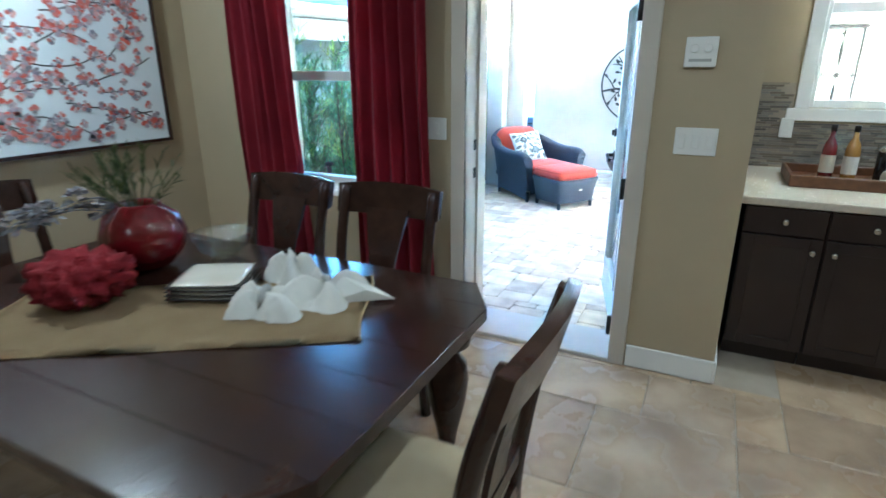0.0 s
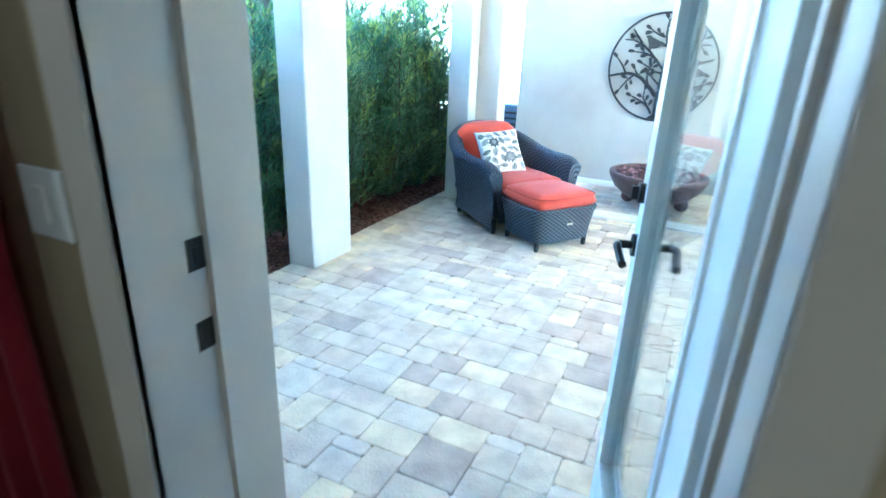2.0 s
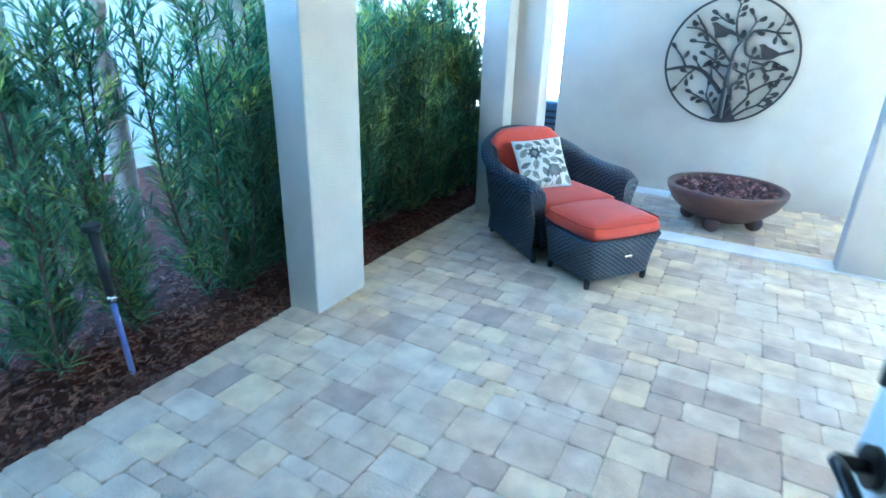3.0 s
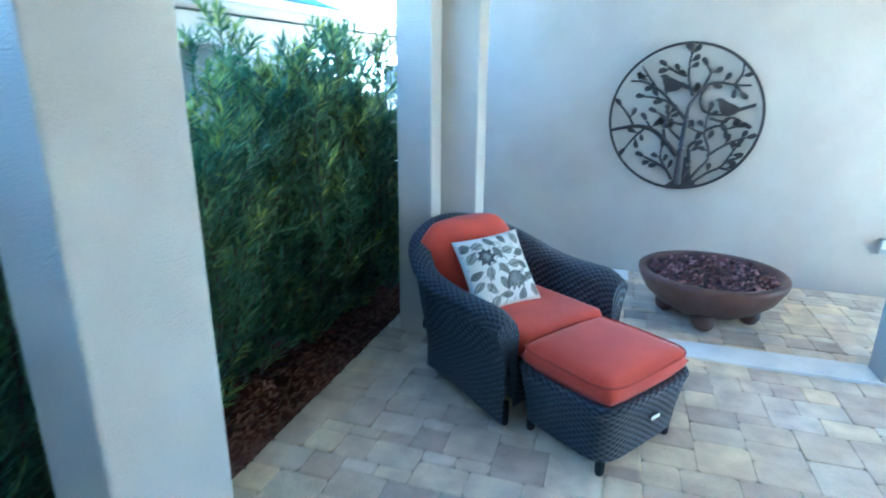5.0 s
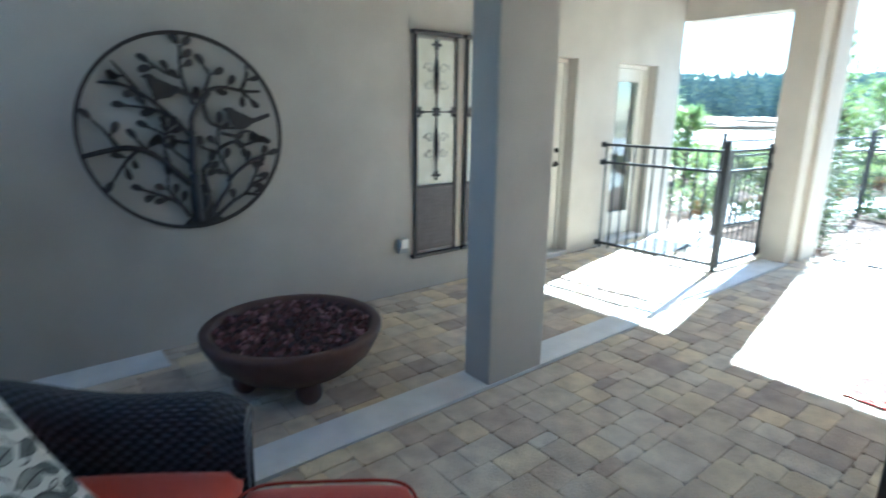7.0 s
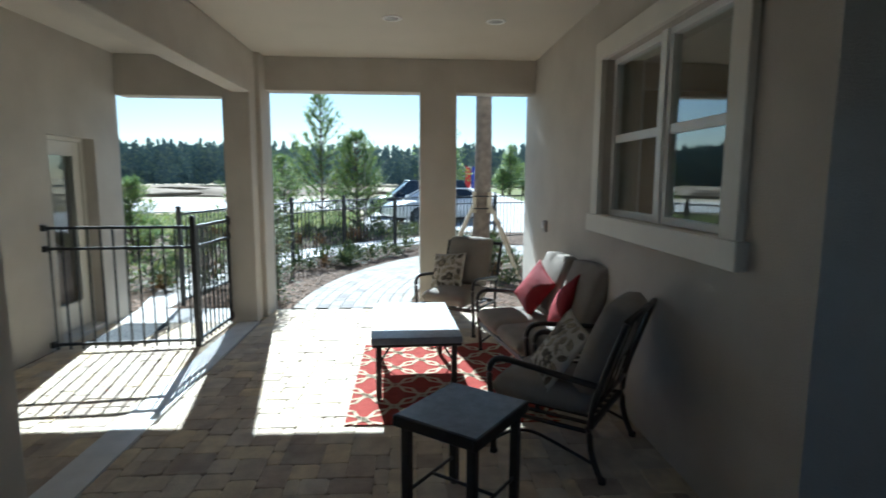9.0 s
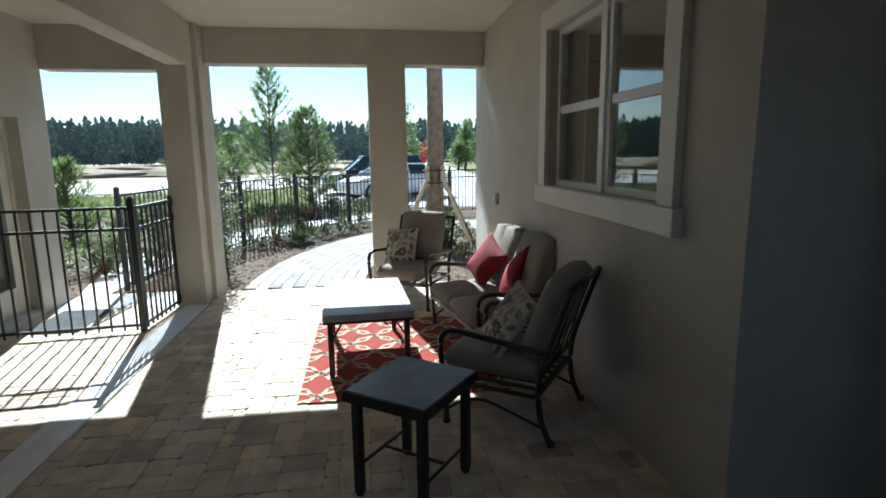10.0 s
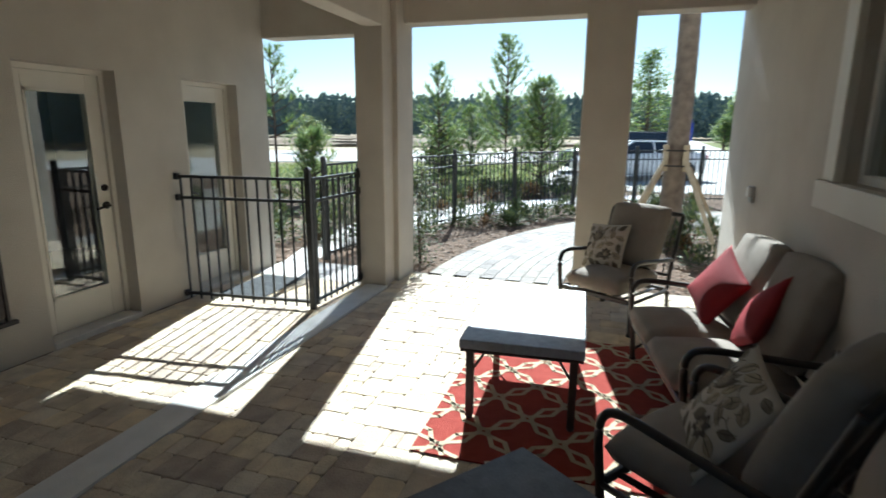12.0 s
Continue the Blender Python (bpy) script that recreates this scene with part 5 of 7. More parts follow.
for k, (x, y, h, w, n) in enumerate(((-2.75, 2.75, 2.4, 0.5, 7), (-2.7, 3.35, 2.3, 0.46, 6), (-2.68, 3.95, 2.3, 0.42, 5), (-2.66, 4.45, 2.3, 0.4, 7), (-2.72, 5.0, 2.0, 0.44, 12), (-2.66, 5.5, 1.75, 0.44, 10), (-2.68, 6.05, 1.8, 0.46, 13),
                                     (-2.62, 6.6, 1.95, 0.48, 18), (-2.6, 7.1, 2.05, 0.48, 18), (-2.5, 7.65, 2.1, 0.45, 18), (-3.3, 5.3, 1.4, 0.5, 8), (-3.2, 6.9, 2.1, 0.5, 14), (-2.95, 7.8, 2.2, 0.5, 14))):
    podocarpus(x, y, h, w, 40 + k, n)


def side_tree(x, y, h, seed):
    """A slim pale-barked tree behind the hedge."""
    r = random.Random(seed)
    t = thing("slim_tree", pose(x, y, -0.05), "slim pale-barked tree standing behind the hedge", "tree")
    part("trunk", tube(bmesh.new(), arc([(0, 0, 0), (0.03, 0.02, h * 0.4), (-0.02, 0.0, h)], 6), 0.09, 10, radii=[0.1 - 0.05 * i / 12 for i in range(13)]), M_PALM, t)
    wood, bm = bmesh.new(), bmesh.new()
    for _ in range(36):
        a, q = r.uniform(0, 6.28), r.uniform(0.3, 0.9)
        e = Vector((q * math.cos(a), q * math.sin(a), h * r.uniform(0.8, 1.15)))
        tube(wood, [(0, 0, h * 0.72), e], 0.012, 4, radii=[0.02, 0.006])
        for _ in range(26):
            c = e + Vector((r.gauss(0, 0.16), r.gauss(0, 0.16), r.gauss(0, 0.14)))
            blade(bm, c, Vector((r.uniform(-1, 1), r.uniform(-1, 1), r.uniform(-0.6, 0.8))).normalized(), 0.12, 0.045, 0.2, r)
    part("limbs", wood, M_BARK, t)
    part("crown", bm, M_SHRUB, t)["kind"] = "stuff"


side_tree(-4.13, 4.78, 4.4, 61)
side_tree(-4.5, 4.28, 4.2, 62)

M_STAKE = material("blue_grey_stake", (0.16, 0.18, 0.42), 0.4, None, 20)
stake = thing("garden_light_stake", pose(-2.3, 3.55, -0.02), "leaning black and blue garden stake in the mulch", "garden stake")
part("pole", tube(bmesh.new(), [(0, 0.02, -0.02), (0, 0.0, 0.42)], 0.014, 10), M_STAKE, stake, "blue-violet lower pole")
part("collar", tube(bmesh.new(), [(0, 0.0, 0.42), (0, -0.002, 0.46)], 0.02, 10), M_CHROME, stake)
part("head", tube(bmesh.new(), [(0, -0.002, 0.46), (0, -0.02, 0.8)], 0.022, 10), M_RUBBER, stake, "black upper tube")
part("cap", tube(bmesh.new(), [(0, -0.02, 0.79), (0, -0.022, 0.82)], 0.04, 12), M_RUBBER, stake)


def pine(x, y, h, spread, seed, thick=1.0, bare=0.25):
    """A young pine: straight trunk, whorls of limbs, tufts of needles."""
    r = random.Random(seed)
    t = thing("young_pine", pose(x, y, -0.1), "young green pine tree with upswept branches beyond the fence", "tree", "young pines")
    wood, leaves = bmesh.new(), bmesh.new()
    tube(wood, [(0, 0, 0), (0.03, 0, h * 0.5), (0, 0.02, h)], 0.05, 7, radii=[0.055, 0.035, 0.008])
    z = h * bare
    while z < h:
        f = (z - h * bare) / (h * (1 - bare))
        for k in range(int(4 * thick) + 1):
            a = r.uniform(0, 6.28)
            ln = spread * (1 - f) ** 0.8 * r.uniform(0.6, 1.1) + 0.12
            d = Vector((math.cos(a), math.sin(a), 0.45 + 0.5 * f))
            p0 = Vector((0, 0, z))
            line = [p0, p0 + d * ln * 0.55, p0 + d * ln + Vector((0, 0, ln * 0.25))]
            tube(wood, line, 0.01, 4, radii=[0.016, 0.01, 0.004])
            for s in range(int(5 + 10 * ln)):
                q = r.uniform(0.3, 1.0)
                c = line[0].lerp(line[1], q * 2) if q < 0.5 else line[1].lerp(line[2], q * 2 - 1)
                for _ in range(5):
                    nd = (d.normalized() * 0.7 + Vector((r.uniform(-1, 1), r.uniform(-1, 1), r.uniform(-0.4, 1)))).normalized()
                    blade(leaves, c, nd, r.uniform(0.14, 0.26), 0.02, 0.1, r)
        z += h * 0.055 * r.uniform(0.8, 1.2)
    for _ in range(40):
        nd = Vector((r.uniform(-0.5, 0.5), r.uniform(-0.5, 0.5), 1)).normalized()
        blade(leaves, Vector((0, 0, h - r.uniform(0, 0.3))), nd, 0.22, 0.02, 0, r)
    part("trunk", wood, M_BARK, t)
    part("crown", leaves, M_PINE, t)


def polar(dx, dy, d):
    n = math.hypot(dx, dy)
    return 0.15 + dx / n * d, 4.82 + dy / n * d


for k, (dx, dy, d, h, s, th, bare) in enumerate(((0.825, 0.562, 15, 3.7, 0.7, 0.7, 0.42), (0.951, 0.307, 19, 3.75, 1.0, 1.2, 0.15), (0.978, 0.19, 19, 4.7, 1.3, 1.5, 0.15), (0.991, 0.128, 18, 3.2, 1.2, 2.0, 0.08), (0.86, 0.51, 13, 1.6, 0.65, 0.9, 0.05),
                                                 (0.968, 0.25, 24, 2.6, 1.1, 1.2, 0.05))):
    x, y = polar(dx, dy, d)
    pine(x, y, h, s, 70 + k, th, bare)


def broad_tree(x, y, h, w, seed, n, label, mat):
    """A leafy tree with an open, uneven crown."""
    r = random.Random(seed)
    t = thing("leafy_tree", pose(x, y, -0.1), label, "tree")
    wood, leaves = bmesh.new(), bmesh.new()
    tube(wood, [(0, 0, 0), (0.05, 0, h * 0.4), (0, 0.05, h * 0.9)], 0.1, 8, radii=[0.16, 0.11, 0.03])
    for k in range(n):
        z = h * r.uniform(0.22, 0.98)
        f = z / h
        a, q = r.uniform(0, 6.28), w * math.sin(math.pi * min(1, 0.15 + f * 0.83)) * r.uniform(0.3, 1.0)
        e = Vector((q * math.cos(a), q * math.sin(a), z))
        tube(wood, [(0, 0, z - 0.3 * q), e], 0.015, 4, radii=[0.03, 0.008])
        for _ in range(34):
            c = e + Vector((r.gauss(0, 0.28), r.gauss(0, 0.28), r.gauss(0, 0.22)))
            blade(leaves, c, Vector((r.uniform(-1, 1), r.uniform(-1, 1), r.uniform(-0.6, 0.8))).normalized(), r.uniform(0.14, 0.3), r.uniform(0.08, 0.14), 0.2, r)
    part("trunk", wood, M_BARK, t)
    part("crown", leaves, mat, t)


for k, (deg, d, h, w) in enumerate(((17.5, 22, 1.9, 0.75), (31, 42, 2.4, 1.7), (8, 60, 2.6, 1.8), (12.5, 64, 2.4, 2.0))):
    x, y = polar(math.cos(radians(deg)), math.sin(radians(deg)), d)
    broad_tree(x, y, h, w, 300 + k, 46, "light green leafy sapling in the field beyond the fence", M_LIGHT_LEAF)
x, y = polar(0.99, -0.045, 38)
broad_tree(x, y, 6.6, 1.9, 90, 90, "tall thin-leaved tree beyond the parked cars", M_PINE)
for k, (dx, dy, d, h, w) in enumerate(((0.983, -0.176, 60, 5.4, 1.1), (0.985, -0.163, 58, 2.8, 1.4), (0.979, -0.2, 62, 3.4, 1.7), (0.975, -0.222, 56, 4.0, 1.9))):
    x, y = polar(dx, dy, d)
    broad_tree(x, y, h, w, 95 + k, 70, "dark green roadside tree near the woods", M_PINE)


def low_shrub(x, y, s, seed, mat):
    r = random.Random(seed)
    t = thing("low_shrub", pose(x, y, -0.03), "low green garden shrub in the mulch bed", "shrub", "low garden shrubs")
    bm = bmesh.new()
    for _ in range(170):
        a, el = r.uniform(0, 6.28), r.uniform(0.15, 1.5)
        d = Vector((math.cos(a) * math.cos(el), math.sin(a) * math.cos(el), math.sin(el)))
        c = d * s * r.uniform(0.2, 0.9)
        blade(bm, c, (d + Vector((r.uniform(-0.6, 0.6), r.uniform(-0.6, 0.6), r.uniform(-0.2, 0.5)))).normalized(), s * r.uniform(0.25, 0.5), s * 0.09, 0.3, r)
    part("foliage", bm, mat, t)


rnd = random.Random(21)
M_SHRUB_RED = leaf_material("reddish_shrub_leaf", (0.16, 0.07, 0.04), (0.09, 0.09, 0.03), LEAF_TINTS)
for k in range(165):
    if k >= 110:
        x, y = on_arc(rnd.uniform(26, 64), rnd.uniform(11.0, 14.8))
    elif k < 50:
        a = rnd.uniform(4, 62)
        x, y = on_arc(a, rnd.choice((rnd.uniform(8.1, 9.15), rnd.uniform(9.6, 11.4))))
    elif k < 64:
        x, y = rnd.uniform(6.5, 11.0), rnd.uniform(3.2, 4.7)
        if (x - 8.93) ** 2 + (y - 3.98) ** 2 < 0.2:
            continue
    else:
        x, y = rnd.uniform(6.4, 15.5), rnd.uniform(10.0, 14.5)
        if y < 5.2 + 0.62 * x:
            continue
    low_shrub(x, y, rnd.uniform(0.22, 0.42), 120 + k, M_SHRUB_RED if k % 5 == 1 else M_SHRUB)

rnd = random.Random(52)
bm = bmesh.new()
for _ in range(9000):
    a, d = radians(rnd.uniform(6, 60)), rnd.uniform(17.5, 28.5)
    c = Vector((d * math.cos(a) - 0.5, 5.0 + d * math.sin(a), -0.06))
    blade(bm, c, Vector((rnd.uniform(-0.5, 0.5), rnd.uniform(-0.5, 0.5), 1)).normalized(), rnd.uniform(0.1, 0.3), 0.05, 0.2, rnd)
tagged(part("lawn_grass", bm, M_LIGHT_LEAF), "rough tufts of light green lawn grass", "grass", kind="stuff")
bm = bmesh.new()
for _ in range(420):
    a, d = rnd.uniform(6, 64), rnd.uniform(11.0, 17.0)
    x, y = on_arc(a, d)
    if x > 17 or math.hypot(x + 0.5, y - 5) < 9:
        continue
    sz = rnd.uniform(0.12, 0.3)
    for _ in range(26):
        b, el = rnd.uniform(0, 6.28), rnd.uniform(0.1, 1.4)
        e = Vector((math.cos(b) * math.cos(el), math.sin(b) * math.cos(el), math.sin(el)))
        blade(bm, Vector((x, y, -0.03)) + e * sz * rnd.uniform(0.2, 0.9), (e + Vector((rnd.uniform(-0.6, 0.6), rnd.uniform(-0.6, 0.6), 0.3))).normalized(), sz * rnd.uniform(0.3, 0.6), sz * 0.16, 0.3, rnd)
tagged(part("ground_cover", bm, M_LIGHT_LEAF), "light green creeping ground cover over the mulch", "ground cover", kind="stuff")

vine = thing("climbing_vine", pose(6.6, 7.14, -0.03), "small-leaved climbing vine beside the stucco column", "vine")
rnd = random.Random(8)
bm = bmesh.new()
for _ in range(900):
    z = rnd.uniform(0, 1.25)
    c = Vector((rnd.gauss(0, 0.09), rnd.gauss(0, 0.09), z))
    blade(bm, c, Vector((rnd.uniform(-1, 1), rnd.uniform(-1, 1), rnd.uniform(-0.5, 0.6))).normalized(), 0.05, 0.028, 0.2, rnd)
part("foliage", bm, M_SHRUB, vine)
bm = bmesh.new()
for k in range(3):
    tube(bm, arc([(0.03 * k - 0.03, 0, -0.02), (0.02 * k, 0.03, 0.5), (0.03 - 0.02 * k, -0.02, 1.2)], 5), 0.006, 5)
part("stems", bm, M_BARK, vine)

tree_stake = thing("tree_stake", pose(18.0, 6.85, -0.05), "thin pale stake standing beside a young pine", "stake")
part("pole", tube(bmesh.new(), [(0, 0, 0), (0.02, 0, 2.9)], 0.025, 8), M_CONC, tree_stake)

# palm with its timber braces
palm = thing("palm_tree", pose(8.93, 3.98, -0.03), "tall palm with a ringed grey trunk held by timber braces", "tree")
bm = bmesh.new()
zs = [k * 0.11 for k in range(40)]
tube(bm, [(0.02 * math.sin(z), 0.015 * math.cos(z * 1.3), z) for z in zs], 0.17, 18, radii=[(0.165 - 0.008 * z) * (1.0 + 0.03 * (k % 2)) + (0.03 if z < 0.25 else 0) for k, z in enumerate(zs)])
part("trunk", bm, M_PALM, palm)
rnd = random.Random(31)
for k in range(34):
    a, el = rnd.uniform(0, 6.28), rnd.uniform(0.2, 1.3)
    ln = rnd.uniform(1.0, 1.45)
    pts = [Vector((math.cos(a) * math.cos(el) * ln * f, math.sin(a) * math.cos(el) * ln * f, 4.2 + math.sin(el) * ln * f - 0.4 * ln * f * f)) for f in (0, 0.25, 0.5, 0.75, 1.0)]
    line = arc(pts, 5)
    bm = tube(bmesh.new(), line, 0.012, 5, radii=[0.02 * (1 - 0.8 * i / len(line)) for i in range(len(line))])
    for i in range(2, len(line)):
        d = (line[i] - line[i - 1]).normalized()
        for s in (-1, 1):
            for q in (0.0, 0.5):
                side = d.cross(Vector((0, 0, 1))).normalized() * s
                blade(bm, line[i - 1].lerp(line[i], q), (side + d * 0.5 + Vector((0, 0, -0.2))).normalized(), 0.45, 0.04, 0.35, rnd)
    part("frond", bm, M_SHRUB, palm)
M_LUMBER = material("pale_pine_lumber", (0.5, 0.42, 0.3), 0.8, (0.42, 0.34, 0.23), 8, 0.2, 60)
for a in (35, 125, 215, 305):
    c, s = math.cos(radians(a)), math.sin(radians(a))
    bm = tube(bmesh.new(), [(0.17 * c, 0.17 * s, 1.32), (1.0 * c, 1.0 * s, 0.0)], 0.045, 4, flat=0.6)
    part("brace", bm, M_LUMBER, palm, "pale timber brace")
    part("batten", boxed((0.19 * c - 0.035, 0.19 * s - 0.035, 1.12), (0.19 * c + 0.035, 0.19 * s + 0.035, 1.5), 0.004, 1), M_LUMBER, palm)
for z in (1.2, 1.42):
    part("strap", tube(bmesh.new(), [(0.215 * math.cos(k * math.pi / 8), 0.215 * math.sin(k * math.pi / 8), z) for k in range(16)], 0.012, 6, True), M_RUBBER, palm)


# ---- parked cars ----
def car(name, m, paint, label, suv=False):
    """A parked car: nose towards local +x; body lofted along its length."""
    t = thing(name, m, label, "car")
    L, W, H = (4.7, 0.92, 1.68) if suv else (4.55, 0.88, 1.38)
    belt = 1.02 if suv else 0.94
    body = bmesh.new()
    prof = [(-L / 2, 0.42, belt - 0.12, 0.8), (-L / 2 + 0.12, 0.3, belt + 0.02, 0.93), (-L / 4, 0.22, belt + 0.04, 1.0), (0, 0.22, belt + 0.02, 1.0), (L / 4, 0.22, belt - 0.02, 1.0), (L / 2 - 0.5, 0.24, belt - 0.1, 0.97), (L / 2 - 0.1, 0.28, belt - 0.22, 0.86), (L / 2, 0.36, belt - 0.34, 0.72)]
    rings = []
    for x, z0, z1, k in prof:
        rings.append([body.verts.new((x, y * W * k, z)) for y, z in ((-0.9, z0), (-1, z0 + 0.1), (-1, (z0 + z1) / 2), (-0.96, z1 - 0.06), (-0.86, z1), (0.86, z1), (0.96, z1 - 0.06), (1, (z0 + z1) / 2), (1, z0 + 0.1), (0.9, z0))])
    for a, b in zip(rings, rings[1:]):
        for i in range(10):
            body.faces.new((a[i], b[i], b[(i + 1) % 10], a[(i + 1) % 10])).smooth = True
    body.faces.new(rings[0])
    body.faces.new(rings[-1][::-1])
    bmesh.ops.recalc_face_normals(body, faces=body.faces[:])
    part("body", body, paint, t)
    x0, x1 = (-L / 2 + 0.15, 0.95) if suv else (-L / 2 + 0.55, 0.95)
    cab = bmesh.new()
    lo = [(x0 - 0.1, W * 0.82), (x1 + 0.35, W * 0.84)]
    hi = [(x0 + (0.25 if suv else 0.75), W * 0.66), (x1 - 0.45, W * 0.68)]
    v = [cab.verts.new(p) for p in ((lo[0][0], -lo[0][1], belt), (lo[1][0], -lo[1][1], belt - 0.03), (lo[1][0], lo[1][1], belt - 0.03), (lo[0][0], lo[0][1], belt), (hi[0][0], -hi[0][1], H - 0.04), (hi[1][0], -hi[1][1], H - 0.03), (hi[1][0], hi[1][1], H - 0.03), (hi[0][0], hi[0][1], H - 0.04))]
    for f in ((0, 1, 5, 4), (1, 2, 6, 5), (2, 3, 7, 6), (3, 0, 4, 7), (4, 5, 6, 7)):
        cab.faces.new([v[i] for i in f])
    bmesh.ops.recalc_face_normals(cab, faces=cab.faces[:])
    part("window_glass", cab, M_CARGLASS, t, "dark tinted glass")
    part("roof", boxed((hi[0][0] - 0.04, -hi[0][1] - 0.02, H - 0.05), (hi[1][0] + 0.06, hi[0][1] + 0.02, H), 0.025, 3), paint, t)
    for s in (-1, 1):
        for a, b in (((lo[0][0], lo[0][1], belt), (hi[0][0], hi[0][1], H - 0.03)), ((lo[1][0], lo[1][1], belt - 0.03), (hi[1][0], hi[1][1], H - 0.03)), (((lo[0][0] + lo[1][0]) / 2, lo[0][1] + 0.01, belt), ((hi[0][0] + hi[1][0]) / 2, hi[0][1] + 0.01, H - 0.03))):
            part("pillar", tube(bmesh.new(), [(a[0], s * a[1], a[2]), (b[0], s * b[1], b[2])], 0.035, 6), paint, t)
        part("headlight", boxed((L / 2 - 0.3, s * W * 0.62 - 0.12, belt - 0.36), (L / 2 - 0.06, s * W * 0.62 + 0.12, belt - 0.24), 0.03, 2), M_CHROME, t)
        part("tail_light", boxed((-L / 2 - 0.01, s * W * 0.7 - 0.12, belt - 0.2), (-L / 2 + 0.12, s * W * 0.7 + 0.12, belt - 0.04), 0.03, 2), M_CRIMSON, t)
        part("mirror", boxed((x1 - 0.02, s * (W + 0.09) - 0.08, belt + 0.02), (x1 + 0.1, s * (W + 0.09) + 0.08, belt + 0.14), 0.03, 2), paint, t)
        for x in (-L / 2 + 0.85, L / 2 - 0.88):
            w = part("wheel", lathe(bmesh.new(), [(0.2, -0.1), (0.3, -0.11), (0.335, -0.08), (0.335, 0.08), (0.3, 0.11), (0.2, 0.1)], 28), M_RUBBER, t, "black tyre")
            w.matrix_local = pose(x, s * (W - 0.1), 0.335, 90, 0, 0)
            rim = bmesh.new()
            lathe(rim, [(0.0005, 0.085), (0.06, 0.1), (0.07, 0.08)], 14)
            for q in range(5):
                ca, sa = math.cos(q * 1.2566), math.sin(q * 1.2566)
                tube(rim, [(0.05 * ca, 0.05 * sa, 0.085), (0.2 * ca, 0.2 * sa, 0.09)], 0.028, 6)
            tube(rim, [(0.2 * math.cos(k * 0.2618), 0.2 * math.sin(k * 0.2618), 0.09) for k in range(24)], 0.018, 6, True)
            ro = part("rim", rim, M_CHROME, w, "alloy rim")
            ro.matrix_local = pose(0, 0, 0, 180 if s > 0 else 0, 0, 0)
    return t


M_CARGLASS = material("tinted_car_glass", (0.012, 0.014, 0.018), 0.06, None, 4, spec=0.8)
M_CARWHITE = material("white_car_paint", (0.82, 0.82, 0.82), 0.25, (0.79, 0.79, 0.8), 2, coat=0.8)
M_CARDARK = material("dark_blue_car_paint", (0.02, 0.024, 0.04), 0.18, None, 2, coat=0.8)
car("white_sedan", pose(21.2, 4.1, -0.05, 0, 0, 116), M_CARWHITE, "white sedan parked on the pale concrete court")
car("dark_suv", pose(24.4, 4.9, -0.05, 0, 0, 100), M_CARDARK, "dark blue sport utility car parked behind the sedan", True)

M_FLAG_RED = material("red_flag_cloth", (0.55, 0.03, 0.03), 0.8)
M_FLAG_BLUE = material("blue_flag_cloth", (0.03, 0.08, 0.5), 0.8)
for k, (mat, nm) in enumerate(((M_FLAG_RED, "red"), (M_FLAG_BLUE, "blue"))):
    x, y = polar(0.995, -0.094 - 0.012 * k, 60 + k)
    fl = thing("feather_flag", pose(x, y, -0.06), "tall " + nm + " feather flag on a pole by the road", "flag", "feather flags")
    part("pole", tube(bmesh.new(), arc([(0, 0, 0), (0, 0, 2.6), (0, 0.12, 3.2)], 4), 0.03, 6), M_CHROME, fl)
    bm = bmesh.new()
    plate(bm, [(0.0, 0.6), (0.62, 0.8), (0.66, 2.4), (0.4, 3.0), (0.1, 3.2), (0.02, 2.4)], -0.01, 0.01)
    for v in bm.verts:
        v.co = Vector((v.co.y + 0.06 * math.sin(v.co.z * 3), -v.co.x, v.co.z))
    part("cloth", bm, mat, fl)


# ---- far woods ----
def far_woods(name, rows, label):
    """A belt of narrow pointed crowns, too far to tell apart."""
    r = random.Random(17)
    vs, fs = [], []
    for ang, d, h in rows(r):
        c, out = Vector((d * math.cos(ang), 4.8 + d * math.sin(ang), -0.1)), Vector((math.cos(ang), math.sin(ang), 0))
        w = h * r.uniform(0.12, 0.26)
        side = Vector((-math.sin(ang), math.cos(ang), 0))
        for _ in range(70):
            f = r.random() ** 0.8
            p = c + side * (w * (1.05 - 0.95 * f) * r.uniform(-1, 1)) + Vector((0, 0, h * (0.04 + 0.96 * f))) + out * r.uniform(-w, w)
            s = h * 0.032 * r.uniform(0.5, 1.3)
            n = len(vs)
            lean = out * r.uniform(-0.6, 0.6) * s
            vs += [p - side * s, p + side * s * 0.9 + lean, p + side * s * 0.2 + Vector((0, 0, s * 2.1)) + lean, p - side * s * 0.7 + Vector((0, 0, s * 1.2))]
            fs.append((n, n + 1, n + 2, n + 3))
    me = bpy.data.meshes.new(name)
    me.from_pydata([tuple(v) for v in vs], [], fs)
    me.materials.append(M_HAZED_WOODS)
    return tagged(new(name, me), label, "woods", kind="stuff")


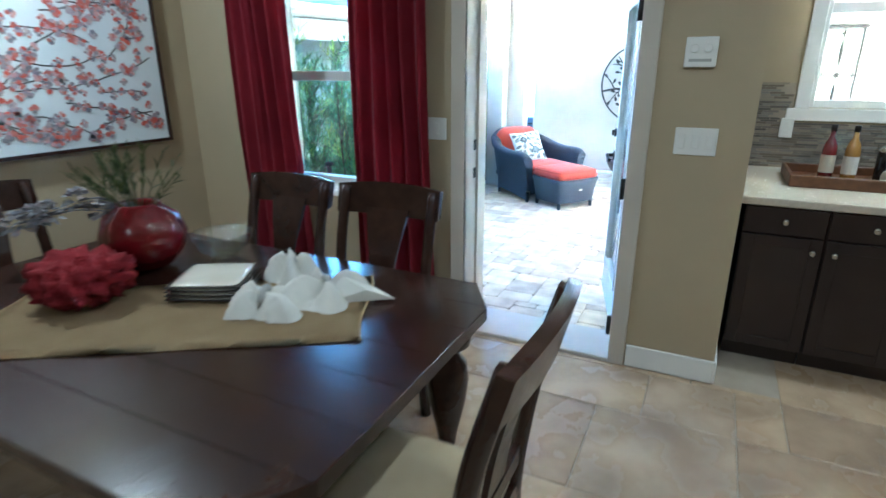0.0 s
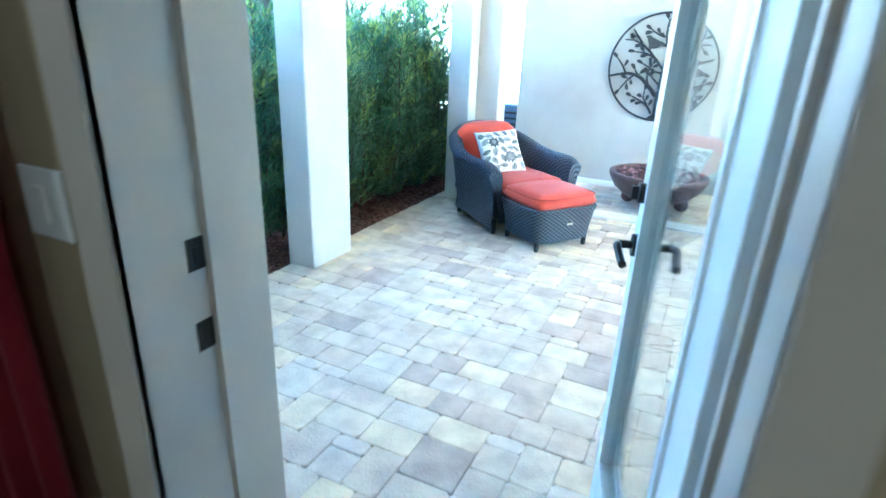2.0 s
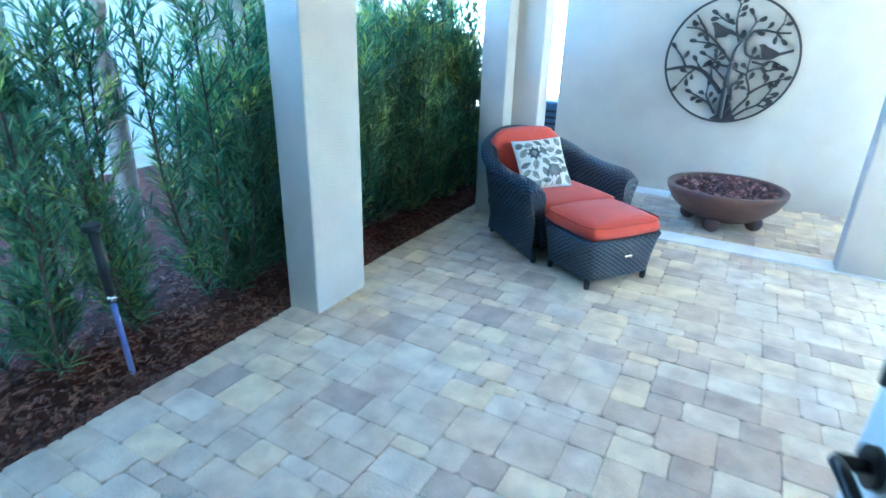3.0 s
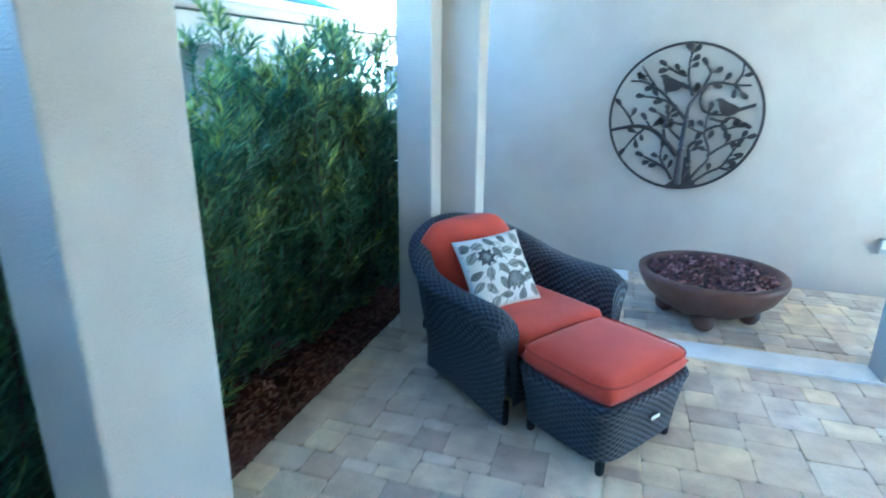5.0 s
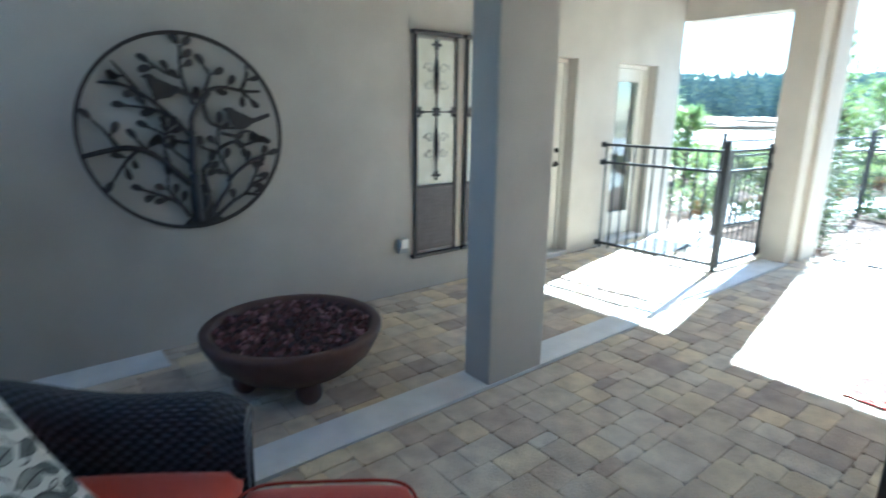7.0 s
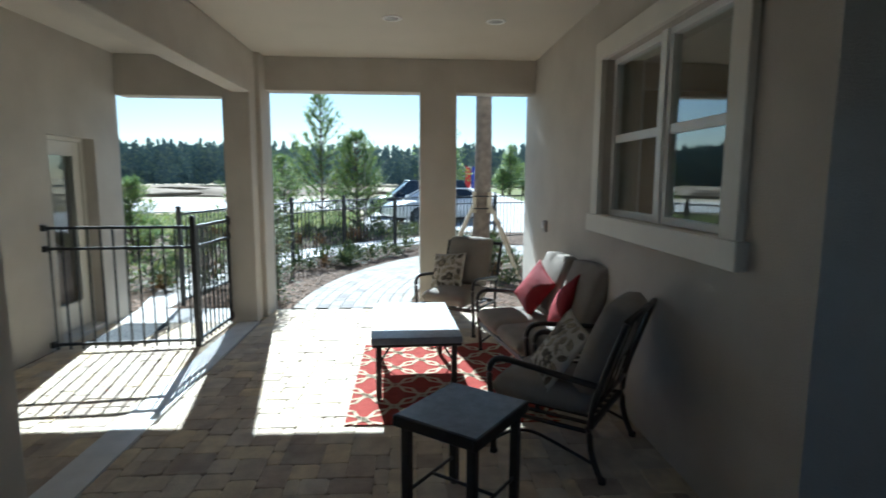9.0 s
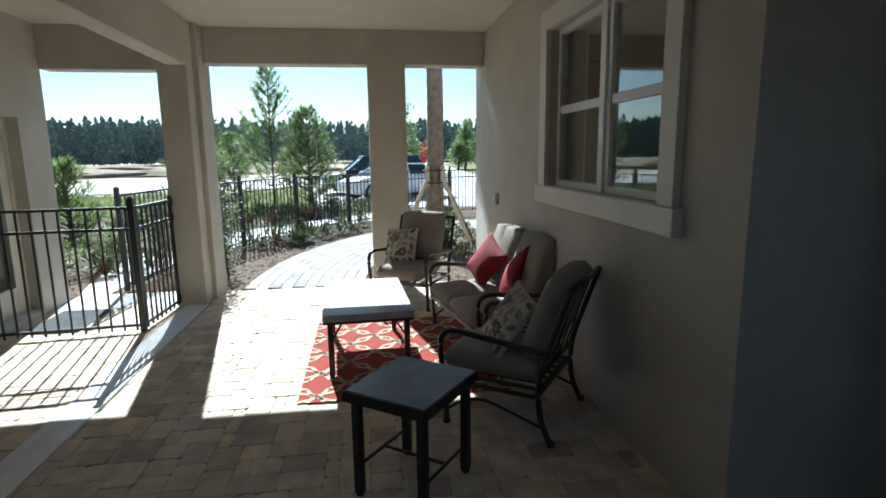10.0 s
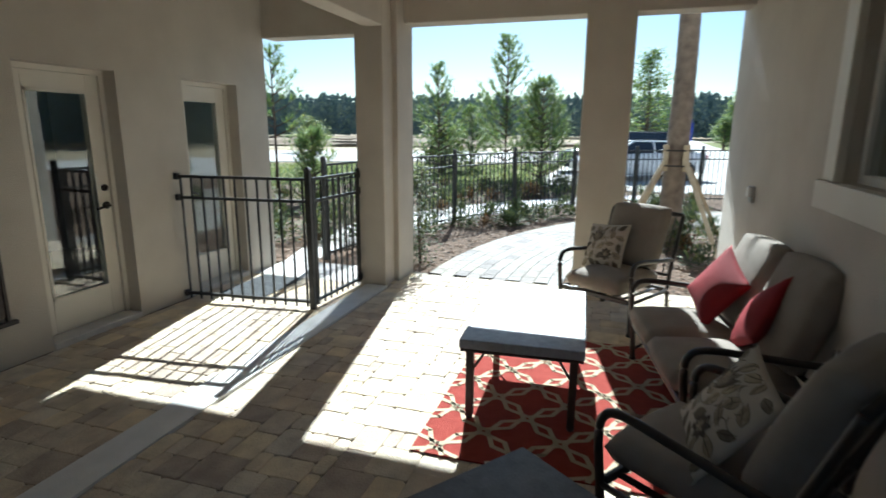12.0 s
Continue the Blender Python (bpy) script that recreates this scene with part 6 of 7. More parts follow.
# distance haze is put into the foliage colour as a paler, bluish green
M_HAZED_WOODS = material("hazed_wood_foliage", (0.2, 0.245, 0.225), 0.95, (0.15, 0.195, 0.19), 0.1, rnd="island", ramp=[(1, 1, 1), (0.7, 0.75, 0.85), (1.3, 1.25, 1.0), (0.85, 0.9, 0.95)], spec=0.1)
far_woods("far_woods", lambda r: [(radians(r.uniform(-28, 62)), r.uniform(118, 150), r.uniform(6.5, 9.2) * (0.6 if a < 300 else 1)) for a in range(2200)], "belt of green woods on the horizon, haze put into their colour")
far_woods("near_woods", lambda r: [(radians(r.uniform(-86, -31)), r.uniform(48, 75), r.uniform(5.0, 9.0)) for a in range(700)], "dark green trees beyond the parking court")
M_DIRT = material("brown_dirt_mound", (0.24, 0.17, 0.1), 0.95, (0.16, 0.11, 0.06), 1.0, 0.5, 8)
rnd = random.Random(77)
for k in range(14):
    x, y = polar(math.cos(radians(rnd.uniform(2, 40))), math.sin(radians(rnd.uniform(6, 40))), rnd.uniform(55, 100))
    t = bmesh.new()
    bmesh.ops.create_icosphere(t, subdivisions=3, radius=1.0)
    for v in t.verts:
        n = noise.noise(v.co * 1.7 + Vector((k, 0, 0)))
        v.co = Vector((v.co.x * 4.5 * (1 + 0.4 * n), v.co.y * 8 * (1 + 0.4 * n), v.co.z * (0.55 + 0.5 * n)))
    ob = part("dirt_mound", t, M_DIRT, None, smooth=True)
    ob.location = (x, y, -0.15)
    tagged(ob, "low brown dirt mound on the bare sandy field", "dirt mound", "dirt mounds")

# ---- neighbour's house past the hedge ----
M_NEIGH = material("white_neighbour_stucco", (0.44, 0.43, 0.4), 0.9, (0.4, 0.39, 0.365), 1.2, 0.3, 120)
M_ROOF = material("grey_blue_roof", (0.16, 0.2, 0.24), 0.8, (0.12, 0.15, 0.18), 3, 0.4, 40)
nb = thing("neighbour_house", pose(-6.6, 9.5, -0.1, 0, 0, -14), "white single-storey house with a deep porch beyond the hedge", "house")
part("wall", box(box(box(bmesh.new(), (-8, -14, 0), (0, -1.6, 2.75)), (-8, -1.6, 0), (-1.6, 1.2, 2.75)), (-8, 1.2, 0), (0, 16, 2.75)), M_NEIGH, nb)
part("porch_beam", boxed((-0.3, -1.6, 2.35), (0, 1.2, 2.75)), M_NEIGH, nb)
part("fascia", boxed((0.0, -14.3, 2.78), (0.5, 16.3, 2.98), 0.02, 1), M_NEIGH, nb)
part("gutter", boxed((0.5, -14.3, 2.86), (0.6, 16.3, 2.98), 0.02, 2), M_WHITE, nb, "white gutter")
bm = bmesh.new()
v = [bm.verts.new(p) for p in ((0.6, -14.5, 2.99), (0.6, 16.5, 2.99), (-4, 12.0, 4.9), (-4, -10.0, 4.9), (-8.6, -14.5, 2.99), (-8.6, 16.5, 2.99))]
for f in ((0, 1, 2, 3), (3, 2, 5, 4), (0, 3, 4), (1, 5, 2), (0, 4, 5, 1)):
    bm.faces.new([v[i] for i in f])
part("roof", bm, M_ROOF, nb)
for y0 in (-8.0, 5.0):
    w = part("window", boxed((-0.02, y0, 0.9), (0.012, y0 + 1.1, 2.2)), M_CARGLASS, nb)
    part("frame", box(box(boxed((-0.01, y0 - 0.08, 0.82), (0.05, y0, 2.28)), (-0.01, y0 + 1.1, 0.82), (0.05, y0 + 1.18, 2.28)), (-0.01, y0, 2.2), (0.05, y0 + 1.1, 2.28)), M_WHITE, w)
ac = thing("air_conditioner", pose(-2.3, 9.75, -0.05), "dark blue-grey outdoor air conditioner unit by the wall end", "air conditioner")
part("cabinet", boxed((-0.38, -0.38, 0), (0.38, 0.38, 0.86), 0.03, 2), M_ACBLUE := material("blue_grey_metal_cabinet", (0.07, 0.1, 0.15), 0.5), ac)
for k in range(9):
    part("louvre", boxed((-0.36, -0.395, 0.08 + 0.08 * k), (0.36, -0.38, 0.11 + 0.08 * k)), M_RUBBER, ac)


# ---- dining room ----
def dining_chair(m, label):
    """Chair: front towards local -y; slatted back with one wide splat; padded seat."""
    t = thing("dining_chair", m @ Matrix.Diagonal((1, 1, 1.045, 1)), label, "chair", "chairs round the table")
    for s in (-1, 1):
        part("front_leg", tube(bmesh.new(), [(s * 0.21, -0.21, 0), (s * 0.215, -0.215, 0.2), (s * 0.215, -0.215, 0.43)], 0.024, 4, radii=[0.02, 0.027, 0.03]), M_DARKWOOD, t)
        part("back_post", tube(bmesh.new(), arc([(s * 0.2, 0.24, 0), (s * 0.205, 0.2, 0.25), (s * 0.21, 0.2, 0.45), (s * 0.215, 0.24, 0.75), (s * 0.215, 0.31, 1.0)], 5), 0.026, 6, radii=[0.026] * 21), M_DARKWOOD, t)
        part("side_rail", boxed((s * 0.21 - 0.012, -0.2, 0.36), (s * 0.21 + 0.012, 0.2, 0.43), 0.003, 1), M_DARKWOOD, t)
    part("front_rail", boxed((-0.2, -0.228, 0.36), (0.2, -0.204, 0.43), 0.003, 1), M_DARKWOOD, t)
    part("rear_rail", boxed((-0.2, 0.19, 0.36), (0.2, 0.214, 0.43), 0.003, 1), M_DARKWOOD, t)
    bm = bmesh.new()
    n = 12
    grid = []
    for k in range(n + 1):
        u = -1 + 2 * k / n
        x, bow = 0.25 * u, 0.025 * (1 - u * u)
        grid.append([(x, 0.275 + bow, 0.89), (x, 0.305 + bow, 0.90), (x, 0.335 + bow, 1.02 - 0.015 * u * u), (x, 0.30 + bow, 1.025 - 0.015 * u * u), (x, 0.275 + bow, 0.89)])
    vs = [[bm.verts.new(p) for p in g[:4]] for g in grid]
    for a, b in zip(vs, vs[1:]):
        for i in range(4):
            bm.faces.new((a[i], b[i], b[(i + 1) % 4], a[(i + 1) % 4]))
    bm.faces.new(vs[0])
    bm.faces.new(vs[-1][::-1])
    part("top_rail", bm, M_DARKWOOD, t)
    part("lower_rail", box(bmesh.new(), (-0.2, 0.195, 0.5), (0.2, 0.22, 0.55), 0.003, 1), M_DARKWOOD, t)
    bm = bmesh.new()
    shape = ((0.208, 0.54, 0.07), (0.216, 0.6, 0.062), (0.225, 0.66, 0.06), (0.24, 0.73, 0.068), (0.262, 0.81, 0.085), (0.298, 0.92, 0.105))
    rr = [[bm.verts.new(p) for p in ((-w, y - 0.008, z), (w, y - 0.008, z), (w, y + 0.008, z), (-w, y + 0.008, z))] for y, z, w in shape]
    for a, b in zip(rr, rr[1:]):
        for i in range(4):
            bm.faces.new((a[i], a[(i + 1) % 4], b[(i + 1) % 4], b[i]))
    part("splat", bm, M_DARKWOOD, t)
    part("seat_pad", cushion(bmesh.new(), 0.46, 0.44, 0.09, pose(0, -0.01, 0.455), 12, 7, 0.4), M_SEAT, t, "beige upholstered seat pad")
    return t


dining_chair(pose(0.455, 0.25, F, 0, 0, -90), "dark wooden chair with a beige seat at the table end")
dining_chair(pose(-0.2, 0.93, F, 0, 0, 2), "dark wooden chair with a beige seat before the window")
dining_chair(pose(-0.77, 0.93, F, 0, 0, -2), "dark wooden chair with a beige seat beside the curtain")
dining_chair(pose(-1.52, 0.42, F, 0, 0, 90), "dark wooden chair with a beige seat below the picture")
dt = thing("dining_table", pose(-0.58, 0.39, F), "large dark-stained wooden dining table with clipped corners", "table")
TW, TD = 0.99, 0.66
for k in range(7):
    y0, y1 = -TD + 2 * TD * k / 7, -TD + 2 * TD * (k + 1) / 7
    inset = lambda y: 0.12 * max(0.0, (abs(y) - (TD - 0.2)) / 0.2)
    b2 = bmesh.new()
    xs = [(y0, inset(y0)), (y1, inset(y1))]
    if abs(y0) < TD - 0.2 < abs(y1):
        xs.insert(1, (TD - 0.2, 0.0))
    if abs(y1) < TD - 0.2 < abs(y0):
        xs.insert(1, (-TD + 0.2, 0.0))
    ring = [(TW - i, y + (0.0005 if n == 0 else -0.0005 if n == len(xs) - 1 else 0)) for n, (y, i) in enumerate(xs)]
    ring += [(-x, y) for x, y in ring[::-1]]
    lo = [b2.verts.new((x, y, 0.715)) for x, y in ring]
    hi = [b2.verts.new((x, y, 0.757)) for x, y in ring]
    tp = [b2.verts.new((x * 0.997, y + (0.0012 if y < (y0 + y1) / 2 else -0.0012), 0.76)) for x, y in ring]
    b2.faces.new(tp)
    b2.faces.new(lo[::-1])
    for i in range(len(ring)):
        j = (i + 1) % len(ring)
        b2.faces.new((lo[i], lo[j], hi[j], hi[i]))
        b2.faces.new((hi[i], hi[j], tp[j], tp[i]))
    part("plank", b2, M_DARKWOOD, dt)
for a, b in (((-TW + 0.14, -TD + 0.1), (TW - 0.14, -TD + 0.125)), ((-TW + 0.14, TD - 0.125), (TW - 0.14, TD - 0.1)), ((-TW + 0.12, -TD + 0.13), (-TW + 0.145, TD - 0.13)), ((TW - 0.145, -TD + 0.13), (TW - 0.12, TD - 0.13))):
    part("apron", boxed((*a, 0.615), (*b, 0.714), 0.003, 1), M_DARKWOOD, dt)
for sx in (-1, 1):
    for sy in (-1, 1):
        part("turned_leg", lathe(bmesh.new(), [(0.03, 0), (0.045, 0.02), (0.045, 0.06), (0.028, 0.1), (0.04, 0.18), (0.072, 0.33), (0.082, 0.42), (0.074, 0.49), (0.042, 0.535), (0.042, 0.55), (0.085, 0.57), (0.09, 0.6), (0.07, 0.63), (0.07, 0.714)], 20, (sx * (TW - 0.17), sy * (TD - 0.16), 0)), M_DARKWOOD, dt)
ZT = F + 0.76
rn = thing("table_runner", pose(-0.5, 0.36, ZT), "straw-coloured cloth runner lying on the dining table", "table runner")
bm = bmesh.new()
g = []
for i in range(25):
    u = -0.62 + 1.24 * i / 24
    g.append([(u + 0.02 * math.sin(v * 9), v + 0.004 * math.sin(u * 14), 0.003 + 0.0015 * math.sin(u * 17 + v * 11) + 0.0015) for v in (-0.27, -0.2, -0.1, 0, 0.1, 0.2, 0.27)])
vs = [[bm.verts.new(p) for p in r] for r in g]
for a, b in zip(vs, vs[1:]):
    for i in range(6):
        bm.faces.new((a[i], b[i], b[i + 1], a[i + 1])).smooth = True
ret = bmesh.ops.solidify(bm, geom=bm.faces[:], thickness=0.0025)
ob = part("cloth", bm, M_RUNNER, rn)
ob.rotation_euler = (0, 0, radians(32))
for x in (-0.62, 0.62):
    hem = part("hem", tube(bmesh.new(), arc([(x + 0.02 * math.sin(v * 9), v, 0.006) for v in (-0.265, -0.13, 0.0, 0.13, 0.265)], 4), 0.004, 6), M_RUNNER, rn)
    hem.rotation_euler = (0, 0, radians(32))
for k in range(4):
    pl = thing("square_plate", pose(-0.55, 0.56, ZT + 0.006 + 0.016 * k, 0, 0, 24 + 1.5 * k), "square cream plate with a dark edge in a stack", "plate", "stacked plates")
    part("dish", cushion(boxed((-0.1, -0.1, 0), (0.1, 0.1, 0.006), 0.002, 1), 0.26, 0.26, 0.012, pose(0, 0, 0.010), 10, 12, 0.1), M_PLATE, pl)
    part("rim", boxed((-0.131, -0.131, 0.007), (0.131, 0.131, 0.012), 0.003, 1), M_PLATE_RIM, pl, "thin dark rim")


def napkin(x, y, turn, seed, rx, ry, high):
    """A gathered linen napkin: a crumpled sheet with deep folds running out of its ring."""
    t = thing("folded_napkin", pose(x, y, ZT + 0.006, 0, 0, turn), "white linen napkin gathered in a grey ring on the table", "napkin", "folded napkins")
    bm = bmesh.new()
    nr, na = 16, 56
    rings = []
    for i in range(nr + 1):
        f = i / nr
        row = []
        for k in range(na):
            a = 2 * math.pi * k / na
            fold = math.sin(4 * a + seed + 0.8 * math.sin(2 * a + seed)) + 0.5 * noise.noise(Vector((3 * math.cos(a), 3 * math.sin(a), seed + f)))
            rr = f * (1 + 0.22 * fold)
            lift = high * (math.sin(math.pi * min(1.0, 0.15 + f * 0.85)) ** 0.8) * (0.55 + 0.4 * fold) + 0.012 * noise.noise(Vector((9 * f * math.cos(a), 9 * f * math.sin(a), seed)))
            row.append(bm.verts.new((rx * rr * math.cos(a), ry * rr * math.sin(a), max(0.0, lift))))
        rings.append(row)
    for p, q in zip(rings, rings[1:]):
        for k in range(na):
            bm.faces.new((p[k], q[k], q[(k + 1) % na], p[(k + 1) % na])).smooth = True
    bmesh.ops.remove_doubles(bm, verts=bm.verts[:], dist=1e-5)
    part("cloth", bm, M_NAPKIN, t)
    part("ring", tube(bmesh.new(), [(0.01, 0.032 * math.cos(j * 0.52), 0.045 + 0.036 * math.sin(j * 0.52)) for j in range(12)], 0.013, 8, True), M_SILVER, t, "grey napkin ring")


rnd = random.Random(3)
napkin(-0.36, 0.76, 20, 1.0, 0.10, 0.09, 0.12)
napkin(-0.13, 0.66, 60, 2.3, 0.16, 0.11, 0.10)
napkin(-0.26, 0.50, 15, 4.1, 0.14, 0.10, 0.085)
cone = thing("napkin_point", pose(0.0, 0.70, ZT + 0.004), "pointed white napkin corner lying on the table", "napkin")
bm = bmesh.new()
v = [bm.verts.new(p) for p in ((-0.12, -0.08, 0.0), (-0.1, 0.08, 0.06), (0.1, 0.06, 0.008), (-0.08, 0.0, 0.085), (0.02, 0.0, 0.05))]
for f in ((0, 2, 4, 3), (3, 4, 2, 1), (0, 1, 2), (0, 3, 1)):
    bm.faces.new([v[i] for i in f])
part("cloth", bm, M_NAPKIN, cone)
ball = thing("red_knit_ball", pose(-0.88, 0.29, ZT + 0.004), "dark red fluffy knitted ball of cloth on the runner", "decoration")
t = bmesh.new()
bmesh.ops.create_icosphere(t, subdivisions=4, radius=0.15)
for v in t.verts:
    v.co = v.co * (1 + 0.3 * noise.noise(v.co * 38) + 0.16 * math.sin(14 * math.atan2(v.co.y, v.co.x) + 40 * v.co.z))
    v.co.z = v.co.z * 0.6 + 0.09
part("yarn", t, M_REDWOOL, ball, smooth=True)
vase = thing("red_vase", pose(-1.0, 0.62, ZT + 0.004), "round red glazed vase holding dry green sprigs", "vase")
part("pot", lathe(bmesh.new(), [(0.06, 0.0), (0.1, 0.02), (0.15, 0.08), (0.165, 0.15), (0.14, 0.22), (0.085, 0.26), (0.08, 0.275), (0.07, 0.27), (0.065, 0.25), (0.06, 0.2)], 36), M_REDGLASS, vase)
bm = bmesh.new()
for k in range(26):
    a, el = rnd.uniform(0, 6.28), rnd.uniform(0.7, 1.4)
    d = Vector((math.cos(a) * math.cos(el), math.sin(a) * math.cos(el), math.sin(el)))
    tube(bm, [Vector((0, 0, 0.2)), Vector((0, 0, 0.2)) + d * 0.3], 0.002, 4)
    for q in range(12):
        blade(bm, Vector((0, 0, 0.2)) + d * rnd.uniform(0.12, 0.3), (d + Vector((rnd.uniform(-0.7, 0.7), rnd.uniform(-0.7, 0.7), rnd.uniform(-0.2, 0.6)))).normalized(), 0.06, 0.008, 0.2, rnd)
part("greenery", bm, M_SHRUB, vase, "dry green sprigs")
M_DRIED = material("grey_blue_dried_petals", (0.4, 0.42, 0.46), 0.9, (0.26, 0.25, 0.27), 20, rnd="island", ramp=[(1, 1, 1), (1.3, 1.25, 1.2), (0.7, 0.7, 0.75), (1.1, 0.95, 0.85)])
for k in range(6):
    c = Vector((-0.06 - 0.065 * k, -0.02 - 0.05 * k + rnd.uniform(-0.04, 0.04), 0.27 - 0.02 * abs(k - 2) + rnd.uniform(-0.02, 0.02)))
    bm = tube(bmesh.new(), arc([(0, 0, 0.22), c * 0.5 + Vector((0, 0, 0.15)), c], 4), 0.003, 5)
    for _ in range(70):
        a, el = rnd.uniform(0, 6.28), rnd.uniform(-0.6, 1.5)
        d = Vector((math.cos(a) * math.cos(el), math.sin(a) * math.cos(el), math.sin(el)))
        blade(bm, c + d * 0.035, (d + Vector((rnd.uniform(-0.8, 0.8), rnd.uniform(-0.8, 0.8), rnd.uniform(-0.5, 0.5)))).normalized(), 0.032, 0.026, 0.2, rnd)
    part("flower_head", bm, M_DRIED, vase, "pale grey-blue dried flower head")
M_CLEAR = glass("clear_glass_bowl")
gb = thing("glass_bowl", pose(-0.83, 0.86, ZT + 0.004), "clear glass bowl standing on the dining table", "bowl")
part("bowl", lathe(bmesh.new(), [(0.05, 0.0), (0.055, 0.006), (0.1, 0.04), (0.125, 0.09), (0.128, 0.11), (0.122, 0.11), (0.095, 0.045), (0.05, 0.012)], 30), M_CLEAR, gb)

# picture
M_CANVAS = material("pale_canvas", (0.74, 0.78, 0.8), 0.6, (0.66, 0.71, 0.74), 3, 0.1, 120)
M_BLOSSOM = material("coral_blossom_paint", (0.55, 0.16, 0.12), 0.8, (0.4, 0.12, 0.12), 30, rnd="island", ramp=[(1, 1.1, 1.1), (0.7, 2.0, 2.6), (1.1, 0.8, 0.7), (0.5, 1.6, 2.2), (1.2, 2.4, 2.8), (0.9, 2.6, 3.4)])
M_TWIG = material("dark_twig_paint", (0.06, 0.05, 0.05), 0.8)
pic = thing("blossom_picture", pose(XL + 0.004, 0.85, 1.65), "large canvas picture of coral blossom on pale ground", "picture")
part("canvas", boxed((0, -0.93, -0.42), (0.035, 0.93, 0.55)), M_CANVAS, pic)
for a, b in (((-0.95, -0.44), (0.95, -0.42)), ((-0.95, 0.55), (0.95, 0.57)), ((-0.95, -0.42), (-0.93, 0.55)), ((0.93, -0.42), (0.95, 0.55))):
    part("frame_bar", boxed((0, a[0], a[1]), (0.05, b[0], b[1])), M_DARKWOOD, pic)
bm, bt = bmesh.new(), bmesh.new()
rnd = random.Random(19)
for k in range(34):
    y, z = rnd.uniform(-0.85, 0.8), rnd.uniform(-0.38, 0.5)
    a = rnd.uniform(-0.5, 0.6)
    for s in range(rnd.randint(6, 12)):
        y2, z2 = y + 0.07 * math.cos(a), z + 0.07 * math.sin(a)
        if abs(y2) > 0.88 or not -0.38 < z2 < 0.51:
            break
        d = Vector((0, -math.sin(a), math.cos(a))) * 0.004
        p, q = Vector((0.0365, y, z)), Vector((0.0365, y2, z2))
        bt.faces.new([bt.verts.new(c) for c in (p - d, q - d, q + d, p + d)])
        for f in range(rnd.randint(1, 4)):
            cy, cz = y2 + rnd.gauss(0, 0.035), z2 + rnd.gauss(0, 0.035)
            for w in range(4):
                b = w * 1.57 + rnd.uniform(-0.5, 0.5)
                py, pz, r = cy + 0.014 * math.cos(b), cz + 0.014 * math.sin(b), rnd.uniform(0.007, 0.016)
                if abs(py) < 0.9 and -0.4 < pz < 0.53:
                    xo = 0.037 + 0.0004 * rnd.randint(0, 8)
                    bm.faces.new([bm.verts.new((xo, py + r * math.cos(j * 1.047) * 1.2, pz + r * math.sin(j * 1.047))) for j in range(6)])
        y, z = y2, z2
        a += rnd.uniform(-0.3, 0.3)
part("twig_print", bt, M_TWIG, pic)["kind"] = "stuff"
part("blossom_print", bm, M_BLOSSOM, pic, "coral, grey and white blossoms")["kind"] = "stuff"

# curtains
def curtain(x0, x1, seed, label, lean):
    t = thing("curtain", pose(0, 0, 0), label, "curtain", "burgundy curtains")
    r = random.Random(seed)
    bm = bmesh.new()
    folds = 5
    cols = 70
    zs = [0.14, 0.5, 0.9, 1.3, 1.7, 2.1, 2.45]
    ph = [r.uniform(-0.4, 0.4) for _ in range(folds + 2)]
    grid = []
    for i in range(cols + 1):
        u = i / cols
        row = []
        for z in zs:
            k = 1 + 0.16 * (2.45 - z) / 2.3
            w = math.sin(u * folds * 2 * math.pi + ph[int(u * folds)] * 0.6 + 0.25 * math.sin(z * 2 + seed))
            row.append(bm.verts.new((x0 + (x1 - x0) * (0.5 + (u - 0.5) * k) + 0.008 * math.sin(z * 3 + u * 7) + lean * (2.45 - z) / 2.3, YI - 0.075 + 0.042 * w * (0.8 + 0.2 * math.sin(z * 1.7 + u * 9)), z)))
        grid.append(row)
    for a, b in zip(grid, grid[1:]):
        for j in range(len(zs) - 1):
            bm.faces.new((a[j], b[j], b[j + 1], a[j + 1])).smooth = True
    bmesh.ops.solidify(bm, geom=bm.faces[:], thickness=0.004)
    part("drape", bm, M_CURTAIN, t)
    for k in range(6):
        x = x0 + (x1 - x0) * (k + 0.5) / 6
        part("ring", tube(bmesh.new(), [(x, YI - 0.075 + 0.026 * math.cos(j * 0.524), 2.475 + 0.026 * math.sin(j * 0.524)) for j in range(12)], 0.004, 6, True), M_BRONZE, t)


curtain(-1.84, -1.37, 2, "burgundy curtain panel hanging beside the dining window corner", 0.09)
curtain(-0.90, -0.43, 5, "burgundy curtain panel hanging between window and patio door", 0.03)
rod = thing("curtain_rod", pose(0, 0, 0), "dark bronze curtain rod above the dining window", "curtain rod")
part("rod", tube(bmesh.new(), [(-2.0, YI - 0.075, 2.485), (-0.32, YI - 0.075, 2.485)], 0.014, 10), M_BRONZE, rod)
for x in (-2.02, -0.30):
    part("finial", lathe(bmesh.new(), [(0.006, -0.03), (0.026, -0.012), (0.03, 0.0), (0.026, 0.014), (0.006, 0.03)], 12, (x, YI - 0.075, 2.485)), M_BRONZE, rod)
for x in (-1.9, -0.40):
    part("bracket", tube(bmesh.new(), [(x, YI, 2.485), (x, YI - 0.075, 2.485)], 0.009, 8), M_BRONZE, rod)

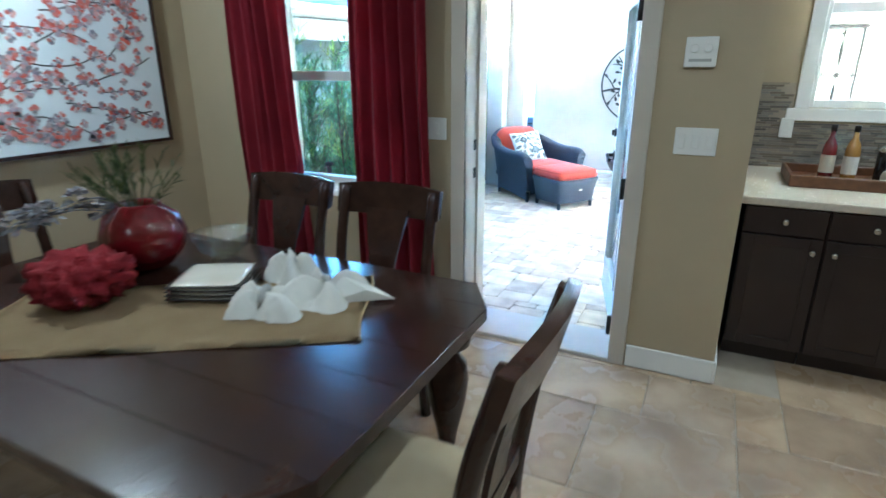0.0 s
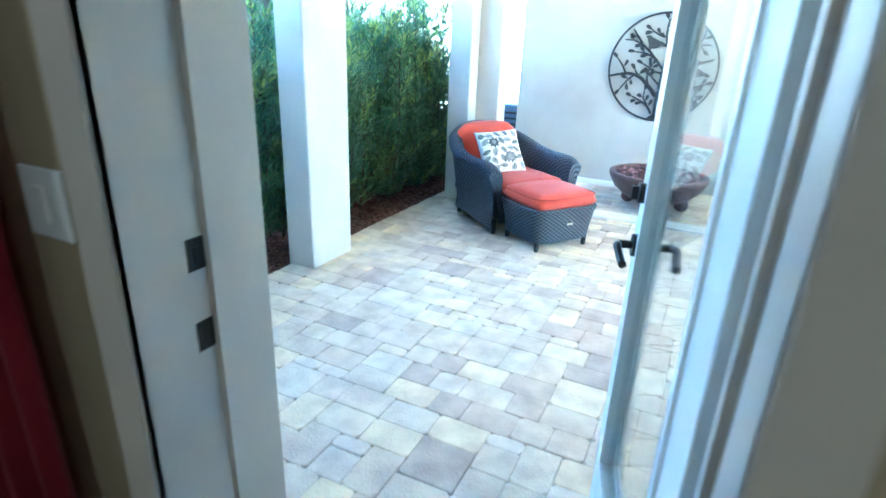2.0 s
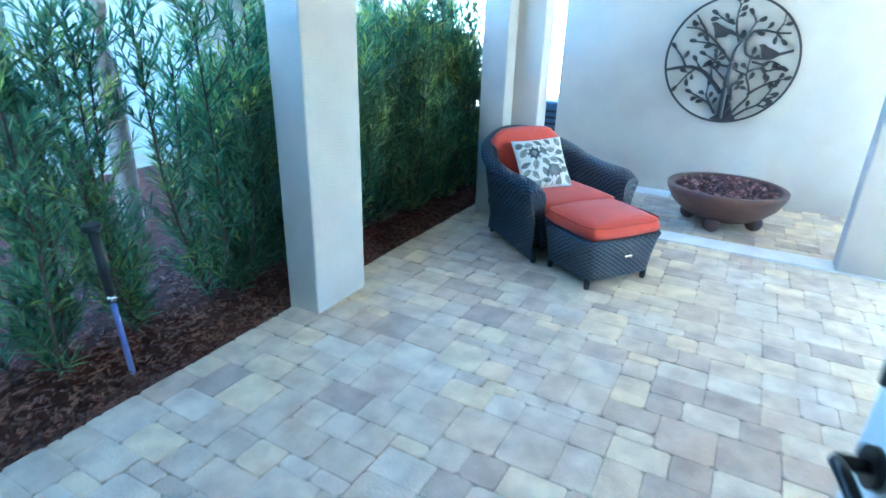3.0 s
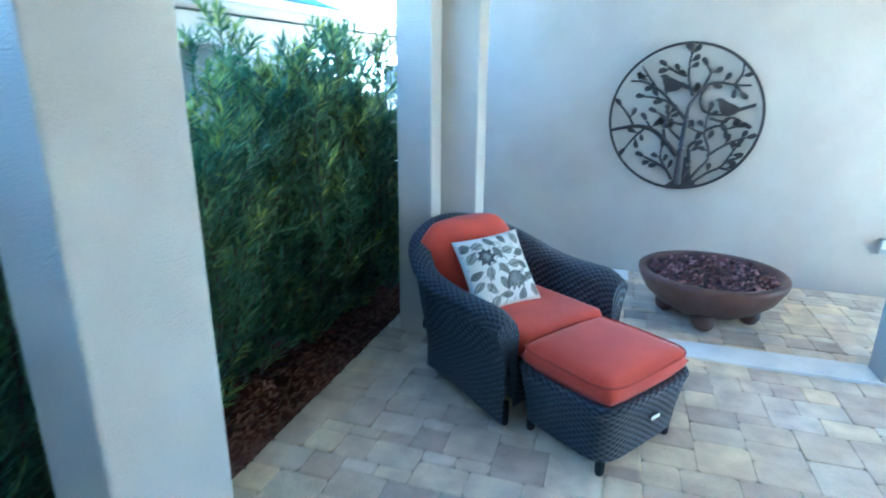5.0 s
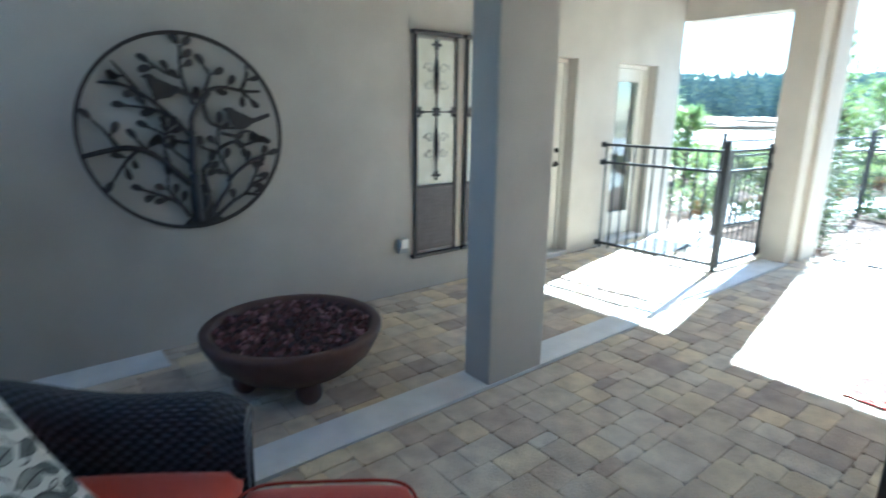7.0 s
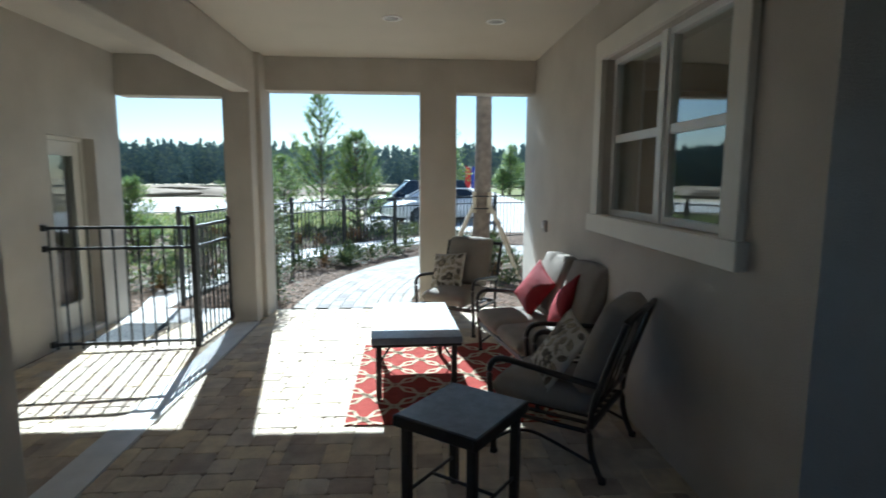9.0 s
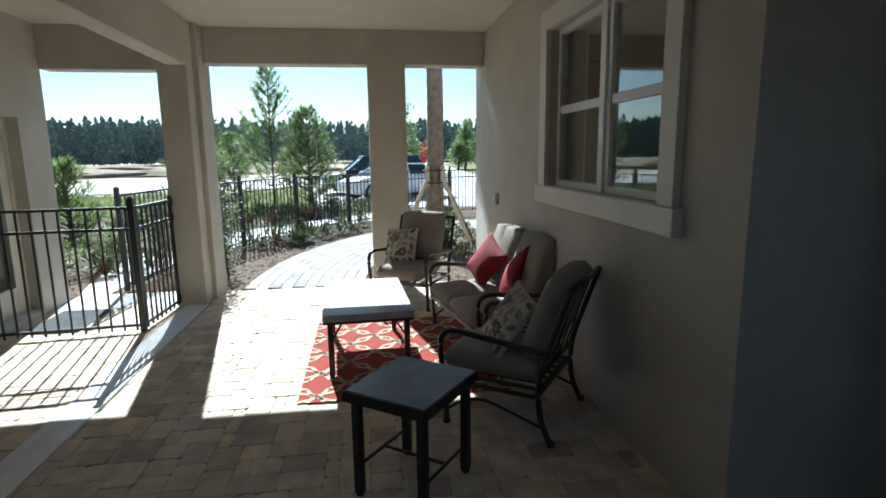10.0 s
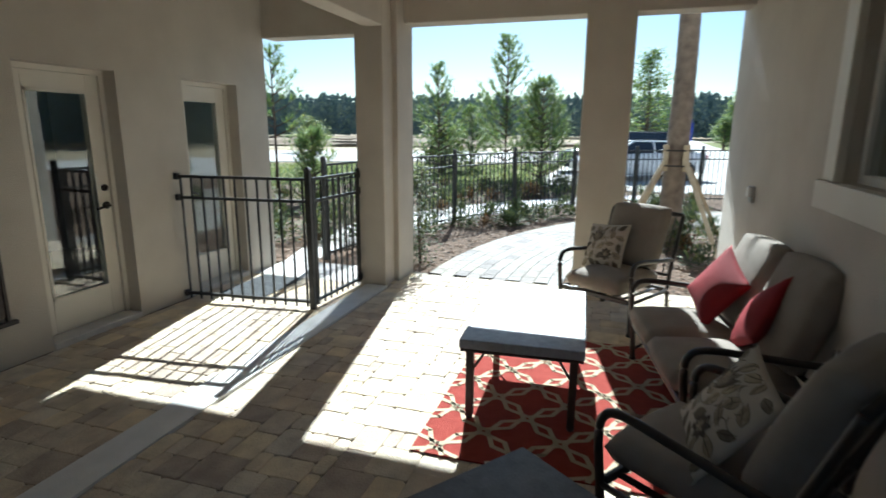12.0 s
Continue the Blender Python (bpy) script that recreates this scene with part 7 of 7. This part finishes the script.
# switches and baseboards
def wall_plate(name, x0, x1, z0, z1, gangs, label):
    t = thing(name, pose(0, 0, 0), label, "switch plate")
    part("plate", boxed((x0, YI - 0.009, z0), (x1, YI, z1), 0.004, 2), M_WHITE, t)
    for k in range(gangs):
        c = x0 + (x1 - x0) * (k + 0.5) / gangs
        part("rocker", boxed((c - 0.016, YI - 0.015, (z0 + z1) / 2 - 0.033), (c + 0.016, YI - 0.009, (z0 + z1) / 2 + 0.033), 0.003, 1), M_WHITE, t)


wall_plate("switch_plate", 0.868, 1.05, 1.277, 1.402, 3, "white triple rocker switch plate on the tan wall")
wall_plate("switch_plate", -0.435, -0.32, 1.28, 1.402, 1, "white single switch plate beside the curtain")
th = thing("alarm_keypad", pose(0, 0, 0), "white square control panel on the tan wall", "control panel")
part("case", boxed((0.866, YI - 0.022, 1.666), (0.998, YI, 1.794), 0.006, 2), M_WHITE, th)
for k in range(2):
    part("dial", lathe(bmesh.new(), [(0.018, 0), (0.018, 0.006), (0.015, 0.009)], 14), M_WHITE, th).matrix_world = pose(0.905 + 0.055 * k, YI - 0.022, 1.745, 90, 0, 0)
part("label_bar", boxed((0.885, YI - 0.0235, 1.69), (0.978, YI - 0.022, 1.702)), M_SILVER, th, "grey lettering bar")
bb = thing("baseboard", pose(0, 0, 0), "white painted baseboard along the dining room walls", "baseboard", kind="structure")
for a, b in (((XL + 0.014, YI - 0.014), (-0.29, YI)), ((0.76, YI - 0.014), (1.19, YI)), ((1.19, YI - 0.014), (1.204, 2.39)), ((XL, -4.0), (XL + 0.014, YI))):
    part("board", boxed((*a, F), (*b, F + 0.125), 0.004, 1), M_WHITE, bb)

# ---- kitchen ----
def base_unit(x0, x1, doors, label):
    t = thing("base_cabinet", pose(0, 0, 0), label, "cabinet", "kitchen base cabinets")
    y = 2.41
    part("body", boxed((x0, y, F + 0.1), (x1, YK, 1.0)), M_CABINET, t)
    part("toe_kick", boxed((x0, y + 0.05, F), (x1, YK, F + 0.1)), M_CABINET, t)

    def front(nm, a, b, z0, z1):
        f = part(nm, boxed((a, y - 0.02, z0), (b, y, z1), 0.002, 1), M_CABINET, t)
        for p, q, r, s in ((a, a + 0.055, z0, z1), (b - 0.055, b, z0, z1), (a + 0.055, b - 0.055, z0, z0 + 0.055), (a + 0.055, b - 0.055, z1 - 0.055, z1)):
            if z1 - z0 > 0.3:
                part("shaker_rail", boxed((p, y - 0.027, r), (q, y - 0.02, s), 0.002, 1), M_CABINET, f)
        return f

    def knob(f, x, z):
        part("knob", lathe(bmesh.new(), [(0.006, 0), (0.006, 0.015), (0.016, 0.02), (0.017, 0.026), (0.01, 0.031)], 14), M_CHROME, f, "brushed nickel knob").matrix_world = pose(x, y - 0.02, z, 90, 0, 0)
    n = doors
    w = (x1 - x0) / n
    for k in range(n):
        a, b = x0 + k * w + 0.004, x0 + (k + 1) * w - 0.004
        dr = front("drawer", a, b, 0.855, 0.992)
        knob(dr, (a + b) / 2, 0.925)
        do = front("door", a, b, F + 0.105, 0.847)
        knob(do, b - 0.04 if (k + (n == 1)) % 2 else a + 0.04 if n > 1 else b - 0.04, 0.78)


base_unit(1.235, 1.60, 1, "espresso wooden base cabinet beside the wall stub")
base_unit(1.605, 2.35, 2, "espresso wooden base cabinet below the tray")
base_unit(2.355, 3.1, 2, "espresso wooden base cabinet under the kitchen window")
base_unit(3.105, 3.85, 2, "espresso wooden base cabinet farther along the counter")
tagged(part("countertop", boxed((1.2, 2.375, 1.001), (3.9, YK - 0.012, 1.042), 0.006, 2), M_COUNTER), "pale quartz kitchen countertop on the dark cabinets", "countertop")
SPLASH = tagged(part("backsplash", boxed((1.2, YK - 0.008, 1.042), (1.465, YK, 1.575)), M_GROUT), "grey mosaic strip backsplash behind the counter", "backsplash", kind="structure")
M_MOSAIC = material("grey_mosaic_tile", (0.24, 0.215, 0.18), 0.25, (0.19, 0.17, 0.145), 8, rnd="island", ramp=[(1, 1, 1), (0.65, 0.65, 0.68), (1.4, 1.35, 1.25), (0.85, 0.8, 0.75), (1.15, 1.2, 1.25)])
rnd = random.Random(4)
bm = bmesh.new()
z = 1.043
while z < 1.57:
    x = 1.2 - rnd.uniform(0, 0.08)
    while x < 3.85:
        ln = rnd.uniform(0.05, 0.14)
        a, b = max(x, 1.201), min(x + ln - 0.003, 3.85)
        if b - a > 0.01 and (b < 1.465 or z < 1.33):
            box(bm, (a, YK - 0.0125 - rnd.uniform(0, 0.002), z), (b, YK - 0.004, z + 0.012))
        x += ln
    z += 0.0145
ms = part("mosaic_tiles", bm, M_MOSAIC, SPLASH)
ms["kind"] = "stuff"
kp = thing("kitchen_outlet", pose(0, 0, 0), "white outlet plate on the mosaic backsplash", "outlet")
part("plate", boxed((1.41, YK - 0.022, 1.235), (1.485, YK - 0.013, 1.36), 0.004, 2), M_WHITE, kp)
for z in (1.27, 1.325):
    part("socket", boxed((1.43, YK - 0.025, z - 0.015), (1.465, YK - 0.022, z + 0.015), 0.002, 1), M_WHITE, kp)
tr = thing("wooden_tray", pose(1.82, 2.98, 1.043), "brown wooden tray with bottles on the kitchen counter", "tray")
part("base", boxed((-0.36, -0.22, 0), (0.36, 0.22, 0.015), 0.004, 1), M_TRAY, tr)
for a, b in (((-0.38, -0.24), (0.38, -0.22)), ((-0.38, 0.22), (0.38, 0.24)), ((-0.38, -0.22), (-0.36, 0.22)), ((0.36, -0.22), (0.38, 0.22))):
    part("side", boxed((*a, 0), (*b, 0.065), 0.004, 1), M_TRAY, tr)


def bottle(x, y, body, h, label):
    t = thing("bottle", pose(x, y, 1.058), label, "bottle", "syrup bottles")
    part("body", lathe(bmesh.new(), [(0.033, 0), (0.037, 0.006), (0.037, h * 0.55), (0.03, h * 0.68), (0.014, h * 0.78), (0.013, h * 0.9)], 18), body, t)
    part("label", lathe(bmesh.new(), [(0.0378, h * 0.12), (0.0378, h * 0.45)], 18, cap=False), M_NAPKIN if body is not M_REDGLASS else M_PLATE, t, "pale paper label")
    part("cap", lathe(bmesh.new(), [(0.016, h * 0.9), (0.016, h), (0.012, h + 0.004)], 12), M_BRONZE, t)


M_AMBER = material("amber_syrup_glass", (0.35, 0.2, 0.04), 0.15, (0.28, 0.15, 0.03), 6, coat=0.5)
bottle(1.64, 3.02, M_REDGLASS, 0.3, "dark red syrup bottle standing in the wooden tray")
bottle(1.745, 3.0, M_AMBER, 0.3, "amber syrup bottle standing in the wooden tray")
pot = thing("coffee_press", pose(1.92, 3.05, 1.058), "glass and chrome coffee press on the tray", "coffee press")
part("beaker", lathe(bmesh.new(), [(0.045, 0), (0.05, 0.01), (0.05, 0.15), (0.048, 0.16)], 22), M_CARGLASS, pot)
part("lid", lathe(bmesh.new(), [(0.054, 0.16), (0.054, 0.17), (0.035, 0.19), (0.006, 0.196), (0.006, 0.22), (0.013, 0.23), (0.006, 0.245)], 22), M_CHROME, pot)
part("handle", tube(bmesh.new(), arc([(0.05, 0, 0.15), (0.09, 0, 0.14), (0.09, 0, 0.05), (0.05, 0, 0.03)], 5), 0.008, 8), M_RUBBER, pot)
tw = thing("rolled_towel", pose(1.98, 2.86, 1.058, 0, 0, 8), "white rolled cloth lying in the wooden tray", "towel")
bm = bmesh.new()
tube(bm, [(-0.11, 0, 0.045), (-0.1, 0, 0.045), (0.1, 0, 0.045), (0.11, 0, 0.045)], 0.045, 16, radii=[0.035, 0.045, 0.045, 0.035])
part("roll", bm, M_NAPKIN, tw)
part("band", boxed((-0.02, -0.048, 0.0), (0.02, 0.048, 0.092), 0.02, 2), M_RUBBER, tw, "dark band")


# ---- paving, piece by piece ----
tagged(part("ground_patio", boxed((-2.1, YO, -0.2), (6.1, YF, -0.012)), M_BASE), "sandy bed under the patio pavers", "floor", kind="structure")
PATIO = bpy.data.objects["ground_patio"]
PATIO["label"] = "patio floor of tumbled tan and cream pavers"


def paver_verts(w, d, h=0.05, c=0.006, k=0.016, worn=0.0, seed=0):
    """A block with clipped corners and a worn, uneven upper edge."""
    r = random.Random(seed)
    ks = [min(k * (1 + r.uniform(-0.45, 0.7) * (worn > 0)), w / 3, d / 3) for _ in range(4)]
    off = [(r.uniform(-worn, worn * 0.5), r.uniform(-worn, worn * 0.5)) for _ in range(8)]

    def ring(e, z):
        a, b = w / 2 - e, d / 2 - e
        q = [t + e * 0.4 for t in ks]
        pts = [(-a + q[0], -b), (a - q[1], -b), (a, -b + q[1]), (a, b - q[2]), (a - q[2], b), (-a + q[3], b), (-a, b - q[3]), (-a, -b + q[0])]
        return [(x + math.copysign(o[0], x), y + math.copysign(o[1], y), z) for (x, y), o in zip(pts, off)]
    vs = ring(0, -h) + ring(0, -c * 0.9) + ring(c, 0)
    fs = [tuple(range(16, 24))]
    for r0 in (0, 8):
        for i in range(8):
            j = (i + 1) % 8
            fs.append((r0 + i, r0 + j, r0 + 8 + j, r0 + 8 + i))
    return vs, fs


PAVER_MESH = {}


def paver_mesh(w, d, mat, seed):
    key = (w, d, mat.name, seed)
    if key not in PAVER_MESH:
        vs, fs = paver_verts(w, d, c=0.005, k=0.013, worn=0.004, seed=seed)
        me = bpy.data.meshes.new("paver")
        me.from_pydata(vs, [], fs)
        me.materials.append(mat)
        PAVER_MESH[key] = me
    return PAVER_MESH[key]


rnd = random.Random(12)
rest_v, rest_f = [], []
single = 0
U = 0.082
NX, NY = int(8.2 / U), int((YF - YO - 0.05) / U)
taken = [[False] * NY for _ in range(NX)]
SIZES = [(2, 2), (2, 3), (3, 2), (2, 2), (3, 2), (3, 3)]


def fits(i, j, a, b):
    return i + a <= NX and j + b <= NY and not any(taken[p][q] for p in range(i, i + a) for q in range(j, j + b))


for i in range(NX):
    for j in range(NY):
        if taken[i][j]:
            continue
        order = SIZES[:]
        rnd.shuffle(order)
        a, b = next((p for p in order + [(2, 1), (1, 2)] if fits(i, j, *p)), (1, 1))
        for p in range(i, i + a):
            for q in range(j, j + b):
                taken[p][q] = True
        x0, x1, y0, y1 = -2.1 + i * U, -2.1 + (i + a) * U, YO + 0.05 + j * U, YO + 0.05 + (j + b) * U
        if j + b == NY:
            y1 = YF - 0.003
        spans = [(y0, y1)]
        if x1 > -1.5 and x0 < 5.4:
            spans = [p for p in ((y0, min(y1, 7.093)), (max(y0, 7.337), y1)) if p[1] - p[0] > 0.03]
        for c, d in spans:
            w, dd = round(x1 - x0 - 0.0025, 4), round(d - c - 0.0025, 4)
            m = pose((x0 + x1) / 2, (c + d) / 2, rnd.uniform(-0.0025, 0.0025), rnd.uniform(-0.6, 0.6), rnd.uniform(-0.6, 0.6), rnd.uniform(-0.8, 0.8))
            if -1.7 < x0 < 0.9 and 3.0 < c < 5.7 and single < 300:
                ob = new("paver", paver_mesh(w, dd, M_PAVER, rnd.randint(0, 5)))
                ob.matrix_world = m
                ob.parent = PATIO
                single += 1
            else:
                vs, fs = paver_verts(w, dd, c=0.005, k=0.013, worn=0.004, seed=rnd.randint(0, 5))
                n = len(rest_v)
                rest_v += [m @ Vector(p) for p in vs]
                rest_f += [tuple(k + n for k in f) for f in fs]


def joined(name, vs, fs, mat, parent, label):
    me = bpy.data.meshes.new(name)
    me.from_pydata([tuple(v) for v in vs], [], fs)
    me.materials.append(mat)
    ob = new(name, me)
    ob.parent = parent
    return tagged(ob, label, kind="stuff")


joined("paver_field", rest_v, rest_f, M_PAVER_JOINED, PATIO, "rest of the tan and cream pavers")

# curved garden path
path_rim = [on_arc(a, 7.85) for a in range(0, 63, 3)] + [on_arc(a, 6.3) for a in range(60, -1, -3)]
garden_path = sheet("garden_path", path_rim, -0.012, M_BASE, "curving grey paver path into the garden", "path", 0.08)
vs, fs = [], []
for k in range(10):
    r0, r1 = 6.3 + 0.155 * k, 6.3 + 0.155 * (k + 1)
    a, step = -0.3 + (k % 2) * 0.9, None
    while a < 62:
        step = math.degrees(rnd.choice((0.16, 0.23, 0.23, 0.3)) / r0)
        a1 = a + step
        e = math.degrees(0.002 / r0)
        n = len(vs)
        quad = [(max(a, 0) + e, r0 + 0.002), (a1 - e, r0 + 0.002), (a1 - e, r1 - 0.002), (max(a, 0) + e, r1 - 0.002)]
        if a1 > 0.6:
            for z, f in ((-0.05, 0), (-0.002, 0), (0.002, 0.004)):
                for q, (aa, rr) in enumerate(quad):
                    aa2 = aa + (e * 1.5 if q in (0, 3) else -e * 1.5) * (f > 0)
                    rr2 = rr + (f if q in (0, 1) else -f)
                    px_, py_ = on_arc(aa2, rr2)
                    vs.append(Vector((px_, py_, z)))
            fs.append((n + 11, n + 10, n + 9, n + 8))
            for kk in (0, 4):
                for i in range(4):
                    j = (i + 1) % 4
                    fs.append((n + kk + 4 + i, n + kk + 4 + j, n + kk + j, n + kk + i))
        a = a1
joined("path_pavers", vs, fs, M_PATH, garden_path, "grey tumbled path pavers")

# indoor tiles
FLOOR = tagged(part("floor", box(boxed((XL, -4.0, -0.1), (6.1, YI, F - 0.004)), (1.19, YI, -0.1), (6.1, YK, F - 0.004)), M_GROUT), "travertine tile floor of dining room and kitchen", "floor", kind="structure")
rnd = random.Random(14)
tv, tf = [], []
count = 0
row = 0
y = -4.0
while y < YK:
    dy = 0.4 if row % 2 else 0.6
    x = XL - rnd.choice((0, 0.2, 0.4))
    while x < 6.1:
        w = rnd.choice((0.4, 0.6, 0.4, 0.2 if dy < 0.5 else 0.6))
        x0, x1, y0, y1 = max(x, XL), min(x + w, 6.1), y, min(y + dy, YK)
        if YI < y1 and x0 < 1.19:
            y1 = min(y1, YI - 0.01)
        x += w
        if x1 - x0 < 0.03 or y1 - y0 < 0.03:
            continue
        if y0 > YI - 0.03 and x1 < 1.19:
            continue
        vs2, fs2 = paver_verts(round(x1 - x0 - 0.005, 3), round(y1 - y0 - 0.005, 3), 0.01, 0.003, 0.002)
        m = pose((x0 + x1) / 2, (y0 + y1) / 2, F)
        if y0 > -0.6 and -1.9 < x0 < 2.6:
            me = bpy.data.meshes.new("tile")
            me.from_pydata(vs2, [], fs2)
            me.materials.append(M_TILE)
            ob = new("tile", me)
            ob.matrix_world = m
            ob.parent = FLOOR
            count += 1
        else:
            n = len(tv)
            tv += [m @ Vector(p) for p in vs2]
            tf += [tuple(i + n for i in f) for f in fs2]
    y += dy
    row += 1
joined("tile_field", tv, tf, M_TILE, FLOOR, "rest of the travertine tiles")
